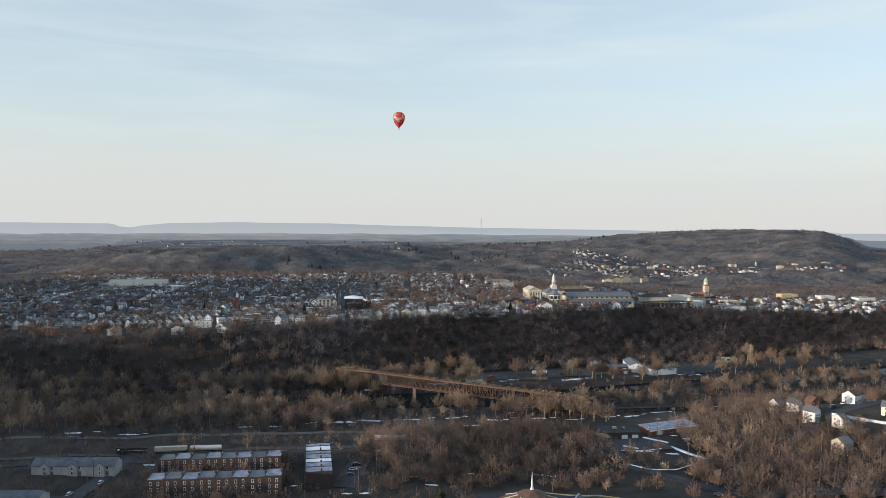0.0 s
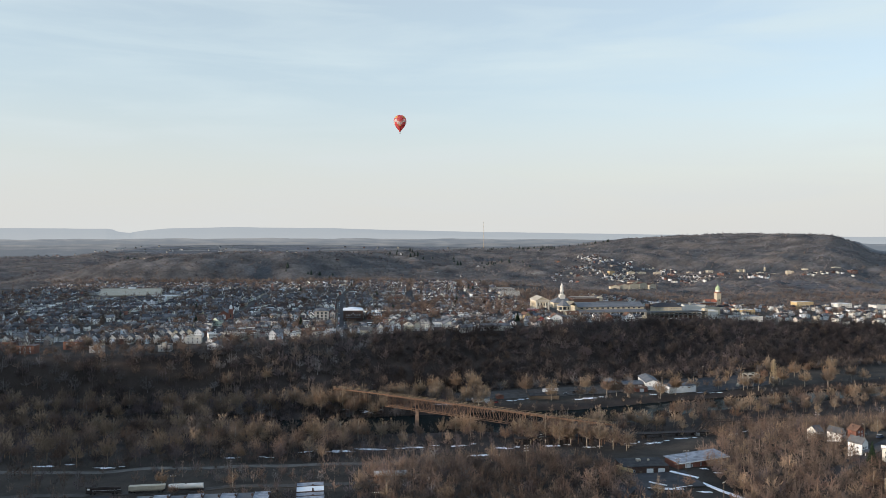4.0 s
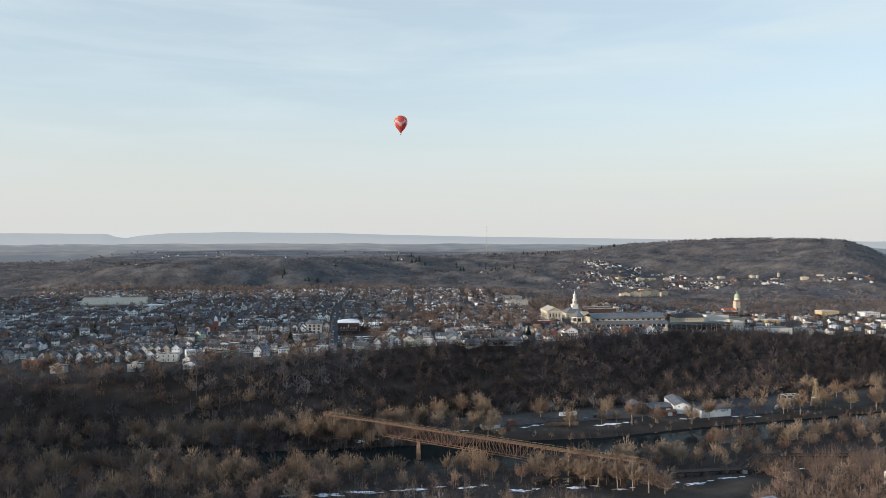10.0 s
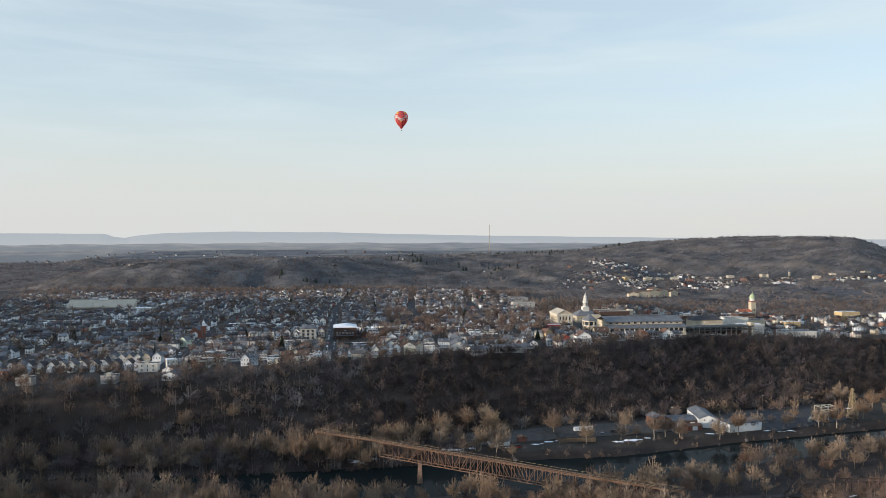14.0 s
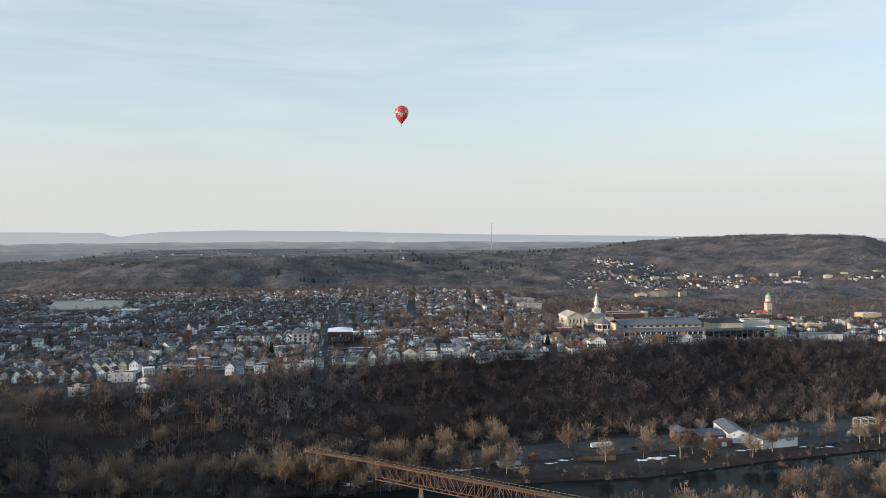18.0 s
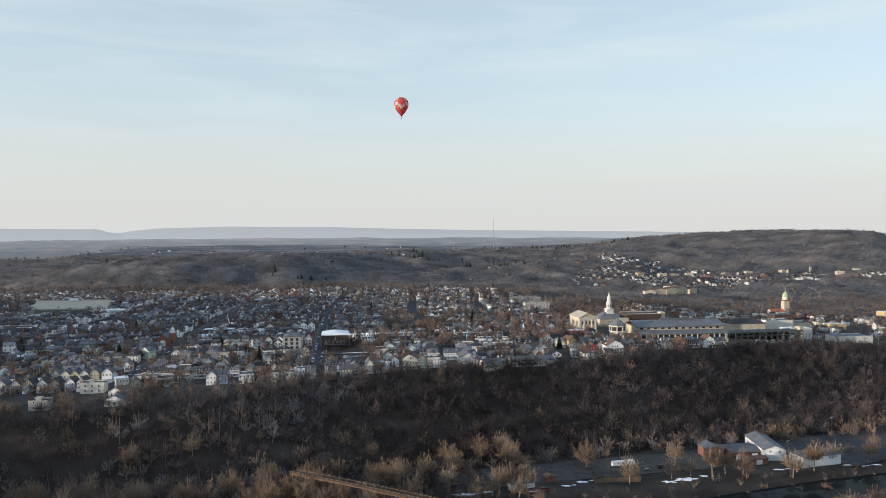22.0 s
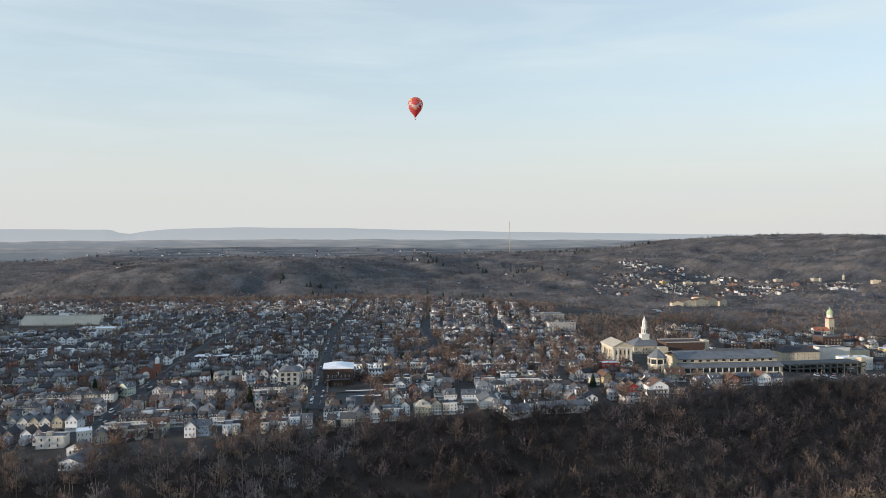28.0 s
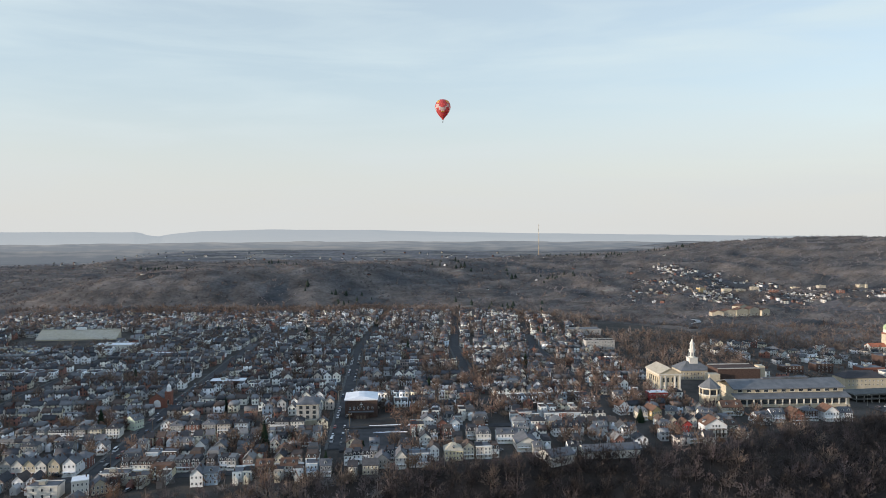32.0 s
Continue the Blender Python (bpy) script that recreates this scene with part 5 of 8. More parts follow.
part("cornice", Form().box(-9.7, -14.7, 14.6, 9.7, 16.7, 15.3).box(-9.3, -14.3, 13.6, 9.3, 16.3, 13.9), stone_white, ob)
part("plinth", Form().box(-9.4, -14.4, -3, 9.4, 16.4, 3.2), stone_white, ob)
for x in (-8, -4, 4, 8):
    part("pilaster", Form().box(x - 0.5, -14.5, 3.2, x + 0.5, -14.0, 13.6), stone_white, ob)
window_rows(ob, WIN_TALL, -7, 7, 4, (8.6,), -14.05)
window_rows(ob, WIN, -7, 7, 4, (4.2, 0.2), -14.05)
window_rows(ob, WIN_TALL, -14, 12, 6, (8.2,), -9.05, -90)
window_rows(ob, WIN, -14, 12, 6, (4.2,), -9.05, -90)

# wing behind with the white steeple
ob = thing("steeple_building", "stone hall with a tall white tiered steeple", "courthouse", at(204, 1062, TURN))
part("wall", Form().box(-14, -10, -3, 14, 12, 8), stone_cream, ob)
part("roof", Form().hip_roof(-14, -10, 14, 12, 8, 6.5, 0.8, 0.2), roof_grey, ob, "pale grey hipped roof")
part("tower_base", Form().box(-3.7, -3.7, 11, 3.7, 3.7, 18).box(-4.1, -4.1, 17.6, 4.1, 4.1, 18.2), stone_white, ob)
part("belfry", Form().drum(0, 0, 18.2, 24.5, 3.1, 2.9, 8).drum(0, 0, 24.5, 25.1, 3.5, 3.5, 8), stone_white, ob)
for k in range(8):
    a = math.pi / 8 + k * math.pi / 4
    part("louvre", Form().box(-0.5, -0.08, 0, 0.5, 0.08, 3.2), roof_slate, ob).matrix_basis = pose(2.86 * math.cos(a), 2.86 * math.sin(a), 19.6, 0, 0, math.degrees(a) + 90)
part("lantern", Form().drum(0, 0, 25.1, 30, 2.3, 2.1, 8).drum(0, 0, 30, 30.5, 2.6, 2.6, 8), stone_white, ob)
part("spire", Form().drum(0, 0, 30.5, 32.2, 2.1, 1.3, 8).drum(0, 0, 32.2, 35, 1.1, 0.3, 8).drum(0, 0, 35, 38.0, 0.12, 0.05, 6), stone_white, ob)
window_rows(ob, WIN, -13, 13, 8, (4.5, 1.0), -10.05)

# round tower at the end of the justice building
ob = thing("round_tower", "octagonal cream stone tower with a grey pointed roof", "tower", at(185.5, 960, TURN))
part("wall", Form().drum(0, 0, -4, 8.2, 7.4, 7.4, 8, turn=math.pi / 8).drum(0, 0, 12.2, 13.2, 7.4, 7.4, 8, turn=math.pi / 8), stone_cream, ob)
part("band", Form().drum(0, 0, 7.6, 8.4, 7.8, 7.8, 8, turn=math.pi / 8).drum(0, 0, 12.9, 13.5, 8.0, 8.0, 8, turn=math.pi / 8), stone_white, ob)
part("glazing", Form().drum(0, 0, 8.2, 12.2, 6.9, 6.9, 8, turn=math.pi / 8), glass, ob, "dark window band")
for k in range(8):
    a = math.pi / 8 + k * math.pi / 4
    part("pier", Form().drum(7.1 * math.cos(a), 7.1 * math.sin(a), 8.2, 12.4, 0.6, 0.6, 6), stone_cream, ob)
part("roof", Form().drum(0, 0, 13.5, 20.5, 8.3, 0.2, 8, turn=math.pi / 8), roof_grey, ob)
window_rows(ob, WIN_TALL, -4, 4, 3, (0.5,), -6.95)

# the long justice building, two roofs stepped back
ob = thing("justice_building", "long cream civic building under two stepped grey metal roofs", "civic building", at(247, 974, TURN))
L = 44.5
part("wall", Form().box(-L, -14, -5, L, 22, 7.0), stone_cream, ob)
part("lower_roof", Form().hexa([(-L - 1, -15.5, 6.6), (L + 1, -15.5, 6.6), (L + 1, -7, 9.4), (-L - 1, -7, 9.4), (-L - 1, -15.5, 7.1), (L + 1, -15.5, 7.1), (L + 1, -7, 9.9), (-L - 1, -7, 9.9)]), roof_grey, ob)
part("upper_wall", Form().box(-L + 1, -7.4, 7, L - 1, 20, 13.0), stone_cream, ob)
part("upper_roof", Form().hexa([(-L, -9, 12.6), (L, -9, 12.6), (L, 6, 17.4), (-L, 6, 17.4), (-L, -9, 13.2), (L, -9, 13.2), (L, 6, 18.0), (-L, 6, 18.0)]).hexa([(-L, 6, 17.4), (L, 6, 17.4), (L, 21, 13), (-L, 21, 13), (-L, 6, 18.0), (L, 6, 18.0), (L, 21, 13.6), (-L, 21, 13.6)]), roof_grey, ob)
part("ridge_vent", Form().box(-L + 30, 4.5, 17.6, L - 22, 7.5, 18.9), roof_slate, ob)
for k in range(16):
    x = -L + 2.5 + k * 5.6
    part("pillar", Form().box(x - 0.45, -14.5, -1, x + 0.45, -13.95, 6.6), stone_white, ob)
    if k < 15:
        place("window", WIN_BAND, ob, x + 2.8, -14.02, 2.6)
for k in range(12):
    place("window", WIN_WIDE, ob, -L + 6 + k * 6.9, -7.44, 10.4)
part("sill_wall", Form().box(-L - 0.2, -14.9, -5, L + 0.2, -14.5, 1.6), stone_cream, ob)

ob = thing("jail_block", "brown windowless block behind the civic building", "civic building", at(226, 1016, TURN))
part("wall", Form().box(-19, -8, -3, 17, 12, 19.0), brick_brown, ob)
part("parapet", Form().box(-19.3, -8.3, 19.0, 17.3, -7.6, 19.8).box(-19.3, 11.6, 19.0, 17.3, 12.3, 19.8), concrete, ob)
part("stair_tower", Form().box(17, -6, -3, 22, 2, 20.5), stone_cream, ob)
part("end_wall", Form().box(-28, -12, -3, -19, -4, 15.5), stone_cream, ob)

# low downtown roofs to the right
def block(x, y, w, d, h, wall, roof, label, storeys=2, turn=TURN, name="commercial_building", category="building", me=None):
    b = thing(name, label, category, at(x, y, turn), "downtown buildings")
    part("wall", Form().box(-w / 2, -d / 2, -4, w / 2, d / 2, h), wall, b)
    for sg in (-1, 1):
        part("parapet", Form().box(-w / 2 - 0.2, sg * (d / 2 - 0.05) - 0.25, h, w / 2 + 0.2, sg * (d / 2 - 0.05) + 0.25, h + 0.7), wall, b)
    part("roof", Form().box(-w / 2 + 0.1, -d / 2 + 0.3, h, w / 2 - 0.1, d / 2 - 0.3, h + 0.25), roof, b)
    part("roof_unit", Form().box(-w * 0.2, -1.5, h, -w * 0.2 + 3.2, 1.5, h + 1.9).box(-w * 0.2 - 0.2, -1.7, h + 1.9, -w * 0.2 + 3.4, 1.7, h + 2.1), galvanised, b)
    n = max(2, min(9, int(w / 4)))
    window_rows(b, me or WIN, -w / 2 + 1, w / 2 - 1, n, [1.0 + 3.3 * s for s in range(storeys)], -d / 2 - 0.05)
    return b


ob = thing("annex", "low cream annex under a dark hipped roof", "civic building", at(350, 1058, TURN))
part("wall", Form().box(-19, -9, -4, 19, 9, 11.5), stone_cream, ob)
part("roof", Form().hip_roof(-19, -9, 19, 9, 11.5, 5.0, 0.8, 0.1), shingle, ob, "dark shingled roof")
window_rows(ob, WIN_SMALL, -17, 17, 9, (8.6, 5.2), -9.05)
ob = thing("parking_deck", "two-level grey concrete parking deck on columns", "parking deck", pose(346, 1006, 40, 0, 0, TURN + 5))
for z in (3.2, 6.6):
    part("slab", Form().box(-38, -11, z - 0.45, 38, 11, z), paving, ob)
for z in (3.2, 6.6):
    part("parapet", Form().box(-38.1, -11.15, z, 38.1, -10.85, z + 0.95), paving, ob)
for k in range(12):
    for y in (-10.2, 0, 10.2):
        part("column", Form().box(-37.4 + k * 6.8 - 0.3, y - 0.3, -7, -37.4 + k * 6.8 + 0.3, y + 0.3, 6.2), concrete, ob)
part("back_wall", Form().box(-38, 10.6, -7, 38, 11.0, 3.0), brick_brown, ob)
part("stair_tower", Form().box(38.2, -6, -7, 43, 1, 10.2), stone_cream, ob)
block(396, 1078, 28, 16, 17, stone_white, roof_grey, "pale low commercial building with a flat grey roof", 2)
block(424, 1090, 26, 16, 15, stone_cream, roof_slate, "cream commercial building with a flat dark roof", 2)
block(404, 1052, 30, 12, 11, stone_white, roof_white, "white commercial building with a stepped flat roof", 2)
block(455, 1040, 40, 20, 7, stone_white, roof_grey, "low pale building with a flat roof", 1)
block(420, 1170, 24, 16, 8, brick_red, roof_grey, "red brick downtown building with rows of windows", 2)
block(362, 1152, 18, 14, 8, brick_brown, roof_slate, "brick building with a dark flat roof", 3)
block(480, 1240, 26, 20, 12, brick_brown, roof_slate, "brown stone building with a flat roof", 3)
block(520, 1180, 22, 14, 7, ochre, roof_white, "yellow downtown building beside a car park", 2)
block(318, 1122, 20, 12, 6, brick_brown, roof_slate, "old brick warehouse below the hill", 2)
block(690, 1330, 32, 18, 14, ochre, roof_white, "sunlit yellow brick office building with rows of windows", 5)
block(768, 1340, 28, 18, 13, stone_white, roof_white, "white concrete office building catching the sun", 4)
block(838, 1335, 34, 20, 11, stone_white, roof_grey, "pale low office building", 3)
block(880, 1290, 26, 18, 17, brick_red, roof_grey, "brown brick downtown tower block", 5)
for k in range(34):
    u = 330 + 640 * rng.random()
    y = 985 + 420 * rng.random()
    if u > 0.62 * y + 120 or not free(u, y, 14) or (u < 520 and y < 1075) or (500 < u < 620 and y > 1330) or any((u - a) ** 2 + (y - b) ** 2 < 1400 for a, b in ((420, 1170), (360, 1150), (480, 1240), (520, 1180), (690, 1330), (768, 1340), (838, 1335), (880, 1290))):
        continue
    put_house(rng.choice((1, 3, 5, 6, 7, 8, 9, 11)), u, y, TURN + rng.choice((0, 90, 180)))

block(150, 1218, 32, 13, 10, concrete, tar_roof, "grey-blue four-storey apartment block above the creek", 4)
block(152, 1338, 42, 20, 7, concrete, roof_grey, "long pale flat-roofed building at the edge of the town", 2)

# smaller downtown buildings and houses between the streets, with bare trees
downtown = []
for x, y in scatter(5000, 270, 1080, 1000, 1345, lambda x, y: (y > edge_y(x) + 26) & (y > 1066 - 0.05 * x) & in_view(x, y) & (y < 1285 + 0.22 * (x - 285)), 17, 91):
    if free(x, y, 6) and all((x - a) ** 2 + (y - b) ** 2 > 560 for a, b in ((350, 1058), (396, 1078), (424, 1090), (404, 1052), (330, 1006), (365, 1010), (455, 1040), (420, 1170), (362, 1152), (480, 1240), (520, 1180), (318, 1122), (690, 1330), (768, 1340), (838, 1335), (880, 1290), (557, 1378), (540, 1378))):
        downtown.append((rng.choice((3, 5, 6, 7, 8, 8, 9, 11)), x, y, TURN + rng.choice((0, 90, 180))))
rng.shuffle(downtown)
far_houses("far_houses", "flat and hipped downtown buildings below the hill", downtown[:230], 14)
woods("woods", "bare trees between downtown buildings", [(x + 8, y + 7) for _, x, y, _ in downtown[120:]], WOOD_K, {"russet": 3, "brown": 4, "grey": 2}, 17, (0.6, 1.1))

# domed church
ob = thing("domed_church", "white church with a green domed bell tower and red roof", "church", at(557, 1378, TURN))
part("tower", Form().box(-4.2, -4.2, -3, 4.2, 4.2, 26), stone_cream, ob)
part("brick_band", Form().box(-4.4, -4.4, 24.2, 4.4, 4.4, 26.4), brick_red, ob)
part("clock_stage", Form().drum(0, 0, 26.4, 30.5, 4.2, 4.0, 12), stone_white, ob)
dome = Form()
for k in range(6):
    a0, a1 = k / 6 * math.pi / 2, (k + 1) / 6 * math.pi / 2
    dome.drum(0, 0, 30.5 + 7.5 * math.sin(a0), 30.5 + 7.5 * math.sin(a1), 4.5 * math.cos(a0) + 0.02, 4.5 * math.cos(a1) + 0.02, 12)
dome.drum(0, 0, 38, 40.5, 0.9, 0.5, 8).drum(0, 0, 40.5, 43, 0.15, 0.05, 6)
part("dome", dome, copper_green, ob, "pale green copper dome")
part("nave", Form().gable_wall(-26, -7, -4.2, 7, -3, 8.5, 4.0, "x"), stone_white, ob)
part("nave_roof", Form().gable_roof(-26, -7, -4.2, 7, 8.5, 4.0, "x"), roof_tile_red, ob, "red tiled roof")
window_rows(ob, WIN_TALL, -25, -5, 5, (3.0,), -7.05)
window_rows(ob, WIN_TALL, -3, 3, 2, (9.5,), -4.45)
ob = thing("white_church", "white wooden church with a slender spire", "church", at(905, 1255, TURN))
part("wall", Form().gable_wall(-6, -9, 6, 12, -3, 8, 4.5), white_trim, ob)
part("roof", Form().gable_roof(-6, -9, 6, 12, 8, 4.5), roof_slate, ob)
part("tower", Form().box(-2.2, -12, -3, 2.2, -8, 16), white_trim, ob)
part("spire", Form().drum(0, -10, 16, 31, 2.2, 0.1, 8), white_trim, ob)

# sunlit flats and college buildings on the far hill
for k, (x, y, w, h) in enumerate(((476, 1786, 22, 13), (498, 1790, 24, 15), (522, 1794, 26, 17), (546, 1802, 24, 18), (570, 1808, 24, 15), (536, 1830, 30, 20))):
    ob = thing("apartment_block", "tan gabled flats in low sun among bare trees", "apartments", at(x, y, 8 * k), "flats on the hill")
    part("wall", Form().gable_wall(-w / 2, -8, w / 2, 8, -4, h, 3.5), roof_tan if k % 2 else stone_cream, ob)
    part("roof", Form().gable_roof(-w / 2, -8, w / 2, 8, h, 3.5), roof_brown, ob)
    window_rows(ob, WIN, -w / 2 + 1, w / 2 - 1, 5, (1.5, 4.5, 7.5), -8.05)
for k in range(16):
    b, d = 0.28 + 0.024 * k + rng.uniform(-.008, .008), rng.uniform(1960, 2200)
    block(b * d, 150 + d, rng.uniform(14, 26), 13, rng.uniform(7, 12), rng.choice((brick_dull, roof_tan, ochre, stone_cream)), rng.choice((roof_slate, roof_grey)), "college building on the far hill in low sun", 3, rng.uniform(-12, 20), "college_building")
for b, d in ((0.478, 2080), (0.508, 2110)):
    ob = thing("chapel_tower", "pale stone chapel tower with a pointed roof", "tower", at(b * d, 150 + d, 10))
    part("shaft", Form().box(-2.2, -2.2, -4, 2.2, 2.2, 16), stone_cream, ob)
    part("spire", Form().drum(0, 0, 16, 26, 2.7, 0.2, 8), roof_slate, ob)
ob = thing("radio_mast", "thin lattice radio mast on the wooded hilltop", "mast", at(301, 3280))
part("shaft", Form().drum(0, 0, -2, 136, 0.9, 0.55, 4), weathered_steel, ob)
part("antenna", Form().box(-1.5, -0.3, 114, 1.5, 0.3, 118).box(-1.3, -0.3, 130, 1.3, 0.3, 133), galvanised, ob)

# dark brick church with a white roof, and its lot
ob = thing("brick_church", "square dark brick church with a white flat roof and cross", "church", at(-75.6, 931.0, TURN))
part("wall", Form().box(-11.5, -11, -3, 11.5, 12, 12.5), brick_brown, ob)
part("roof", Form().hexa([(-12, -11.5, 12.5), (12, -11.5, 12.5), (12, 12.5, 12.5), (-12, 12.5, 12.5), (-12, -11.5, 13.2), (12, -11.5, 13.2), (12, 12.5, 13.2), (-12, 12.5, 13.2)]).hexa([(-12, -11.5, 13.2), (12, -11.5, 13.2), (12, 12.5, 13.2), (-12, 12.5, 13.2), (-2, -9, 14.8), (2, -9, 14.8), (2, 10, 14.8), (-2, 10, 14.8)]), roof_white, ob, "bright white membrane roof")
part("cross", Form().box(-0.15, -11.3, 7.4, 0.15, -11.05, 11.0).box(-1.0, -11.3, 9.3, 1.0, -11.05, 9.6), white_trim, ob)
part("canopy", Form().box(-9, -14.5, 4.6, 9, -11, 5.0), roof_slate, ob)
part("porch", Form().box(-5, -13.5, -1, 5, -11, 4.4), brick_brown, ob)
for x in (-8, -5, -2, 2, 5, 8):
    place("window", WIN, ob, x, -11.05, 6.2)
for x in (-2.5, 0, 2.5):
    place("door", DOOR, ob, x, -13.55, 0)
# grey block with big windows
ob = thing("school_block", "grey stone three-storey block under a low dark roof", "building", at(-110.2, 911.4, TURN))
part("wall", Form().box(-7.5, -9, -3, 7.5, 11, 14), concrete, ob)
part("roof", Form().hip_roof(-7.5, -9, 7.5, 11, 14, 2.2, 0.5, 0.4), roof_slate, ob)
part("cornice", Form().box(-7.9, -9.4, 13.5, 7.9, 11.4, 14.0), stone_cream, ob)
part("shopfront", Form().box(-7.7, -11.0, -3, 7.7, -9, 3.4), stone_cream, ob)
for z in (4.3, 7.6, 10.9):
    window_rows(ob, WIN_BIG, -6.8, 6.8, 3, (z,), -9.05)
    window_rows(ob, WIN, -8, 10, 4, (z,), -7.55, -90)
    window_rows(ob, WIN, -10, 8, 4, (z,), -7.55, 90)
# red brick church with a white cupola
ob = thing("cupola_church", "red brick church with a white wooden cupola", "church", at(-234.4, 961.5, TURN))
part("wall", Form().gable_wall(-8, -8, 4, 12, -3, 7, 4.5), brick_red, ob)
part("roof", Form().gable_roof(-8, -8, 4, 12, 7, 4.5), roof_slate, ob)
part("tower", Form().box(4, -9, -3, 9, -4, 13), brick_red, ob)
part("cupola", Form().drum(6.5, -6.5, 13, 16.5, 1.9, 1.7, 8).drum(6.5, -6.5, 16.5, 18.6, 1.8, 0.2, 8).drum(6.5, -6.5, 18.6, 20.4, 0.1, 0.04, 6), white_trim, ob)
part("arch", Form().drum(0, 0, 0, 0.2, 2.6, 2.6, 16).box(-2.6, -3, 0, 2.6, 0, 0.2), white_trim, ob, "white arched doorway").matrix_basis = pose(-2, -8.02, 4.0, 90, 0, 0)
place("window", WIN_TALL, ob, 6.5, -9.05, 3.0)
# stadium stand: a long sloping white terrace
ob = thing("stadium_stand", "long sloping pale concrete stand of a sports ground", "stand", at(-484, 1310, TURN))
part("terrace", Form().hexa([(-49, -9, -2), (49, -9, -2), (49, 9, -2), (-49, 9, -2), (-49, -9, 1.5), (49, -9, 1.5), (49, 9, 11), (-49, 9, 11)]), stone_cream, ob)
for k in range(9):
    part("step", Form().box(-49, -9 + k * 2, 1.5 + k * 1.05, 49, -8.2 + k * 2, 2.0 + k * 1.05), stone_white, ob)
part("press_box", Form().box(-6, 7, 11, 6, 10, 14), white_trim, ob)
part("rail", Form().box(-49, 8.9, 11, 49, 9.1, 12.2), galvanised, ob)
block(-395, 1225, 46, 18, 7, stone_white, roof_white, "long pale school building beside the sports ground", 2)
block(-330, 1180, 30, 14, 6, brick_red, roof_white, "low brick school wing with a white roof", 1)
block(-205, 1030, 30, 16, 6, brick_brown, roof_white, "low brick hall with a white roof", 1)
block(-505, 1215, 40, 12, 5, stone_cream, roof_grey, "low school building with a long row of windows", 1)
# white twin house with decks on the edge of the bluff
ob = thing("porch_house", "tall white twin house with stacked rear porches", "house", at(158, 872, TURN))
part("wall", Form().gable_wall(-7, -5, 7, 6, -5, 8.5, 4.2), white_trim, ob)
part("roof", Form().gable_roof(-7, -5, 7, 6, 8.5, 4.2), roof_brown, ob)
for z in (0.2, 3.2, 6.2):
    part("deck", Form().box(-5.8, -8.2, z - 0.2, 5.8, -5, z).box(-5.8, -8.25, z + 0.9, 5.8, -8.15, z + 1.0), timber, ob)
for x in (-5.6, -1.9, 1.9, 5.6):
    part("post", Form().box(x - 0.1, -8.2, -5, x + 0.1, -8.0, 7.2), white_trim, ob)
window_rows(ob, WIN, -6, 6, 5, (0.6, 3.6), -5.05)
window_rows(ob, WIN_SMALL, -3, 3, 3, (7.4,), -5.05)
place("dormer", DORMER, ob, -5.6, 0.5, 9.4, -90)
place("dormer", DORMER, ob, 5.6, 0.5, 9.4, 90)
for me_, x, y, t in ((9, -25.5, 850, 0), (5, 62, 878, 0), (5, 72, 878.5, 0), (1, 92, 848, 0), (9, 100, 872, 0)):
    put_house(me_, x, y, TURN + t)
# long sheds behind the edge
for x, y, w, d, t, wall in ((52, 822, 16, 14, 20, stone_white), (84, 832, 34, 11, 4, stone_white), (-186, 738, 12, 22, -8, white_trim), (-196, 757, 9, 9, -8, white_trim)):
    ob = thing("shed", "long pale shed with a grey gabled roof", "shed", at(x, y, TURN + t), "sheds on the bluff")
    part("wall", Form().gable_wall(-w / 2, -d / 2, w / 2, d / 2, -4, 4.2, 2.4, "x" if w > d else "y"), wall, ob)
    part("roof", Form().gable_roof(-w / 2, -d / 2, w / 2, d / 2, 4.2, 2.4, "x" if w > d else "y"), roof_slate, ob)
    window_rows(ob, WIN, -w / 2 + 1, w / 2 - 1, 3, (1.2,), -d / 2 - 0.05)
# red brick flats in a line along the bluff
for k in range(9):
    x = -470 + 30 * k
    if x > -300 and k % 2:
        continue
    b = block(x, 722 + 0.06 * (x + 300) + (k % 2) * 22, 15 if x < -300 else 11, 11 if x < -300 else 8, 7.0 if x < -300 else 5.6, brick_dull if x < -300 else concrete, roof_grey if x < -300 else tar_roof, "small two-storey flats with a flat grey roof", 2, 2, "flats", "apartments")
for x, y in ((-190, 790), (-218, 772)):
    block(x, y, 15, 9, 6.5, stone_white, roof_slate, "pale two-storey flats with a flat dark roof", 2, TURN, "flats", "apartments")
# car park before the brick church
lot = Form()
for a, b in (((3, -46), (44, -6)), ((3, 5), (42, 9))):
    q = [uv(a[0], a[1]), uv(b[0], a[1]), uv(b[0], b[1]), uv(a[0], b[1])]
    z = max(put_z(*p) for p in q) + 0.3
    lot.hexa([(x, y, z - 1.2) for x, y in q] + [(x, y, z) for x, y in q])
tagged(new("car_park", lot.mesh("car_park", asphalt)), "grey asphalt car park edged with old snow", "car park", kind="structure")

for k, (pts, w_) in enumerate((([(-80, 866), (-74, 873), (-62, 878.4), (-50, 880.5), (-38.7, 881)], 1.1), ([(-38.3, 866), (-37.2, 852)], 1.4), ([(-66, 897), (-44, 899)], 0.7), ([(-40, 893), (-38, 900)], 1.5))):
    strip("snow_bank", pts, w_, 0.75, snow, "narrow bank of ploughed old snow on the car park", "snow", "structure")

# car park beyond the civic building
strip("car_park", [(312, 958), (360, 968), (420, 990)], 26, 0.3, asphalt, "wide grey car park with light poles", "car park")
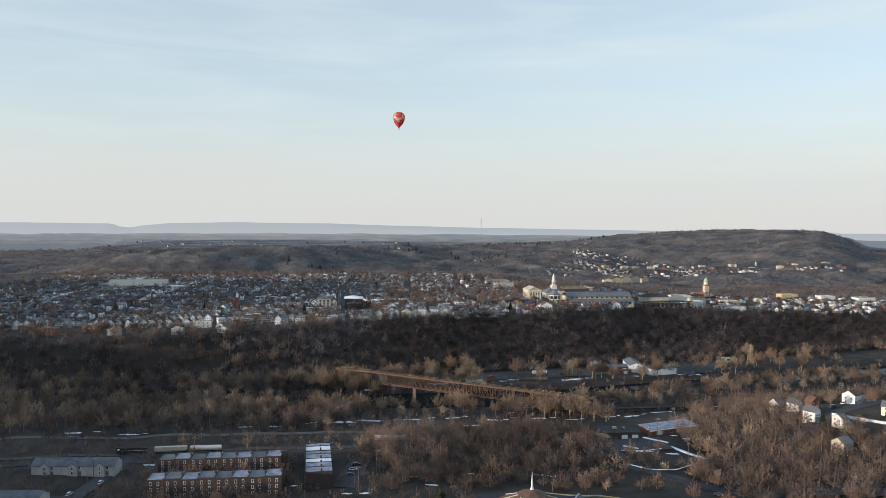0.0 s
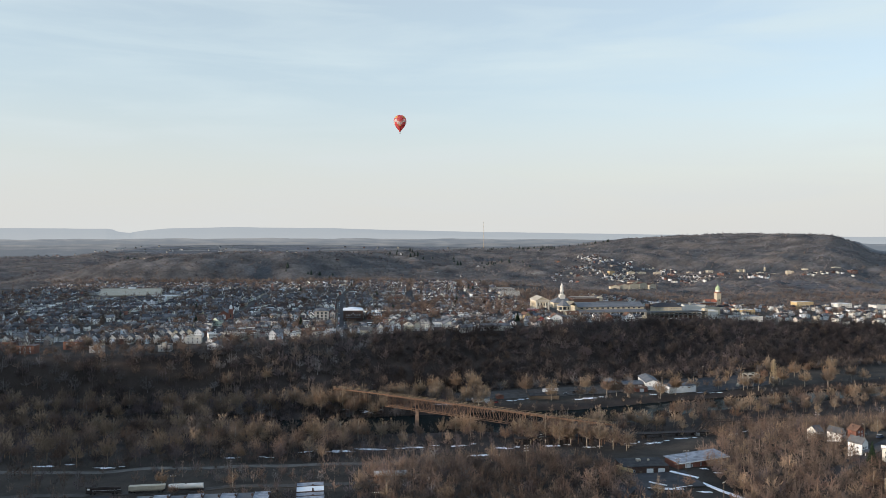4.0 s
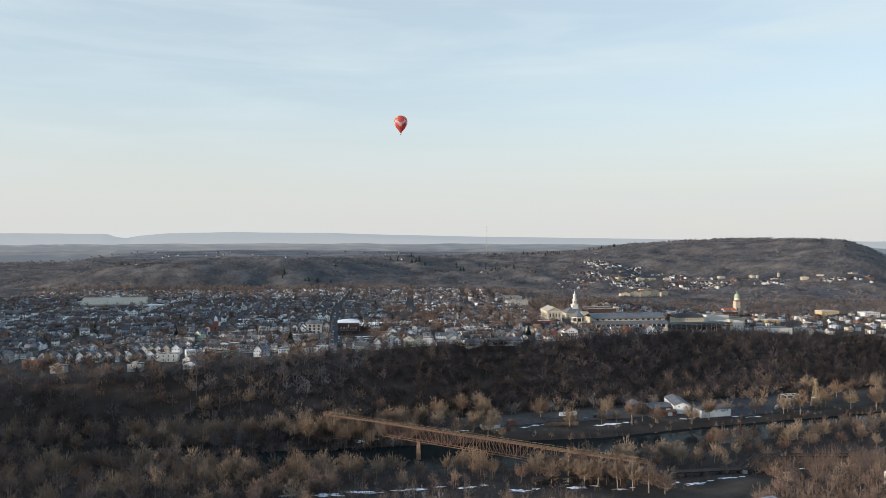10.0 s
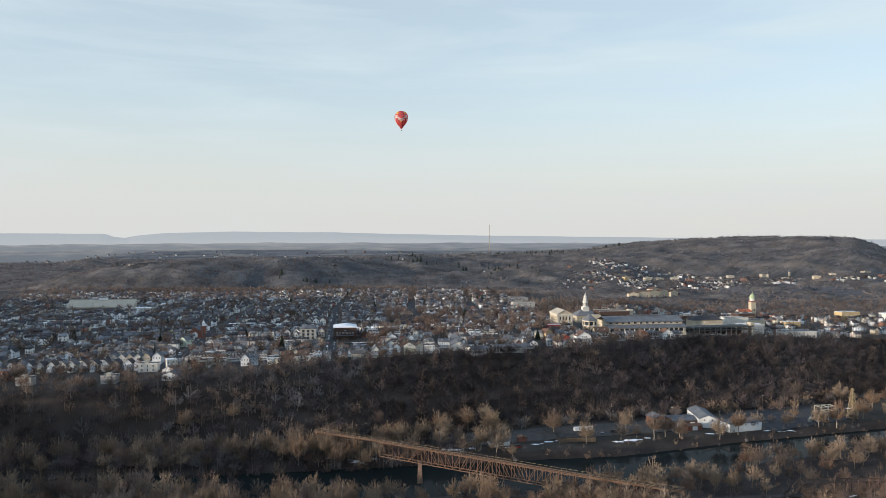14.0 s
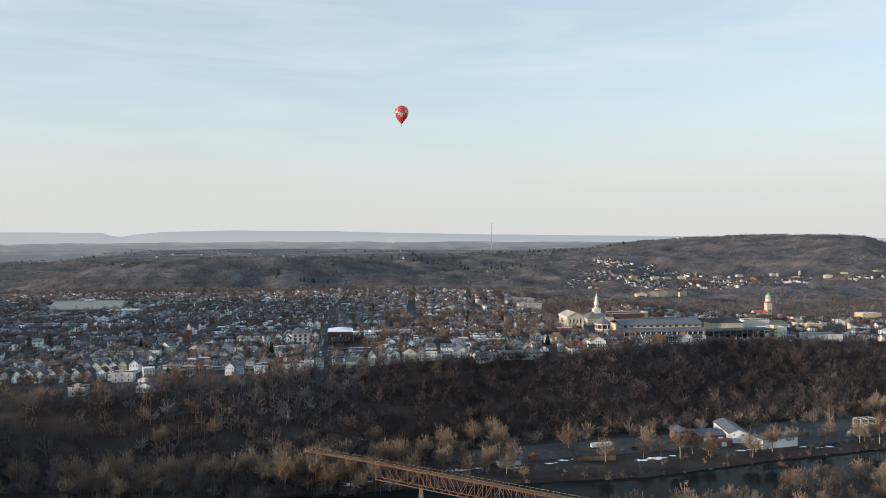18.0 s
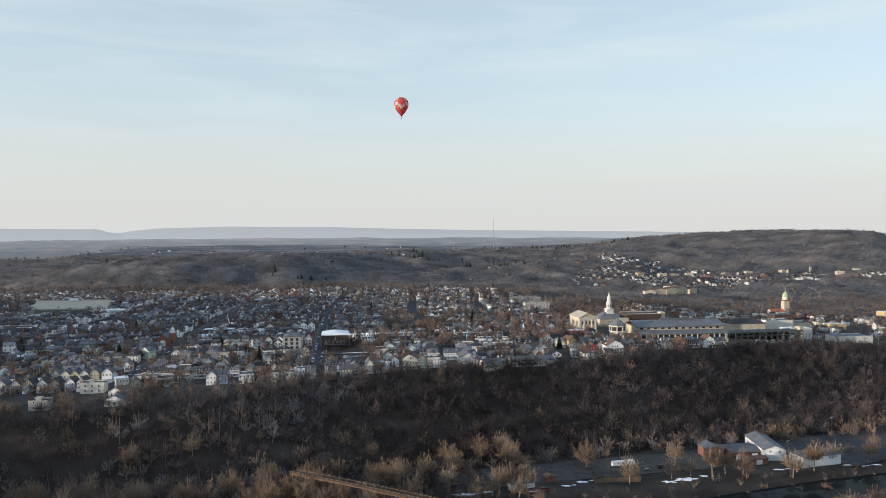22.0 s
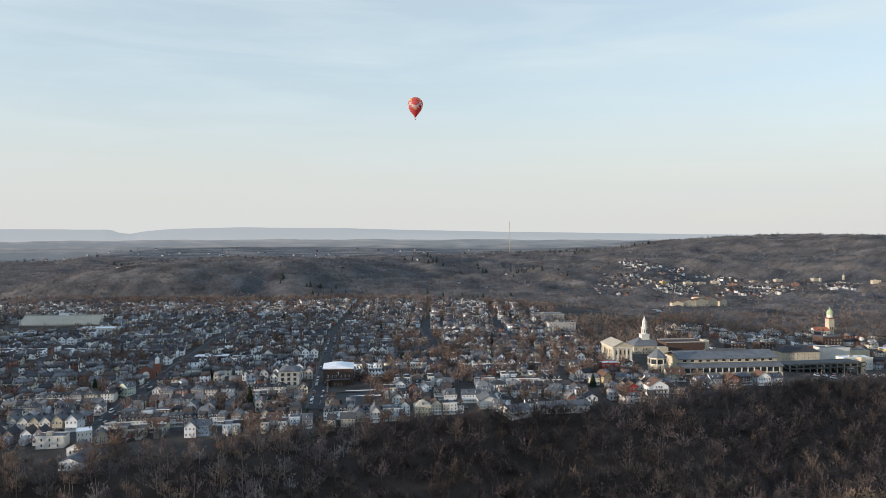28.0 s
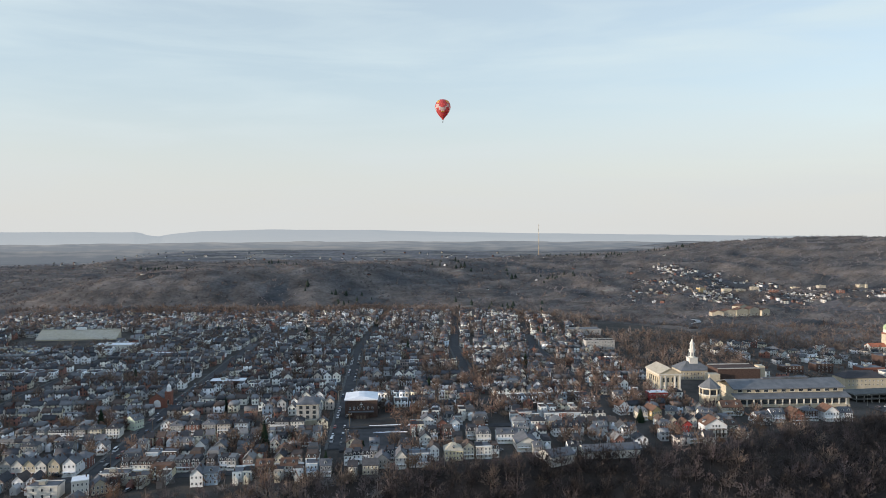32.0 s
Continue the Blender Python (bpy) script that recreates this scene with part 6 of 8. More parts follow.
strip("road", [(372, 1672), (428, 1740), (434, 1768), (402, 1812), (380, 1840)], 9, 0.5, concrete, "pale curving road at the foot of the far hill", "road")

# ---- bridges ----
def railing(f, a, b, h):
    f.beam((a[0], a[1], a[2] + h), (b[0], b[1], b[2] + h), 0.08)
    n = max(2, int((Vector(b) - Vector(a)).length / 3))
    for k in range(n + 1):
        p = Vector(a).lerp(Vector(b), k / n)
        f.beam(p, p + Vector((0, 0, h)), 0.08)


tie_wood = material("tie_wood", (0.055, 0.046, 0.040), (0.11, 0.092, 0.08), 0.8, 0.9)
stained = material("stained_pier", (0.16, 0.10, 0.07), (0.30, 0.21, 0.16), 2.0, 0.9, bump=0.2)
DECK = 17.0
BR = [Vector((-70, 675, DECK)), Vector((-24, 647, DECK)), Vector((1.0, 631, DECK)), Vector((43.0, 604.5, DECK)), Vector((80, 581, DECK)), Vector((138, 546, DECK))]
ob = thing("railway_bridge", "rusty deck-truss railway bridge on tall piers over the river", "bridge")
deck, ties = Form(), Form()
for a, b in zip(BR, BR[1:]):
    side_ = (b - a).cross(Vector((0, 0, 1))).normalized()
    for sg in (-1, 1):
        deck.beam(a + side_ * 1.0 * sg - Vector((0, 0, 0.2)), b + side_ * 1.0 * sg - Vector((0, 0, 0.2)), 0.4, 0.6)
    deck.beam(a + side_ * 1.7 + Vector((0, 0, 0.1)), b + side_ * 1.7 + Vector((0, 0, 0.1)), 0.5, 0.08)
    for k in range(int((b - a).length / 1.0)):
        p = a + (b - a).normalized() * (k + 0.5) * 1.0 + Vector((0, 0, 0.12))
        ties.beam(p - side_ * 1.45, p + side_ * 1.45, 0.30, 0.2)
part("deck", deck, rust, ob, "rusty girders of the open deck")
part("ties", ties, tie_wood, ob, "dark weathered timber ties", kind="stuff")
for sg in (-1, 1):
    f = Form()
    for a, b in zip(BR, BR[1:]):
        s = (b - a).cross(Vector((0, 0, 1))).normalized() * 2.1 * sg
        railing(f, a + s + Vector((0, 0, 0.1)), b + s + Vector((0, 0, 0.1)), 0.9)
    part("railing", f, weathered_steel, ob)
    g = Form()
    for a, b in zip(BR, BR[1:]):
        s = (b - a).cross(Vector((0, 0, 1))).normalized() * 0.75 * sg
        g.beam(a + s + Vector((0, 0, 0.4)), b + s + Vector((0, 0, 0.4)), 0.14)
    part("rail", g, dark_steel, ob)
for (a, b, n) in ((BR[1], BR[2], 4), (BR[2], BR[3], 10), (BR[3], BR[4], 9)):
    depth = 9.0
    span = part("truss_span", Form().beam(a - Vector((0, 0, 0.6)), b - Vector((0, 0, 0.6)), 0.5), rust, ob)
    for sg in (-1, 1):
        s = (b - a).cross(Vector((0, 0, 1))).normalized() * 2.2 * sg
        top = [a.lerp(b, k / n) + s - Vector((0, 0, 0.5)) for k in range(n + 1)]
        bot = [p - Vector((0, 0, depth)) for p in top]
        side = Form().beam(top[0], top[-1], 0.5).beam(bot[0], bot[-1], 0.45)
        part("chord", side, rust, span)
        for k in range(n + 1):
            part("post", Form().beam(top[k], bot[k], 0.42 if k in (0, n) else 0.28), rust, span)
        for k in range(n):
            p, q = (top[k], bot[k + 1]) if k < n / 2 else (bot[k], top[k + 1])
            part("diagonal", Form().beam(p, q, 0.24), rust, span)
    brace = Form()
    s = (b - a).cross(Vector((0, 0, 1))).normalized() * 2.2
    for k in range(n + 1):
        p = a.lerp(b, k / n) - Vector((0, 0, depth + 0.5))
        brace.beam(p - s, p + s, 0.2)
    part("cross_brace", brace, rust, span)
for p, w in ((BR[2], 1.5), (BR[3], 1.5)):
    f = Form().taper(p.x, p.y, -9, DECK - 9.6, w * 1.25, w * 1.9, w * 0.7, w * 1.5)
    part("pier", f, stained, ob, "weathered stained pier")
for k in range(9):
    p = BR[4].lerp(BR[5], k / 8)
    z = put_z(p.x, p.y)
    f = Form()
    s = (BR[5] - BR[4]).cross(Vector((0, 0, 1))).normalized() * 2.0
    for sg in (-1, 1):
        f.beam(p + s * sg - Vector((0, 0, 0.3)), Vector((p.x, p.y, z - 0.5)) + s * sg * 1.6, 0.4)
    f.beam(p - s * 1.3 + Vector((0, 0, -5)), p + s * 1.3 + Vector((0, 0, -5)), 0.25)
    part("trestle_bent", f, rust, ob)
for a, b in ((BR[0], BR[1]), (BR[4], BR[5])):
    for sg in (-1, 1):
        s = (b - a).cross(Vector((0, 0, 1))).normalized() * 1.6 * sg
        part("girder", Form().beam(a + s - Vector((0, 0, 0.9)), b + s - Vector((0, 0, 0.5)), 0.25, 0.5), rust, ob)
# bents under the approach through the wooded bank, and the dark stone abutment on the far bank
part("bank_support", Form().beam((BR[1].x - 1.6, BR[1].y, -2), (BR[1].x - 1.2, BR[1].y, DECK - 9.6), 0.35).beam((BR[1].x + 1.6, BR[1].y, -2), (BR[1].x + 1.2, BR[1].y, DECK - 9.6), 0.35), dark_steel, ob, "dark steel legs on the bank")
for k in range(1, 6):
    p = BR[0].lerp(BR[1], k / 6)
    part("trestle_bent", Form().beam((p.x - 1.5, p.y - 1.5, put_z(p.x, p.y) - 1), (p.x - 0.8, p.y - 0.8, DECK - 0.8), 0.22).beam((p.x + 1.5, p.y + 1.5, put_z(p.x, p.y) - 1), (p.x + 0.8, p.y + 0.8, DECK - 0.8), 0.22), dark_steel, ob)

ob = thing("truss_bridge", "dark steel through-truss railway bridge among riverside trees", "bridge")
a, b, n, h = Vector((205, 571, 5)), Vector((292, 571, 5)), 10, 8.0
part("deck", Form().beam(a, b, 5.5, 0.6), dark_steel, ob)
for sg in (-1, 1):
    s = Vector((0, 2.9 * sg, 0))
    bot = [a.lerp(b, k / n) + s for k in range(n + 1)]
    top = [p + Vector((0, 0, h)) for p in bot]
    part("chord", Form().beam(top[1], top[-2], 0.6).beam(bot[0], bot[-1], 0.5).beam(bot[0], top[1], 0.55).beam(top[-2], bot[-1], 0.55), dark_steel, ob)
    for k in range(1, n):
        part("post", Form().beam(bot[k], top[k], 0.35), dark_steel, ob)
        if k < n - 1:
            part("diagonal", Form().beam(top[k], bot[k + 1], 0.22) if k < n / 2 else Form().beam(bot[k], top[k + 1], 0.22), dark_steel, ob)
for k in range(1, n):
    p = a.lerp(b, k / n) + Vector((0, 0, h))
    part("cross_brace", Form().beam(p + Vector((0, -2.9, 0)), p + Vector((0, 2.9, 0)), 0.25), dark_steel, ob)
for x in (205, 248, 292):
    part("pier", Form().taper(x, 571, -6, 4.6, 1.8, 3.6, 1.3, 3.2), concrete, ob)
f = Form()
for k in range(12):
    x = 70 + k * 12
    f.beam((x, 558 + 0.1 * (x - 70), 4.4), (x + 12, 558 + 0.1 * (x - 58), 4.4), 5, 0.8)
    f.box(x - 0.5, 556.5 + 0.1 * (x - 70), -4, x + 0.5, 559.5 + 0.1 * (x - 70), 4.2)
part("approach_trestle", f, dark_steel, ob)

# ---- the terrace by the river ----
strip("road", [(-420, 664), (-248, 676), (-95, 700), (19, 737), (128, 768), (316, 812), (480, 868)], 4.5, 0.3, dirt, "pale track along the foot of the bluff", "road")
strip("road", [(-430, 640), (-220, 655), (-110, 664)], 2.6, 0.25, dirt, "narrow towpath along the wooded bank", "path")
strip("yard", [(40, 712), (110, 728), (180, 742), (240, 762), (330, 790)], 34, 0.18, dirt, "bare gravel yard between sheds", "yard")
strip("yard", [(262, 748), (352, 788)], 52, 0.24, asphalt, "empty asphalt yard with snow at the edge", "yard")


def shed(x, y, w, d, h, rise, turn, wall, roof, label, along="x", doors=0, name="warehouse", wins=0):
    b = thing(name, label, "warehouse", at(x, y, turn), "riverside sheds")
    if rise:
        part("wall", Form().gable_wall(-w / 2, -d / 2, w / 2, d / 2, -2, h, rise, along), wall, b)
        part("roof", Form().gable_roof(-w / 2, -d / 2, w / 2, d / 2, h, rise, along, 0.5, 0.3), roof, b)
    else:
        part("wall", Form().box(-w / 2, -d / 2, -2, w / 2, d / 2, h), wall, b)
        part("roof", Form().hexa([(-w / 2 - .3, -d / 2 - .3, h), (w / 2 + .3, -d / 2 - .3, h), (w / 2 + .3, d / 2 + .3, h + .5), (-w / 2 - .3, d / 2 + .3, h + .5), (-w / 2 - .3, -d / 2 - .3, h + .3), (w / 2 + .3, -d / 2 - .3, h + .3), (w / 2 + .3, d / 2 + .3, h + .8), (-w / 2 - .3, d / 2 + .3, h + .8)]), roof, b)
    for k in range(doors):
        place("roller_door", ROLL_DOOR, b, -w / 2 + w * (k + 0.5) / doors, -d / 2 - 0.05, 0)
    if wins:
        window_rows(b, WIN_SMALL, -w / 2 + 1, w / 2 - 1, wins, (h - 1.6,), -d / 2 - 0.05)
    return b


old_brick = material("old_brick", (0.13, 0.065, 0.050), (0.21, 0.11, 0.085), 1.5, 0.9, bump=0.2)
shed(251, 733, 29, 12, 6.2, 0, 14, metal_wall, roof_slate, "white metal warehouse with a dark low roof", wins=5)
shed(229, 755, 14, 34, 7.0, 2.6, -5, metal_wall, roof_grey, "long white warehouse with a grey gabled roof", "y", wins=2)
shed(190, 749, 11, 13, 6.4, 2.2, 8, old_brick, roof_slate, "old red brick mill under a slate roof", "y", wins=3)
shed(210, 751, 22, 18, 4.6, 1.4, 8, brick_brown, roof_slate, "low brick works with patched dark roofs", "x", 2)
shed(214, 735, 12, 7, 3.4, 1.0, 8, brick_red, roof_brown, "small brick lean-to beside the works", "x", 1)
shed(116, 706, 27, 9, 3.6, 1.6, 3, timber, tar_roof, "long open timber shed with a dark roof", "x", 0)
shed(58, 698, 15, 7, 3.2, 1.2, 14, metal_wall, roof_grey, "low shed with a grey metal roof", "x", 0)
shed(76, 706, 6, 5, 3.0, 1.0, 14, brick_red, roof_brown, "tiny red outbuilding beside a bare tree", "y")


def trailer(x, y, turn, l, label):
    b = thing("trailer", label, "trailer", at(x, y, turn, 0.2))
    part("body", Form().box(-l / 2, -1.3, 1.0, l / 2, 1.3, 3.7), metal_wall, b)
    part("chassis", Form().box(-l / 2 + 0.3, -1.1, 0.7, l / 2 - 0.3, 1.1, 1.0), dark_steel, b)
    for k in (-l / 2 + 1.5, -l / 2 + 2.8, l / 2 - 2):
        for sg in (-1, 1):
            place("wheel", WHEEL, b, k, sg * 1.15, 0.5)
    for k in range(3):
        place("window", WIN_SMALL, b, -l / 4 + k * l / 4, -1.32, 2.1)
    return b


WHEEL = Form()
for sg in (0,):
    i = len(WHEEL.v)
    n = 10
    for y in (-0.14, 0.14):
        WHEEL.v += [(0.38 * math.cos(6.2832 * k / n), y, 0.38 * math.sin(6.2832 * k / n)) for k in range(n)]
    for k in range(n):
        WHEEL.f.append((k, (k + 1) % n, n + (k + 1) % n, n + k))
        WHEEL.m.append(0)
    WHEEL.f += [tuple(range(n)), tuple(range(2 * n - 1, n - 1, -1))]
    WHEEL.m += [0, 0]
WHEEL = WHEEL.mesh("wheel", rubber)
trailer(127, 731, 12, 15, "long white semi-trailer parked in the yard")

# substation frame and pylon
ob = thing("substation_frame", "pale steel switchyard gantry with beams and posts", "substation", at(334, 762, 14))
for x in (-7, 0, 7):
    for y in (-3.5, 3.5):
        part("post", Form().box(x - 0.3, y - 0.3, -1, x + 0.3, y + 0.3, 11), galvanised, ob)
for z in (6.5, 10.7):
    for y in (-3.5, 3.5):
        part("beam", Form().box(-7, y - 0.25, z, 7, y + 0.25, z + 0.6), galvanised, ob)
    for x in (-7, 0, 7):
        part("cross_beam", Form().box(x - 0.25, -3.5, z, x + 0.25, 3.5, z + 0.6), galvanised, ob)
for k in range(5):
    b = thing("transformer", "green and grey electric transformer box on gravel", "transformer", at(316 + k * 3.6, 752 + (k % 2) * 5, 14), "switchyard boxes")
    part("tank", Form().box(-1.2, -1, 0, 1.2, 1, 2.4), copper_green if k == 3 else galvanised, b)
    part("lid", Form().box(-1.3, -1.1, 2.4, 1.3, 1.1, 2.6), galvanised, b)
    for x in (-0.6, 0.6):
        part("bushing", Form().drum(x, 0, 2.6, 4.0, 0.16, 0.08, 6), white_trim, b)
ob = thing("pylon", "tall tapering lattice pylon catching the low sun", "pylon", at(357, 762, 20))
H = 25.0
for sx_ in (-1, 1):
    for sy in (-1, 1):
        part("leg", Form().beam((sx_ * 3.2, sy * 3.2, -1), (sx_ * 0.5, sy * 0.5, H), 0.3), weathered_steel, ob)
for k in range(9):
    z0, z1 = k * H / 9, (k + 1) * H / 9
    r0, r1 = 3.2 - 2.7 * z0 / H, 3.2 - 2.7 * z1 / H
    for q in range(4):
        c = [(-1, -1), (1, -1), (1, 1), (-1, 1)]
        (ax, ay), (bx, by) = c[q], c[(q + 1) % 4]
        part("brace", Form().beam((ax * r0, ay * r0, z0), (bx * r1, by * r1, z1), 0.16).beam((bx * r0, by * r0, z0), (ax * r1, ay * r1, z1), 0.16).beam((ax * r1, ay * r1, z1), (bx * r1, by * r1, z1), 0.14), weathered_steel, ob)
for z, l in ((17.5, 4.5), (20.5, 3.8), (23.5, 3.0)):
    part("cross_arm", Form().beam((-l, 0, z), (l, 0, z), 0.25).beam((-l, 0, z), (0, 0, z + 1.3), 0.15).beam((l, 0, z), (0, 0, z + 1.3), 0.15), weathered_steel, ob)

# old snow
def snow_patch(x, y, a, b, seed):
    r = random.Random(seed)
    f, n = Form(), 26
    lobe = [r.uniform(0, 6.28) for _ in range(3)]
    rim = []
    for k in range(n):
        t = 6.2832 * k / n
        s = 0.62 + 0.30 * math.sin(2 * t + lobe[0]) * math.sin(3 * t + lobe[1]) + 0.22 * math.sin(5 * t + lobe[2]) + r.uniform(-0.16, 0.16)
        px_, py_ = x + a * s * math.cos(t), y + b * s * math.sin(t)
        rim.append((px_, py_, put_z(px_, py_) + 0.05))
    top_ = [(x + (p[0] - x) * 0.8, y + (p[1] - y) * 0.8, put_z(x + (p[0] - x) * 0.8, y + (p[1] - y) * 0.8) + 0.22) for p in rim]
    for k in range(n):
        j = (k + 1) % n
        f.face([rim[k], rim[j], top_[j], top_[k]])
    f.face(top_)
    return tagged(new("snow_patch", f.mesh("snow_patch", snow)), "leftover patch of old white snow on the ground", "snow", group="old snow")


for i, (x, y, a, b) in enumerate(((158, 706, 11, 6), (146, 702, 6, 3), (24, 686, 12, 4), (95, 704, 6, 3), (84, 697, 5, 2), (222, 722, 6, 2.5), (275, 728, 12, 2), (300, 772, 5, 2), (-52, 540, 14, 6), (-30, 546, 18, 4), (0, 552, 12, 4), (-75, 545, 8, 3), (-226, 500, 12, 4), (-190, 498, 8, 3),
                                  (167, 550, 9, 4), (150, 552, 7, 4), (190, 556, 8, 3), (230, 562, 8, 4), (95, 548, 10, 5), (60, 545, 9, 5), (120, 545, 7, 3), (40, 520, 12, 5), (380, 800, 8, 3), (-40, 664, 9, 3), (-60, 668, 7, 2), (30, 550, 9, 3), (-120, 520, 5, 2), (-100, 527, 5, 2))):
    snow_patch(x, y, a * 0.9, b * 0.75, 60 + i)
    snow_patch(x + a * 1.1, y + b * 0.8, a * 0.35, b * 0.35, 400 + i)
for i in range(16):
    u = rng.uniform(3, 44)
    x, y = uv(44 - rng.uniform(0, 1.5), -45 + i * 2.4) if i < 10 else uv(6 + (i - 10) * 6.5, -4.5 + rng.uniform(-0.5, 0.5))
    snow_patch(x, y, 3.0, 1.3, 100 + i)

# ---- the near side of the river ----
strip("road", [(-300, 470), (-241, 478.6), (-162, 489.6), (-79, 502), (20, 512)], 5, 0.3, gravel, "pale gravel track along the flood plain", "road")
strip("rail_bed", [(-300, 427), (-210, 434.5), (-126, 444.5), (-60, 450), (10, 455)], 5, 0.3, dirt, "brown ballast of the railway behind the brick rows", "railway")
strip("road", [(-168, 300), (-168, 385), (-166, 440)], 9, 0.25, asphalt, "grey asphalt side street between brick rows", "road")
strip("road", [(-300, 352), (-168, 366)], 7, 0.22, asphalt, "grey asphalt lane behind the town houses", "road")
strip("road", [(-300, 418), (-168, 425), (-90, 427)], 6, 0.28, asphalt, "asphalt street along the railway", "road")
strip("road", [(104, 420), (118, 440), (128, 408), (160, 372), (240, 352), (330, 345)], 9, 0.3, asphalt, "curving asphalt road past the workshops", "road")
strip("road", [(0, 345), (28, 362), (60, 368), (92, 362), (120, 345)], 6, 0.3, asphalt, "curving church driveway with a pale kerb", "road")
strip("kerb", [(60, 371.5), (94, 366), (122, 349)], 0.8, 0.5, ochre, "pale yellow painted kerb along the drive", "kerb")
strip("yard", [(118, 448), (158, 452)], 26, 0.35, asphalt, "asphalt forecourt before the workshops", "yard")
strip("yard", [(-36, 380), (-30, 425)], 12, 0.3, asphalt, "small car park beside a brick row", "yard")
strip("road", [(215, 432), (262, 446), (320, 470)], 8, 0.3, asphalt, "asphalt lane between hillside houses", "road")


def brick_row(x, y, n, w, d, h, turn, label, roof_mats):
    """A terrace of brick dwellings with stepped flat roofs; every dwelling is a part of the row."""
    b = thing("brick_row", label, "row houses", at(x, y, turn), "brick rows")
    for k in range(n):
        x0 = (k - n / 2) * w
        hh = h + (0.35 if k % 2 else 0) - 0.25 * (k % 3 == 2)
        u = part("dwelling", Form().box(x0, -d / 2, -3, x0 + w, d / 2, hh), brick_dark, b)
        part("roof", Form().box(x0 + 0.25, -d / 2 + 0.25, hh, x0 + w - 0.25, d / 2 - 0.1, hh + 0.18), roof_mats[k % len(roof_mats)], u, "flat roof with leftover frost")
        part("parapet", Form().box(x0, -d / 2 - 0.1, hh, x0 + w, -d / 2 + 0.25, hh + 0.6).box(x0, -d / 2 - 0.1, hh, x0 + 0.25, d / 2, hh + 0.5), brick_dark, u)
        for s in range(3):
            for q in (0.28, 0.72):
                place("window", WIN, u, x0 + w * q, -d / 2 - 0.02, 0.8 + s * (h / 3))
        part("chimney", Form().box(x0 + w - 0.9, 1, hh, x0 + w - 0.1, 1.8, hh + 1.3), brick_dark, u)
    return b


brick_dark = material("brick_dark", (0.042, 0.032, 0.030), (0.078, 0.056, 0.050), 1.0, 0.85, bump=0.2)
frost = material("frosted_roof", (0.13, 0.14, 0.16), (0.34, 0.36, 0.40), 3.0, 0.7)
MIX = [frost, roof_grey, frost, roof_grey, roof_slate]
brick_row(-99, 372, 8, 8.2, 12, 9, 4, "three-storey dark brick row with flat frosted roofs", MIX)
brick_row(-106, 410, 8, 8.2, 12, 8, 4, "brick row with flat roofs along the lane", [roof_grey, frost, roof_slate, frost])
brick_row(-52, 404, 7, 7.2, 14, 9, -82, "brick row end-on with stepped pale flat roofs", [frost, roof_white, frost])
def freight_car(x, y, turn, length, tank, mat, label):
    b = thing("freight_car", label, "train", at(x, y, turn, 0.4), "freight cars")
    part("frame", Form().box(-length / 2, -1.3, 0.9, length / 2, 1.3, 1.25), dark_steel, b)
    if tank:
        ring = Form().drum(0, 0, -length / 2 + 0.5, length / 2 - 0.5, 1.5, 1.5, 14)
        part("tank", ring, mat, b).matrix_basis = pose(0, 0, 2.7, 0, 90, 0)
        part("hatch", Form().drum(0, 0, 4.1, 4.7, 0.5, 0.5, 8), dark_steel, b)
    else:
        part("hopper", Form().taper(0, 0, 1.25, 2.0, length / 2 - 1.6, 1.0, length / 2 - 0.3, 1.45).box(-length / 2 + 0.3, -1.45, 2.0, length / 2 - 0.3, 1.45, 4.1), mat, b)
        for k in range(9):
            part("rib", Form().box(-length / 2 + 0.8 + k * (length - 1.6) / 8 - 0.08, -1.56, 2.0, -length / 2 + 0.8 + k * (length - 1.6) / 8 + 0.08, -1.45, 4.1), mat, b)
    for x_ in (-length / 2 + 1.5, -length / 2 + 3.2, length / 2 - 3.2, length / 2 - 1.5):
        for sg in (-1, 1):
            part("wheel", Form().drum(0, 0, -0.1, 0.1, 0.45, 0.45, 10), rubber, b).matrix_basis = pose(x_, 0.75 * sg, 0.5, 90, 0, 0)
    return b


freight_car(-144.5, 442.2, 6, 19, False, roof_tan, "long tan hopper car standing on the rail bed")
freight_car(-124.5, 444.6, 5.5, 19, True, stone_white, "pale tank car standing on the rail bed")
freight_car(-14, 452.6, 4, 20, True, concrete, "long pale grey tank car beside the woods")


def town_house_row(x, y, turn, n, label):
    b = thing("town_house_row", label, "row houses", at(x, y, turn), "town house rows")
    w, d = 44, 11
    part("wall", Form().gable_wall(-w / 2, -d / 2, w / 2, d / 2, -3, 5.2, 2.8, "x"), concrete, b)
    part("roof", Form().gable_roof(-w / 2, -d / 2, w / 2, d / 2, 5.2, 2.8, "x"), roof_slate, b)
    for k in range(n):
        xx = -w / 2 + w * (k + 0.5) / n
        g = part("gable", Form().gable_wall(xx - 2.6, -d / 2 - 1.2, xx + 2.6, 0, -3, 5.0, 2.2), concrete, b)
        part("gable_roof", Form().gable_roof(xx - 2.6, -d / 2 - 1.2, xx + 2.6, 0, 5.0, 2.2, over=0.3), roof_slate, g)
        place("window", WIN, g, xx, -d / 2 - 1.22, 3.2)
        place("window", WIN, g, xx, -d / 2 - 1.22, 0.9)
        place("door", DOOR, b, xx + 3.6, -d / 2 - 0.02, 0)
        place("window", WIN, b, xx + 3.6, -d / 2 - 0.02, 3.2)
    return b


town_house_row(-184, 408, 0, 3, "pale vinyl-sided town house row with small gables")
town_house_row(-198, 356, -3, 3, "town house row with a dark roof by the lane")

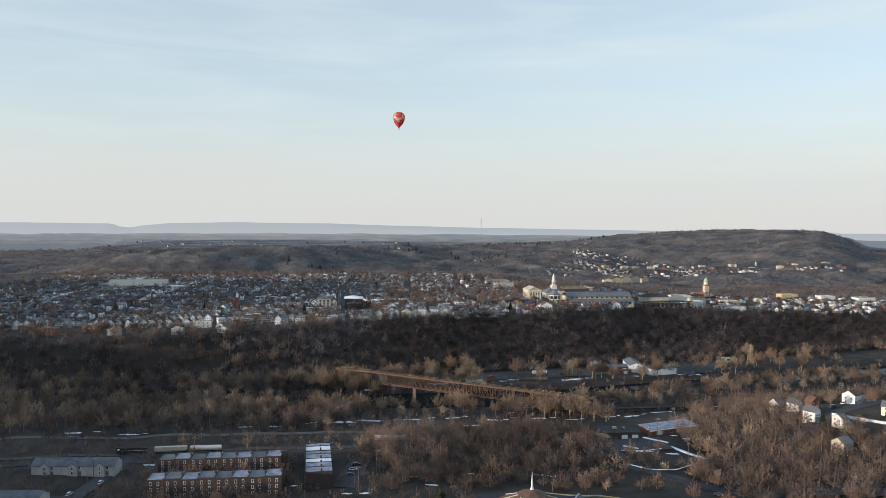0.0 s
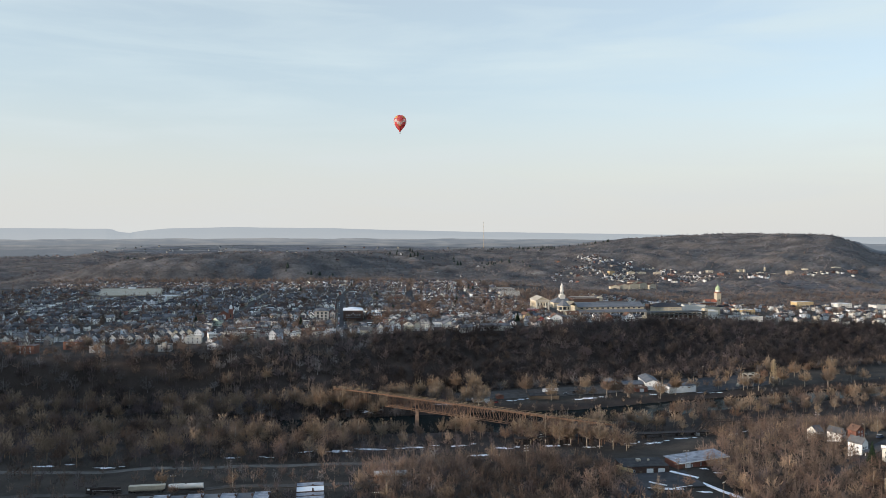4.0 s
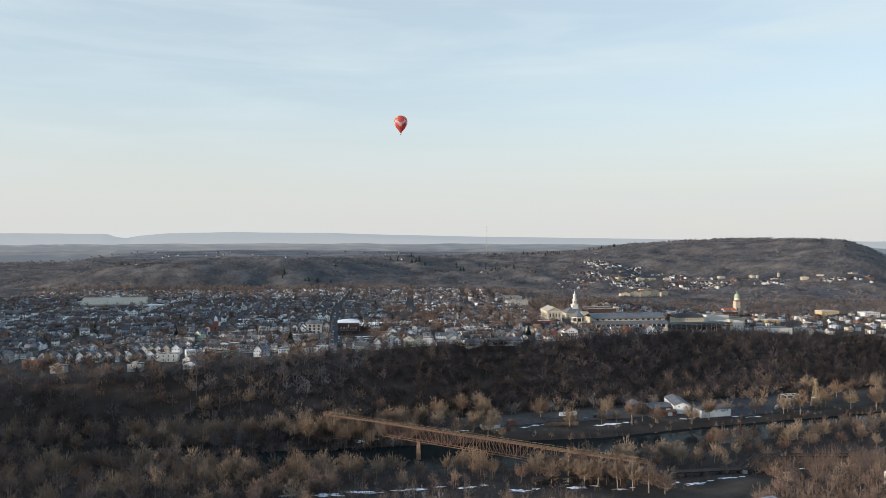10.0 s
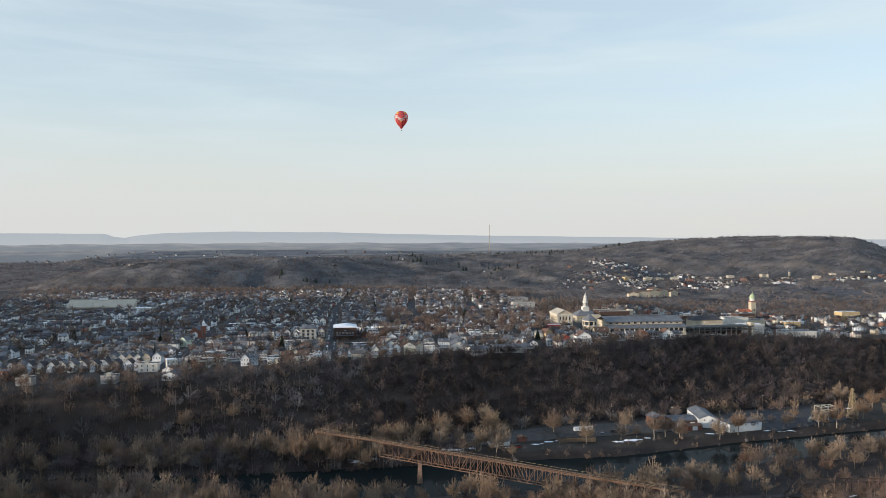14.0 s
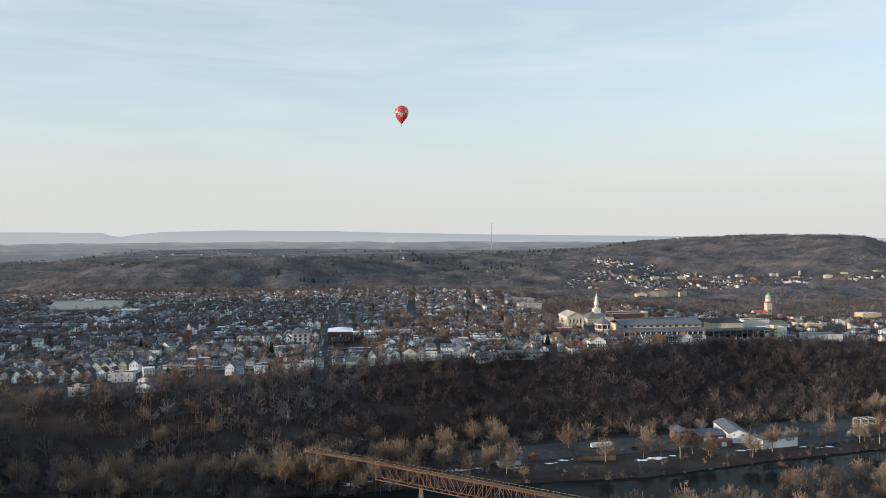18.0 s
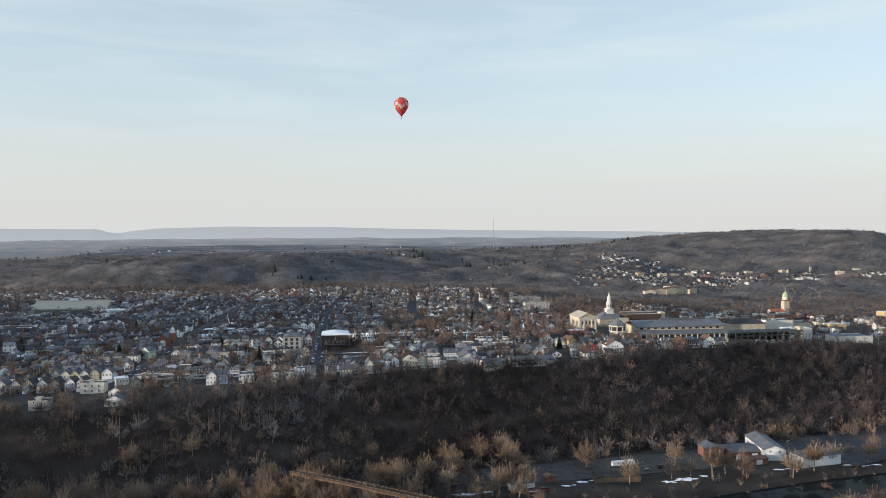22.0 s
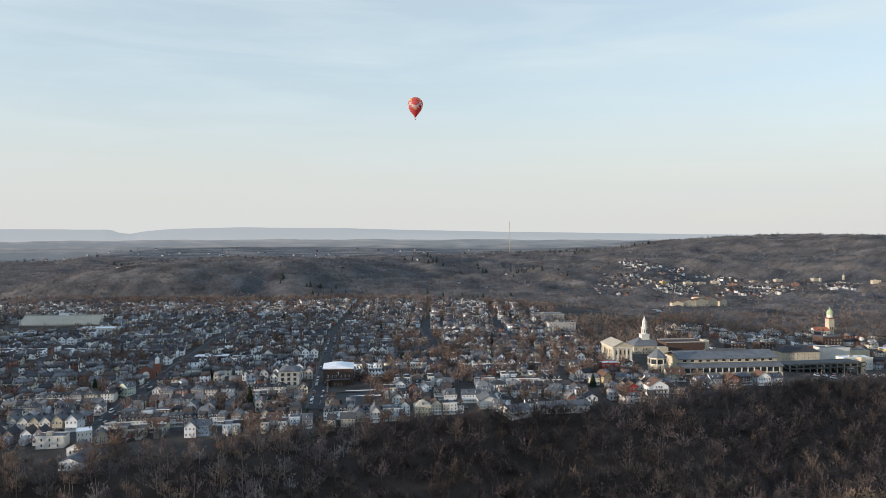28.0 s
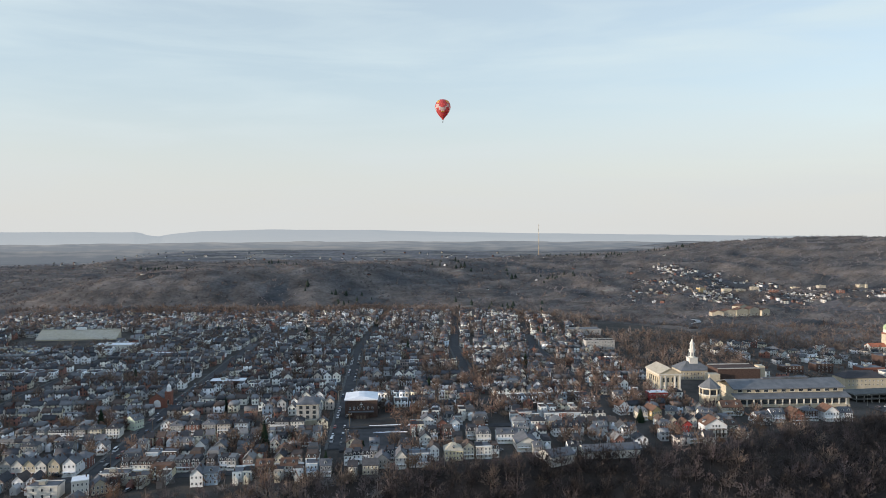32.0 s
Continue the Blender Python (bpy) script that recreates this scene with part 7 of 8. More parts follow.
# church with a wide brown roof
ob = thing("round_church", "low church with a wide brown eight-sided roof and spire", "church", at(55, 334))
part("wall", Form().drum(0, 0, -3, 4.2, 21, 21, 8, turn=math.pi / 8), brick_red, ob)
part("roof", Form().drum(0, 0, 4.2, 11.0, 24, 6.4, 8, turn=math.pi / 8), roof_brown, ob, "brown shingled main roof")
part("clerestory", Form().drum(0, 0, 10.6, 12.4, 6.0, 6.0, 8, turn=math.pi / 8), white_trim, ob)
part("upper_roof", Form().drum(0, 0, 12.4, 14.6, 7.2, 0.6, 8, turn=math.pi / 8), roof_brown, ob)
part("spire", Form().drum(0, 0, 14.2, 15.2, 0.9, 0.75, 8).drum(0, 0, 15.2, 22.5, 0.6, 0.05, 8), white_trim, ob)
for k in range(8):
    a = k * math.pi / 4
    for q in (-1, 0, 1):
        place("window", WIN_SMALL, ob, 5.56 * math.cos(a) - q * 1.5 * math.sin(a), 5.56 * math.sin(a) + q * 1.5 * math.cos(a), 11.0, math.degrees(a) + 90)
    r0, r1 = 24.0, 6.6
    c = math.pi / 8 + a
    part("ridge_cap", Form().beam((r0 * math.cos(c), r0 * math.sin(c), 4.4), (r1 * math.cos(c), r1 * math.sin(c), 11.2), 0.4), roof_tan, ob)
ob = thing("chapel", "small dark-roofed chapel with a white gable end", "church", at(82, 335, 20))
part("wall", Form().gable_wall(-7, -8, 7, 8, -3, 3.4, 6.0), white_trim, ob)
part("roof", Form().gable_roof(-7, -8, 7, 8, 3.4, 6.0, over=0.8), roof_slate, ob)
part("gable_trim", Form().beam((-7.8, 8.9, 2.8), (0, 8.9, 9.6), 0.4).beam((7.8, 8.9, 2.8), (0, 8.9, 9.6), 0.4), white_trim, ob)

# workshops
ob = thing("red_workshop", "low red workshop with a pale flat roof", "workshop", at(170, 481, 21))
part("wall", Form().box(-19, -6, -2, 19, 6, 4.3), brick_red, ob)
part("roof", Form().hexa([(-19.6, -6.6, 4.3), (19.6, -6.6, 4.3), (19.6, 6.6, 5.2), (-19.6, 6.6, 5.2), (-19.6, -6.6, 4.6), (19.6, -6.6, 4.6), (19.6, 6.6, 5.5), (-19.6, 6.6, 5.5)]), frost, ob, "pale frosted metal roof")
part("fascia", Form().box(-19.8, -6.9, 3.9, 19.8, -6.62, 4.5), white_trim, ob)
place("door", DOOR, ob, -15, -6.02, 0)
for x in (-9, -2, 5, 12):
    place("window", WIN, ob, x, -6.02, 1.2)
place("roller_door", ROLL_DOOR, ob, -12, -6.02, 0)
ob = thing("garage_workshop", "dark brick garage with white roller doors and yellow fascia", "workshop", at(134, 472, 4))
part("wall", Form().box(-14, -8, -2, 13, 8, 4.6), brick_brown, ob)
part("roof", Form().box(-14.2, -8.2, 4.6, 13.2, 8.2, 4.95), tar_roof, ob)
part("roof_unit", Form().box(-3, 1, 4.9, -0.5, 3.2, 6.2).box(4, 2, 4.9, 5.2, 3.2, 5.8), galvanised, ob)
part("fascia", Form().beam((-19, -4, 4.2), (-11, -13.5, 4.2), 0.4, 2.0), ochre, ob, "faded yellow fascia")
for x in (1.5, 8.5):
    place("roller_door", ROLL_DOOR, ob, x, -8.02, 0)
place("window", WIN, ob, -8, -8.02, 1.2)
place("door", DOOR, ob, -4, -8.02, 0)
part("lean_to", Form().hexa([(-24, -8, -2), (-11.4, -13, -2), (-10, -8.02, -2), (-18, 2, -2), (-24, -8, 3.2), (-11.4, -13, 3.2), (-10, -8.02, 3.4), (-18, 2, 3.4)]), brick_brown, ob)
ob = thing("digger", "small yellow digger parked by the workshop", "vehicle", at(186, 470, 30))
part("tracks", Form().box(-1.4, -1.1, 0, 1.4, -0.6, 0.7).box(-1.4, 0.6, 0, 1.4, 1.1, 0.7), rubber, ob)
part("body", Form().box(-1.2, -0.9, 0.7, 1.2, 0.9, 1.6), ochre, ob)
part("cab", Form().box(-0.7, -0.7, 1.6, 0.6, 0.7, 2.8), ochre, ob)
part("arm", Form().beam((1.2, 0, 1.3), (3.0, 0, 2.8), 0.3).beam((3.0, 0, 2.8), (4.0, 0, 0.6), 0.25), ochre, ob)
for i, (x, y, a, b) in enumerate(((170, 470, 5, 2.5), (176, 463, 5, 2.5), (184, 452, 7, 3), (140, 436, 10, 2), (120, 452, 6, 3), (156, 432, 8, 2), (180, 352, 14, 2.5), (-150, 421, 6, 2), (-186, 366, 20, 1.2), (-150, 364, 4, 2), (-62, 388, 5, 1.5), (-30, 400, 4, 2), (-24, 372, 6, 2), (-34, 372, 5, 2), (70, 398, 8, 2), (10, 382, 8, 2), (0, 396, 6, 1.5))):
    snow_patch(x, y, a * 0.7, b * 0.7, 200 + i)

for pts, w_ in (([(148, 464), (153, 458), (160, 452)], 2.0), ([(159, 444), (166, 432), (173, 423)], 2.4), ([(130, 447), (138, 441)], 1.0), ([(160, 412), (148, 404), (134, 405), (123, 414)], 0.6), ([(126, 437), (140, 436.5), (152, 440)], 0.4)):
    strip("snow_bank", pts, w_, 0.7, snow, "ploughed bank of old snow beside the forecourt", "snow", "structure")

# houses on the hill, in the sun
HILL_TREES = []
HILL_ROOFS = [roof_slate, shingle, roof_brown, shingle]
HILL = [(10, 250, 493, 20, stone_white, "small pale sided house at the end of the hill lane"), (0, 253, 475, 30, white_trim, "narrow white house with a steep gable on the hill"),
        (10, 262, 470, 110, brick_red, "small brick house beside the lane on the hill"), (9, 249, 447, 30, white_trim, "tall white sunlit house with a front gable"),
        (2, 256, 428, 20, stone_white, "pale grey house beside a dark spruce"), (3, 243, 404, 25, stone_cream, "wide tan house among bare trees below the lane"),
        (11, 290, 472, 30, white_trim, "large white house in low sun on the hill"), (6, 318, 500, 20, siding, "square sided house behind the hill lane"),
        (9, 306, 496, 35, white_trim, "white three-storey house on the hilltop"), (5, 322, 452, 30, pale_yellow, "pale yellow house along the hill lane"),
        (6, 334, 474, 30, siding, "sided two-storey house beside the hill lane"), (1, 345, 500, 40, siding, "sided house with a steep front gable on the hill"),
        (1, 290, 432, 40, pale_yellow, "cream-coloured house beside the white fence")]
for i, (k, x, y, t, wall, label) in enumerate(HILL):
    h_ = thing("hillside_house", label, "house", at(x, y, t, 0.1), "houses on the near hill")
    st, w, d, h, rise, storeys, _ = STYLES[k]
    hw, hd = w / 2, d / 2
    ax = "y" if st == "front_gable" else "x"
    part("wall", Form().gable_wall(-hw, -hd, hw, hd, -3, h, rise, ax), wall, h_)
    part("roof", Form().gable_roof(-hw, -hd, hw, hd, h, rise, ax), HILL_ROOFS[i % 4], h_)
    part("rear_wing", Form().gable_wall(hw, -hd * 0.6, hw + 3.2, hd * 0.6, -3, h * 0.55, 1.4, "x"), wall, h_)
    part("wing_roof", Form().gable_roof(hw, -hd * 0.6, hw + 3.2, hd * 0.6, h * 0.55, 1.4, "x"), HILL_ROOFS[i % 4], h_)
    part("porch_roof", Form().hexa([(-hw, -hd - 2.2, 2.2), (hw, -hd - 2.2, 2.2), (hw, -hd, 2.7), (-hw, -hd, 2.7), (-hw, -hd - 2.2, 2.4), (hw, -hd - 2.2, 2.4), (hw, -hd, 2.9), (-hw, -hd, 2.9)]), roof_grey, h_)
    for x_ in (-hw + 0.2, 0, hw - 0.2):
        part("post", Form().box(x_ - 0.08, -hd - 2.1, -1, x_ + 0.08, -hd - 1.94, 2.2), white_trim, h_)
    place("chimney", CHIMNEY, h_, hw * 0.3, hd * 0.4, h + rise * 0.5)
    window_rows(h_, WIN_SMALL, -hw + 0.6, hw - 0.6, 3, (3.5,), -hd - 0.02)
    window_rows(h_, WIN_SMALL, -hd + 0.6, hd - 0.6, 2, (1.0, 3.4), -hw - 0.02, -90)
    put_house_tree = ((x + 9, y - 6), (x - 8, y + 7))[i % 2]
    HILL_TREES.append(put_house_tree)
ob = thing("fence", "long white board fence along the lane", "fence", at(268, 429, -48))
for k in range(12):
    part("panel", Form().box(-15 + k * 2.5, -0.06, 0.1, -12.6 + k * 2.5, 0.06, 1.9), white_trim, ob)
    part("post", Form().box(-15.1 + k * 2.5, -0.1, -0.5, -14.95 + k * 2.5, 0.1, 2.0), white_trim, ob)

# ---- single trees ----
bark_pale = material("bark_pale", (0.20, 0.17, 0.13), (0.40, 0.35, 0.28), 1.0, 0.9)
crown_tan = material("crown_tan", *ONE, 5.0, 0.9, palette=[(0.27, 0.20, 0.14), (0.22, 0.16, 0.12), (0.31, 0.235, 0.17), (0.20, 0.145, 0.11), (0.27, 0.185, 0.125)])
let_through(crown_tan, 0.3)
crown_red = material("crown_red", *ONE, 5.0, 0.9, palette=[(0.22, 0.14, 0.10), (0.18, 0.125, 0.098), (0.26, 0.16, 0.11), (0.16, 0.125, 0.10)])
let_through(crown_red, 0.3)
KINDS = [("tan", 21, 8.2, 760, 9, 0.20), ("tan", 24, 7.6, 800, 10, 0.24), ("tan", 17, 7.6, 680, 8, 0.16), ("tan", 14, 5.0, 480, 7, 0.15), ("red", 12, 5.6, 560, 8, 0.14), ("red", 9, 4.6, 460, 7, 0.12), ("red", 15, 5.8, 560, 8, 0.22), ("tan", 22, 9.8, 1500, 12, 0.14)]
TREES = {}


def put_tree(k, x, y, turn):
    m = at(x, y, turn, -0.1)
    if k in TREES:
        return copy_thing(TREES[k], m)
    tone, h, spread, tw, limbs, base = KINDS[k]
    wv0, wf0, tv0, tf0 = tree_forms(700 + k, h, spread, tw, limbs, 5, base, thick=0.0068)
    label = {"tan": "tall leafless tree with pale limbs and a fan of twigs", "red": "leafless russet-brown tree with a dense round crown"}[tone]
    ob = thing("tree", label, "tree", m, "single bare trees")
    part("trunk", bulk("trunk", wv0, wf0, [bark_pale if tone == "tan" else bark]), [], ob)
    part("crown", bulk("crown", tv0, tf0, [crown_tan if tone == "tan" else crown_red]), [], ob)
    TREES[k] = ob
    return ob


tr = random.Random(31)
# on the far bank, by the yards
for k, x, y in ((7, 104, 731), (7, 56, 733), (0, 160, 731), (0, 52, 690), (3, 40, 682), (2, 150, 708), (3, 163, 712), (0, 186, 716), (2, 196, 714), (3, 205, 734), (5, 240, 700), (6, 356, 780), (2, 370, 775), (3, 310, 766), (5, 285, 752), (0, 398, 800), (6, 420, 815), (2, 440, 800), (0, 455, 830), (1, 380, 818), (2, 350, 840), (4, 325, 835)):
    put_tree(k, x, y, tr.uniform(0, 360))
# lit ones in the flood plain woods on the left
for k, x, y in ((0, -167, 700), (1, -123, 664), (0, -84, 672), (2, -56, 664), (3, -40, 672), (1, -20, 690), (0, -10, 702), (3, -105, 690), (2, -194, 656), (1, -206, 664), (3, -150, 672), (0, -240, 668), (2, -275, 662), (3, -300, 676), (0, -335, 668), (1, -62, 690), (0, 20, 716), (3, 66, 728), (2, -135, 712), (6, -30, 735), (6, 30, 745), (1, 52, 748), (3, 60, 752)):
    put_tree(k, x, y, tr.uniform(0, 360))
# near bank
for i in range(105):
    x = tr.uniform(-330, 440)
    y = float(near_bank(x)) - tr.uniform(4, 58)
    if 200 < x < 300 and y > 560 and y < 582:
        continue
    if -70 < x < 60 and y < float(near_bank(x)) - 38:
        continue
    put_tree(tr.choice((0, 2, 2, 3, 3, 4, 5, 6)), x, y, tr.uniform(0, 360))
# round the brick rows and the workshops
for k, x, y in ((4, -148, 372), (5, -152, 362), (4, -120, 352), (5, -96, 354), (4, -74, 420), (4, -70, 414), (5, -72, 398), (5, -66, 392), (4, -118, 395), (5, -130, 440), (3, -140, 452), (3, -100, 446), (5, -62, 440), (4, -20, 440), (5, -22, 428), (3, -15, 420), (4, -28, 412), (5, 94, 388), (5, 101, 384), (5, 109, 382), (5, 118, 372), (4, 140, 358), (5, 155, 352), (5, 172, 350), (3, 128, 425), (4, 210, 470), (5, -190, 372), (5, -215, 370), (4, -160, 345), (5, 150, 440)):
    put_tree(k, x, y, tr.uniform(0, 360))
for i, (x, y) in enumerate(HILL_TREES):
    put_tree((4, 5, 3)[i % 3], x, y, 40 * i)
# among the houses
n_town = 0
for x, y in spots[2300:]:
    if n_town < 60 and y < 1000:
        put_tree(tr.choice((4, 4, 5, 6)), x, y, tr.uniform(0, 360))
        n_town += 1


def spruce(x, y, h, r0, label="tall dark green spruce beside the houses"):
    ob = thing("spruce", label, "tree", at(x, y, 0, -0.2), "evergreens")
    part("trunk", Form().drum(0, 0, -0.5, h * 0.9, 0.022 * h, 0.004 * h, 6), bark, ob)
    q = np.random.RandomState(int(abs(x * 7 + y)))
    n = 420
    t = q.rand(n) ** 0.75
    rad = r0 * (1 - t) * q.uniform(0.75, 1.12, n) + 0.15
    az = q.uniform(0, 6.283, n)
    z = h * (0.06 + 0.94 * t)
    tip = np.stack([rad * np.cos(az), rad * np.sin(az), z - rad * 0.35], 1)
    root = np.stack([0.15 * np.cos(az), 0.15 * np.sin(az), z], 1)
    side = np.stack([-np.sin(az), np.cos(az), 0 * az], 1) * (0.25 + 0.28 * rad)[:, None]
    mid = root * 0.35 + tip * 0.65 + (0, 0, 0.1)
    v = np.stack([root, mid - side, tip, mid + side], 1).reshape(-1, 3)
    i = np.arange(n)[:, None] * 4
    part("crown", bulk("crown", v, np.concatenate([i + [0, 1, 2], i + [0, 2, 3]]), [needle]), [], ob)
    return ob


spruce(-126, 853, 17, 4.2)
for x, y, h, r_ in ((-255, 905, 13, 4.0), (-180, 945, 10, 3.0), (247, 431, 13, 3.4), (287, 430, 8, 2.4), (120, 905, 11, 4.0), (-30, 1010, 12, 3.4), (-62, 836, 9, 2.6), (-80, 812, 10, 2.6), (14, 364, 8, 3.0), (-355, 940, 13, 3.6), (-300, 1060, 14, 4), (-165, 1120, 14, 4), (-60, 1180, 15, 4), (60, 1120, 12, 3.6), (140, 1060, 10, 4), (90, 1290, 16, 4.4), (98, 1300, 15, 4.2), (-200, 1330, 16, 4), (-120, 1420, 16, 4), (-320, 1350, 16, 4)):
    spruce(x, y, h, r_)

# ---- parked cars, poles, lamps ----
def car(x, y, turn, kind=0):
    m = at(x, y, turn, 0.28)
    if kind in CARS:
        return copy_thing(CARS[kind], m)
    l, w, h = ((4.5, 1.8, 1.45), (5.4, 2.0, 1.85), (5.8, 2.05, 2.4))[kind]
    ob = thing("car", ("small parked car at the kerb", "parked pickup or large car at the kerb", "parked delivery van at the kerb")[kind], "car", m, "parked cars")
    hb = h * 0.55
    part("body", Form().hexa([(-l / 2, -w / 2, 0.3), (l / 2, -w / 2, 0.3), (l / 2, w / 2, 0.3), (-l / 2, w / 2, 0.3), (-l / 2 + 0.1, -w / 2 + 0.05, hb), (l / 2 - 0.25, -w / 2 + 0.05, hb), (l / 2 - 0.25, w / 2 - 0.05, hb), (-l / 2 + 0.1, w / 2 - 0.05, hb)]), car_paint, ob)
    c0, c1 = (-l * 0.42, l * 0.2) if kind != 2 else (-l * 0.48, l * 0.34)
    part("cabin", Form().hexa([(c0, -w / 2 + 0.1, hb), (c1 + 0.5, -w / 2 + 0.1, hb), (c1 + 0.5, w / 2 - 0.1, hb), (c0, w / 2 - 0.1, hb), (c0 + 0.3, -w / 2 + 0.25, h - 0.06), (c1, -w / 2 + 0.25, h - 0.06), (c1, w / 2 - 0.25, h - 0.06), (c0 + 0.3, w / 2 - 0.25, h - 0.06)]), glass, ob)
    part("roof", Form().box(c0 + 0.28, -w / 2 + 0.22, h - 0.07, c1 + 0.02, w / 2 - 0.22, h), car_paint, ob)
    for x_ in (-l * 0.3, l * 0.3):
        for y_ in (-w / 2 + 0.1, w / 2 - 0.1):
            place("wheel", WHEEL, ob, x_, y_, 0.36)
    CARS[kind] = ob
    return ob


CARS = {}
for u, v0, v1 in ((0, -36, 300), (-132.6, -70, 200), (106, 25, 200), (-266, -60, 90)):
    for sg in (-1, 1):
        v = v0
        while v < v1:
            if tr.random() < 0.42 and min(abs(v - c) for c in CROSS) > 7:
                x, y = uv(u + sg * 3.3, v)
                if y > float(edge_y(x)) + 8:
                    car(x, y, TURN + (90 if sg > 0 else -90), tr.choice((0, 0, 0, 1, 1, 2)))
            v += 6.5
for x, y, t in ((-75, 868, 95), (-72, 866, 95), (-166, 800, 10), (-230, 803, 5), (-255, 801, 5), (-178, 778, 70), (34, 846, 20), (20, 838, 10), (110, 868, 80), (-172, 372, 90), (-165, 392, 90), (-171, 405, 90), (-165, 418, 90), (-34, 398, 10), (-33, 406, 10), (-32, 414, 10), (258, 455, 30), (270, 460, 30), (282, 468, 30), (155, 364, 150), (140, 722, 10), (150, 726, 15), (70, 688, 10), (64, 688, 12), (-200, 362, 5)):
    car(x, y, t, tr.choice((0, 0, 1, 2)))


for k in range(22):
    car(316 + (k % 11) * 9, 954 + (k // 11) * 13 + (k % 11) * 3.2, 100, tr.choice((0, 0, 1, 2)))


def pole(x, y, h, turn, arms=1, label="wooden utility pole with a crossarm"):
    key = (round(h), arms)
    m = at(x, y, turn)
    if key in POLES:
        return copy_thing(POLES[key], m)
    ob = thing("utility_pole", label, "utility pole", m, "utility poles")
    part("shaft", Form().drum(0, 0, -1, h, 0.2, 0.13, 6), timber, ob)
    for k in range(arms):
        part("crossarm", Form().box(-1.6, -0.1, h - 0.8 - k * 1.5, 1.6, 0.1, h - 0.6 - k * 1.5), timber, ob)
        for x_ in (-1.4, -0.5, 0.5, 1.4):
            part("insulator", Form().drum(x_, 0, h - 0.6 - k * 1.5, h - 0.3 - k * 1.5, 0.09, 0.06, 6), white_trim, ob)
    POLES[key] = ob
    return ob


POLES = {}
for x, y, h, t, a in ((-20, 405, 12, 0, 1), (-28, 378, 12, 0, 1), (-172, 400, 11, 90, 1), (-163, 372, 11, 90, 1), (-200, 438, 11, 0, 1), (-130, 440, 11, 0, 1), (146, 446, 14, 0, 3), (158, 466, 12, 0, 1), (160, 418, 11, 40, 1), (218, 352, 11, 0, 1), (62, 452, 17, 20, 3), (78, 498, 17, 20, 3), (258, 505, 16, 10, 3), (310, 520, 16, 10, 3), (262, 462, 10, 0, 1), (72, 372, 9, 0, 1), (30, 375, 9, 0, 1),
                      (128, 742, 12, 30, 1), (205, 758, 12, 30, 1), (238, 742, 12, 30, 1), (300, 800, 12, 30, 1), (350, 818, 12, 30, 1), (-122, 672, 10, 30, 1), (-180, 668, 10, 30, 1), (-38, 722, 10, 30, 1)):
    pole(x, y, h, t, a)
for u, v0 in ((6.5, -30), (-126, -60), (112, 30), (-258, -50)):
    for k in range(6):
        x, y = uv(u, v0 + k * 38)
        if y > float(edge_y(x)) + 6:
            pole(x, y, 10, TURN, 1)


def street_lamp(x, y, turn):
    if LAMP:
        return copy_thing(LAMP[0], at(x, y, turn))
    ob = thing("street_lamp", "slim grey street lamp with a curved arm", "street lamp", at(x, y, turn), "street lamps")
    part("shaft", Form().drum(0, 0, -0.5, 8.5, 0.11, 0.07, 6), galvanised, ob)
    part("arm", Form().beam((0, 0, 8.4), (1.8, 0, 9.0), 0.1), galvanised, ob)
    part("head", Form().box(1.5, -0.15, 8.9, 2.3, 0.15, 9.1), galvanised, ob)
    LAMP.append(ob)
    return ob


LAMP = []
for k in range(9):
    street_lamp(312 + k * 22, 975 + k * 4.5, 20)
    if k < 5:
        x, y = uv(-5.8, -20 + k * 52)
        street_lamp(x, y, TURN)

# ---- the balloon ----
ob = thing("hot_air_balloon", "red hot air balloon with white zigzag and yellow marks", "balloon", pose(-42, 2010, 448))
R = 17.0
prof = [(0.0, 1.0), (0.35, 0.97), (0.62, 0.86), (0.84, 0.64), (0.97, 0.32), (1.0, 0.02), (0.95, -0.28), (0.82, -0.58), (0.63, -0.88), (0.42, -1.15), (0.24, -1.36), (0.14, -1.48)]
n = 24
fabric = {"red": material("balloon_red", (0.58, 0.085, 0.09), (0.68, 0.13, 0.13), 6.0, 0.6), "white": material("balloon_white", (0.62, 0.56, 0.54), (0.72, 0.66, 0.64), 6.0, 0.6), "yellow": material("balloon_yellow", (0.70, 0.45, 0.10), (0.80, 0.55, 0.15), 6.0, 0.6)}


def surf(u, v):
    """A point of the envelope: u round it, v from crown to mouth."""
    q = v * (len(prof) - 1)
    i = min(int(q), len(prof) - 2)
    t = q - i
    r_, z_ = prof[i][0] * (1 - t) + prof[i + 1][0] * t, prof[i][1] * (1 - t) + prof[i + 1][1] * t
    a = 6.2832 * u
    return R * r_ * math.cos(a), R * r_ * math.sin(a), R * z_


for m_ in fabric.values():
    let_through(m_, 0.5)
env = Form()
rows_ = 22
for j in range(rows_ + 1):
    env.v += [surf(k / n, j / rows_) for k in range(n)]
for j in range(rows_):
    for k in range(n):
        env.f.append((j * n + k, (j + 1) * n + k, (j + 1) * n + (k + 1) % n, j * n + (k + 1) % n))
        zig = abs(((k + 0.5) % 6) / 3 - 1) * 4.5
        hit = 8.0 <= j - zig + 1.0 < 11.0
        mark = (k % 6 in (2, 3) and 4 <= j <= 6) or (k % 6 in (0, 5) and 12 <= j <= 14)
        env.m.append(1 if hit else (2 if mark else 0))
envelope = part("envelope", env, [fabric["red"], fabric["white"], fabric["yellow"]], ob)
envelope.data.polygons.foreach_set("use_smooth", [True] * len(envelope.data.polygons))
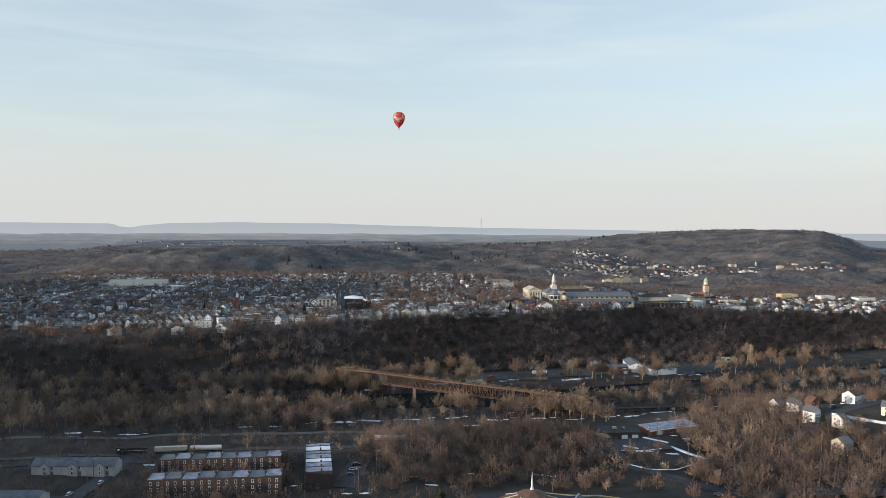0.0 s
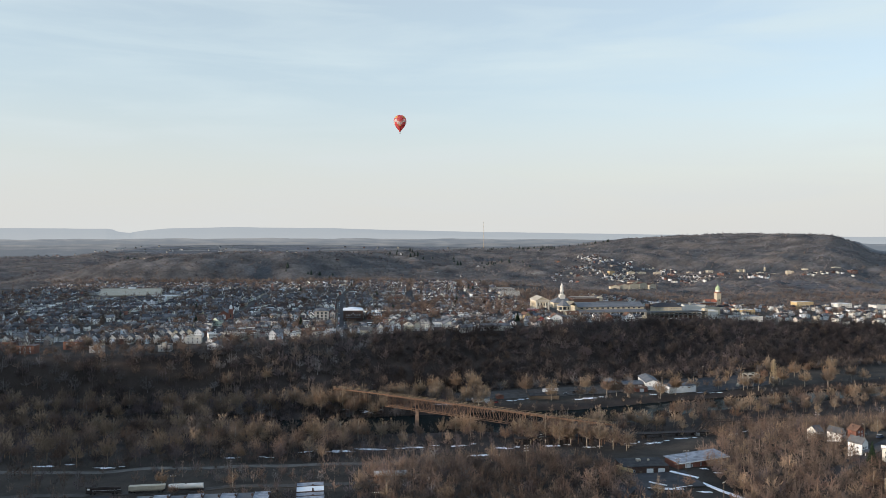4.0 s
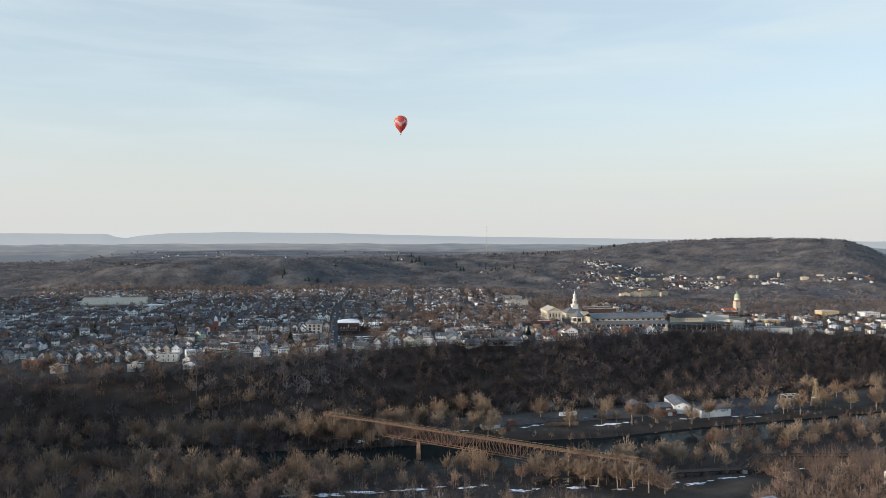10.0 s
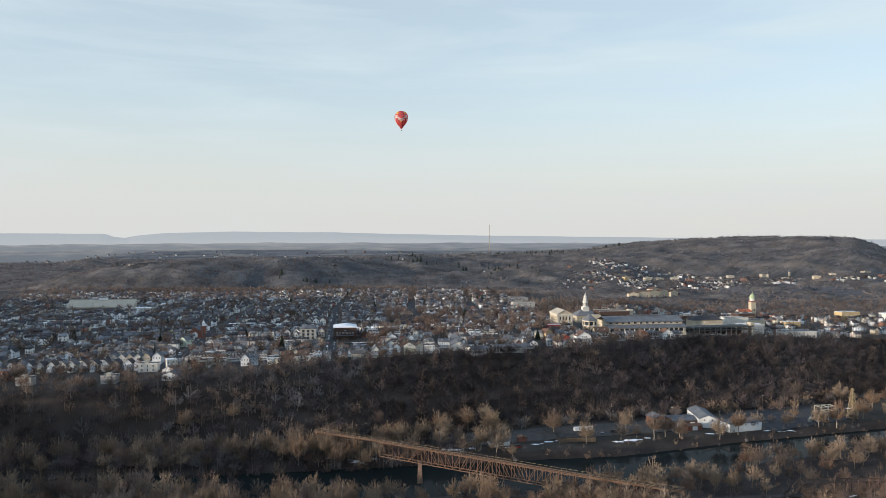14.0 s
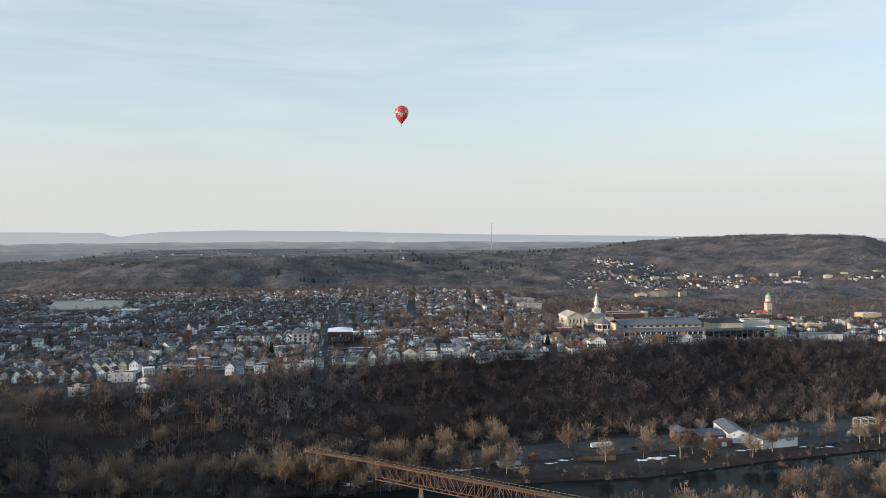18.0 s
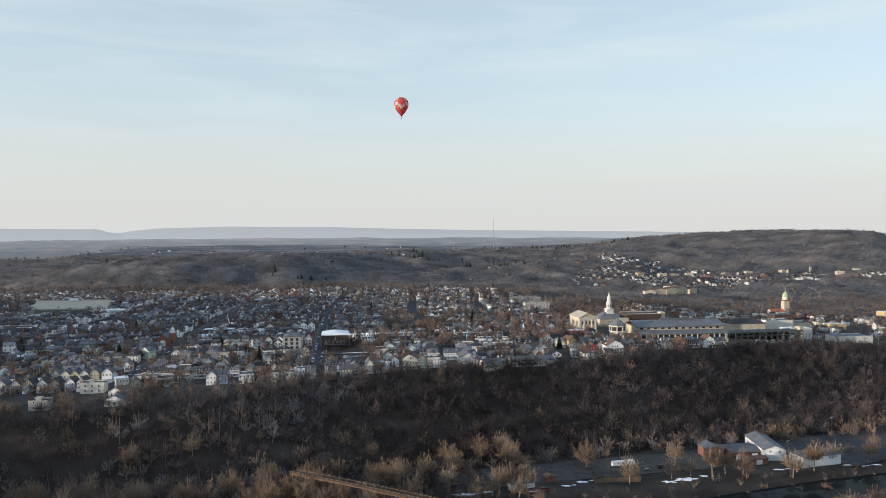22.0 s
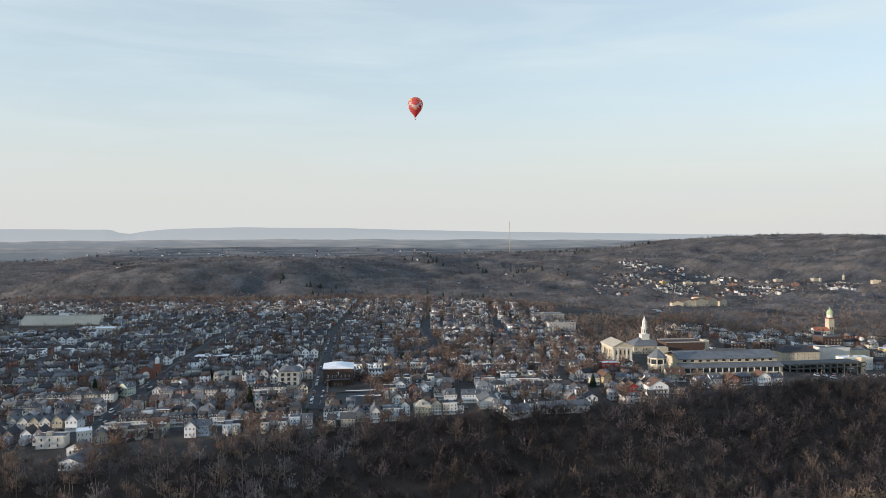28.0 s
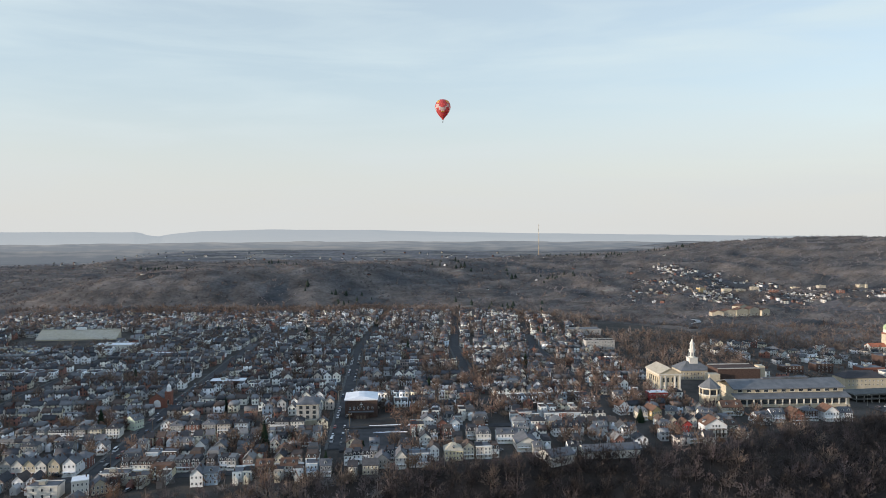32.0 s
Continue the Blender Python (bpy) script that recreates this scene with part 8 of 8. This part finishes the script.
part("skirt", Form().drum(0, 0, -1.62 * R, -1.47 * R, 1.6, 2.4, 12, caps=False), fabric["red"], ob)
part("basket", Form().box(-1.1, -1.1, -1.92 * R, 1.1, 1.1, -1.84 * R).box(-1.25, -1.25, -1.84 * R, 1.25, 1.25, -1.82 * R), timber, ob, "dark wicker basket")
for sx_ in (-1, 1):
    for sy in (-1, 1):
        part("cable", Form().beam((sx_ * 1.1, sy * 1.1, -1.83 * R), (sx_ * 1.2, sy * 1.2, -1.6 * R), 0.1), dark_steel, ob)

# trees and brush round the brick rows, on the flood plain and along the near bank
KEEP = [(-99, 366, 40), (-106, 407, 40), (-52, 404, 30), (-135, 443, 30), (-14, 452, 14), (-184, 408, 28), (-198, 356, 28), (55, 334, 32), (82, 335, 16), (172, 486, 24), (136, 474, 24), (138, 450, 34), (-33, 402, 13)]


def near_open(x, y):
    ok = (y < near_bank(x) - 30) & (waves(x, y, 60, 71) > -0.55) & (np.abs(x + 167) > 7) & (np.abs(y - line(x, [-300, -218, -157, -35, 20], [470, 482, 490, 506, 512])) > 6) & (np.abs(y - line(x, [-300, -210, -126, 10], [427, 434.5, 444.5, 455])) > 7)
    for a, b, r in KEEP:
        ok = ok & ((x - a) ** 2 + ((y - b) * 1.9) ** 2 > r * r)
    return ok & (y > 340) & in_view(x, y)


woods("woods", "bare bushes and trees on the near flood plain", scatter(9000, -330, 30, 330, 590, near_open, 8.6, 98), WOOD_B, {"brown": 5, "plum": 3, "grey": 2, "russet": 2}, 98, (0.5, 1.15), 0.25)
woods("woods", "tall tan trees along the near river bank", scatter(7000, -60, 460, 470, 720, lambda x, y: (y < near_bank(x) - 1) & (y > near_bank(x) - 44) & ((x < 196) | (x > 300) | (np.abs(y - 571) > 9)) & (np.abs((x - 43) * 0.53 + (y - 604.5) * 0.85) > 7) & (waves(x, y, 70, 72) > -0.5), 13.5, 99), WOOD_C, {"tan": 5, "brown": 4, "russet": 2}, 99, (0.55, 1.05))

# pale tall trees between the river and the bluff
for k, (x, y) in enumerate(scatter(2200, -190, 470, 640, 815, lambda x, y: (y > far_bank(x) + 3) & (y < np.where(x > 40, far_bank(x) + 22, foot_y(x) + 6)), 20, 95)[:55]):
    if all((x - a) ** 2 + (y - b) ** 2 > r * r for a, b, r in ((158, 706, 10), (300, 772, 10))):
        put_tree((0, 1, 2, 0, 3, 6)[k % 6], x, y, 47 * k)
woods("woods", "tan brush and saplings on the far river bank", scatter(5000, 10, 700, 640, 860, lambda x, y: (y > far_bank(x) - 1) & (y < far_bank(x) + 11), 7, 96), WOOD_B, {"tan": 3, "brown": 3, "grey": 2}, 96, (0.3, 0.75))
woods("woods", "bare trees at the foot of the bluff behind the yards", scatter(5000, 30, 700, 690, 930, lambda x, y: (y > foot_y(x) - 16) & (y < foot_y(x) - 2), 8, 97), WOOD_T, {"tan": 2, "brown": 4, "grey": 2}, 97, (0.6, 1.2))

# trees that stand round the end of the railway bridge
for k, (x, y) in enumerate(((-62, 664), (-52, 660), (-44, 663), (-36, 661), (-70, 668), (-28, 664), (-80, 662), (-58, 671), (126, 541), (134, 536), (118, 544), (146, 540), (108, 551), (100, 553), (92, 560), (142, 532))):
    put_tree((1, 0, 1, 2)[k % 4], x, y, 61 * k)

# a dark locomotive on the rail bed
ob = thing("locomotive", "dark locomotive standing on the rail bed", "train", at(-166, 439.2, 6, 0.4))
part("frame", Form().box(-9, -1.4, 1.0, 9, 1.4, 1.5), dark_steel, ob)
part("hood", Form().box(-6.5, -0.95, 1.5, 8.4, 0.95, 3.7).box(-3, -0.7, 3.7, 5, 0.7, 4.0), dark_steel, ob)
part("cab", Form().box(-8.8, -1.35, 1.5, -6.2, 1.35, 4.2).box(-9.0, -1.5, 4.2, -6.0, 1.5, 4.4), dark_steel, ob)
part("window", Form().box(-8.2, -1.4, 2.9, -6.8, -1.34, 3.7), white_trim, ob, "pale cab window")
part("handrail", Form().beam((-6, -1.35, 2.5), (8.8, -1.35, 2.5), 0.08), white_trim, ob)
for x in (-6.6, -4.6, 4.6, 6.6):
    for sg in (-1, 1):
        part("wheel", Form().drum(0, 0, -0.1, 0.1, 0.5, 0.5, 12), rubber, ob).matrix_basis = pose(x, 0.8 * sg, 0.55, 90, 0, 0)

woods("woods", "bare garden trees before and between the brick rows", scatter(3000, -142, -40, 346, 402, lambda x, y: ((y < 362 + 0.07 * (x + 100)) & (x < -62)) | ((y > 383 + 0.07 * (x + 100)) & (y < 400 + 0.07 * (x + 106)) & (x < -66)), 6.0, 101), WOOD_T, {"brown": 5, "plum": 3, "russet": 2}, 101, (0.5, 0.95))
woods("woods", "bare trees along the road below the workshops", scatter(4000, 86, 215, 366, 446, lambda x, y: (np.abs(y - line(x, [104, 128, 160, 240], [420, 408, 372, 352])) > 9) & ((x < 112) | (x > 172) | (y < 425)) & (waves(x, y, 45, 73) > -0.1) & (y > 372), 8.5, 102), WOOD_T, {"brown": 3, "russet": 4, "tan": 2}, 102, (0.5, 1.05))
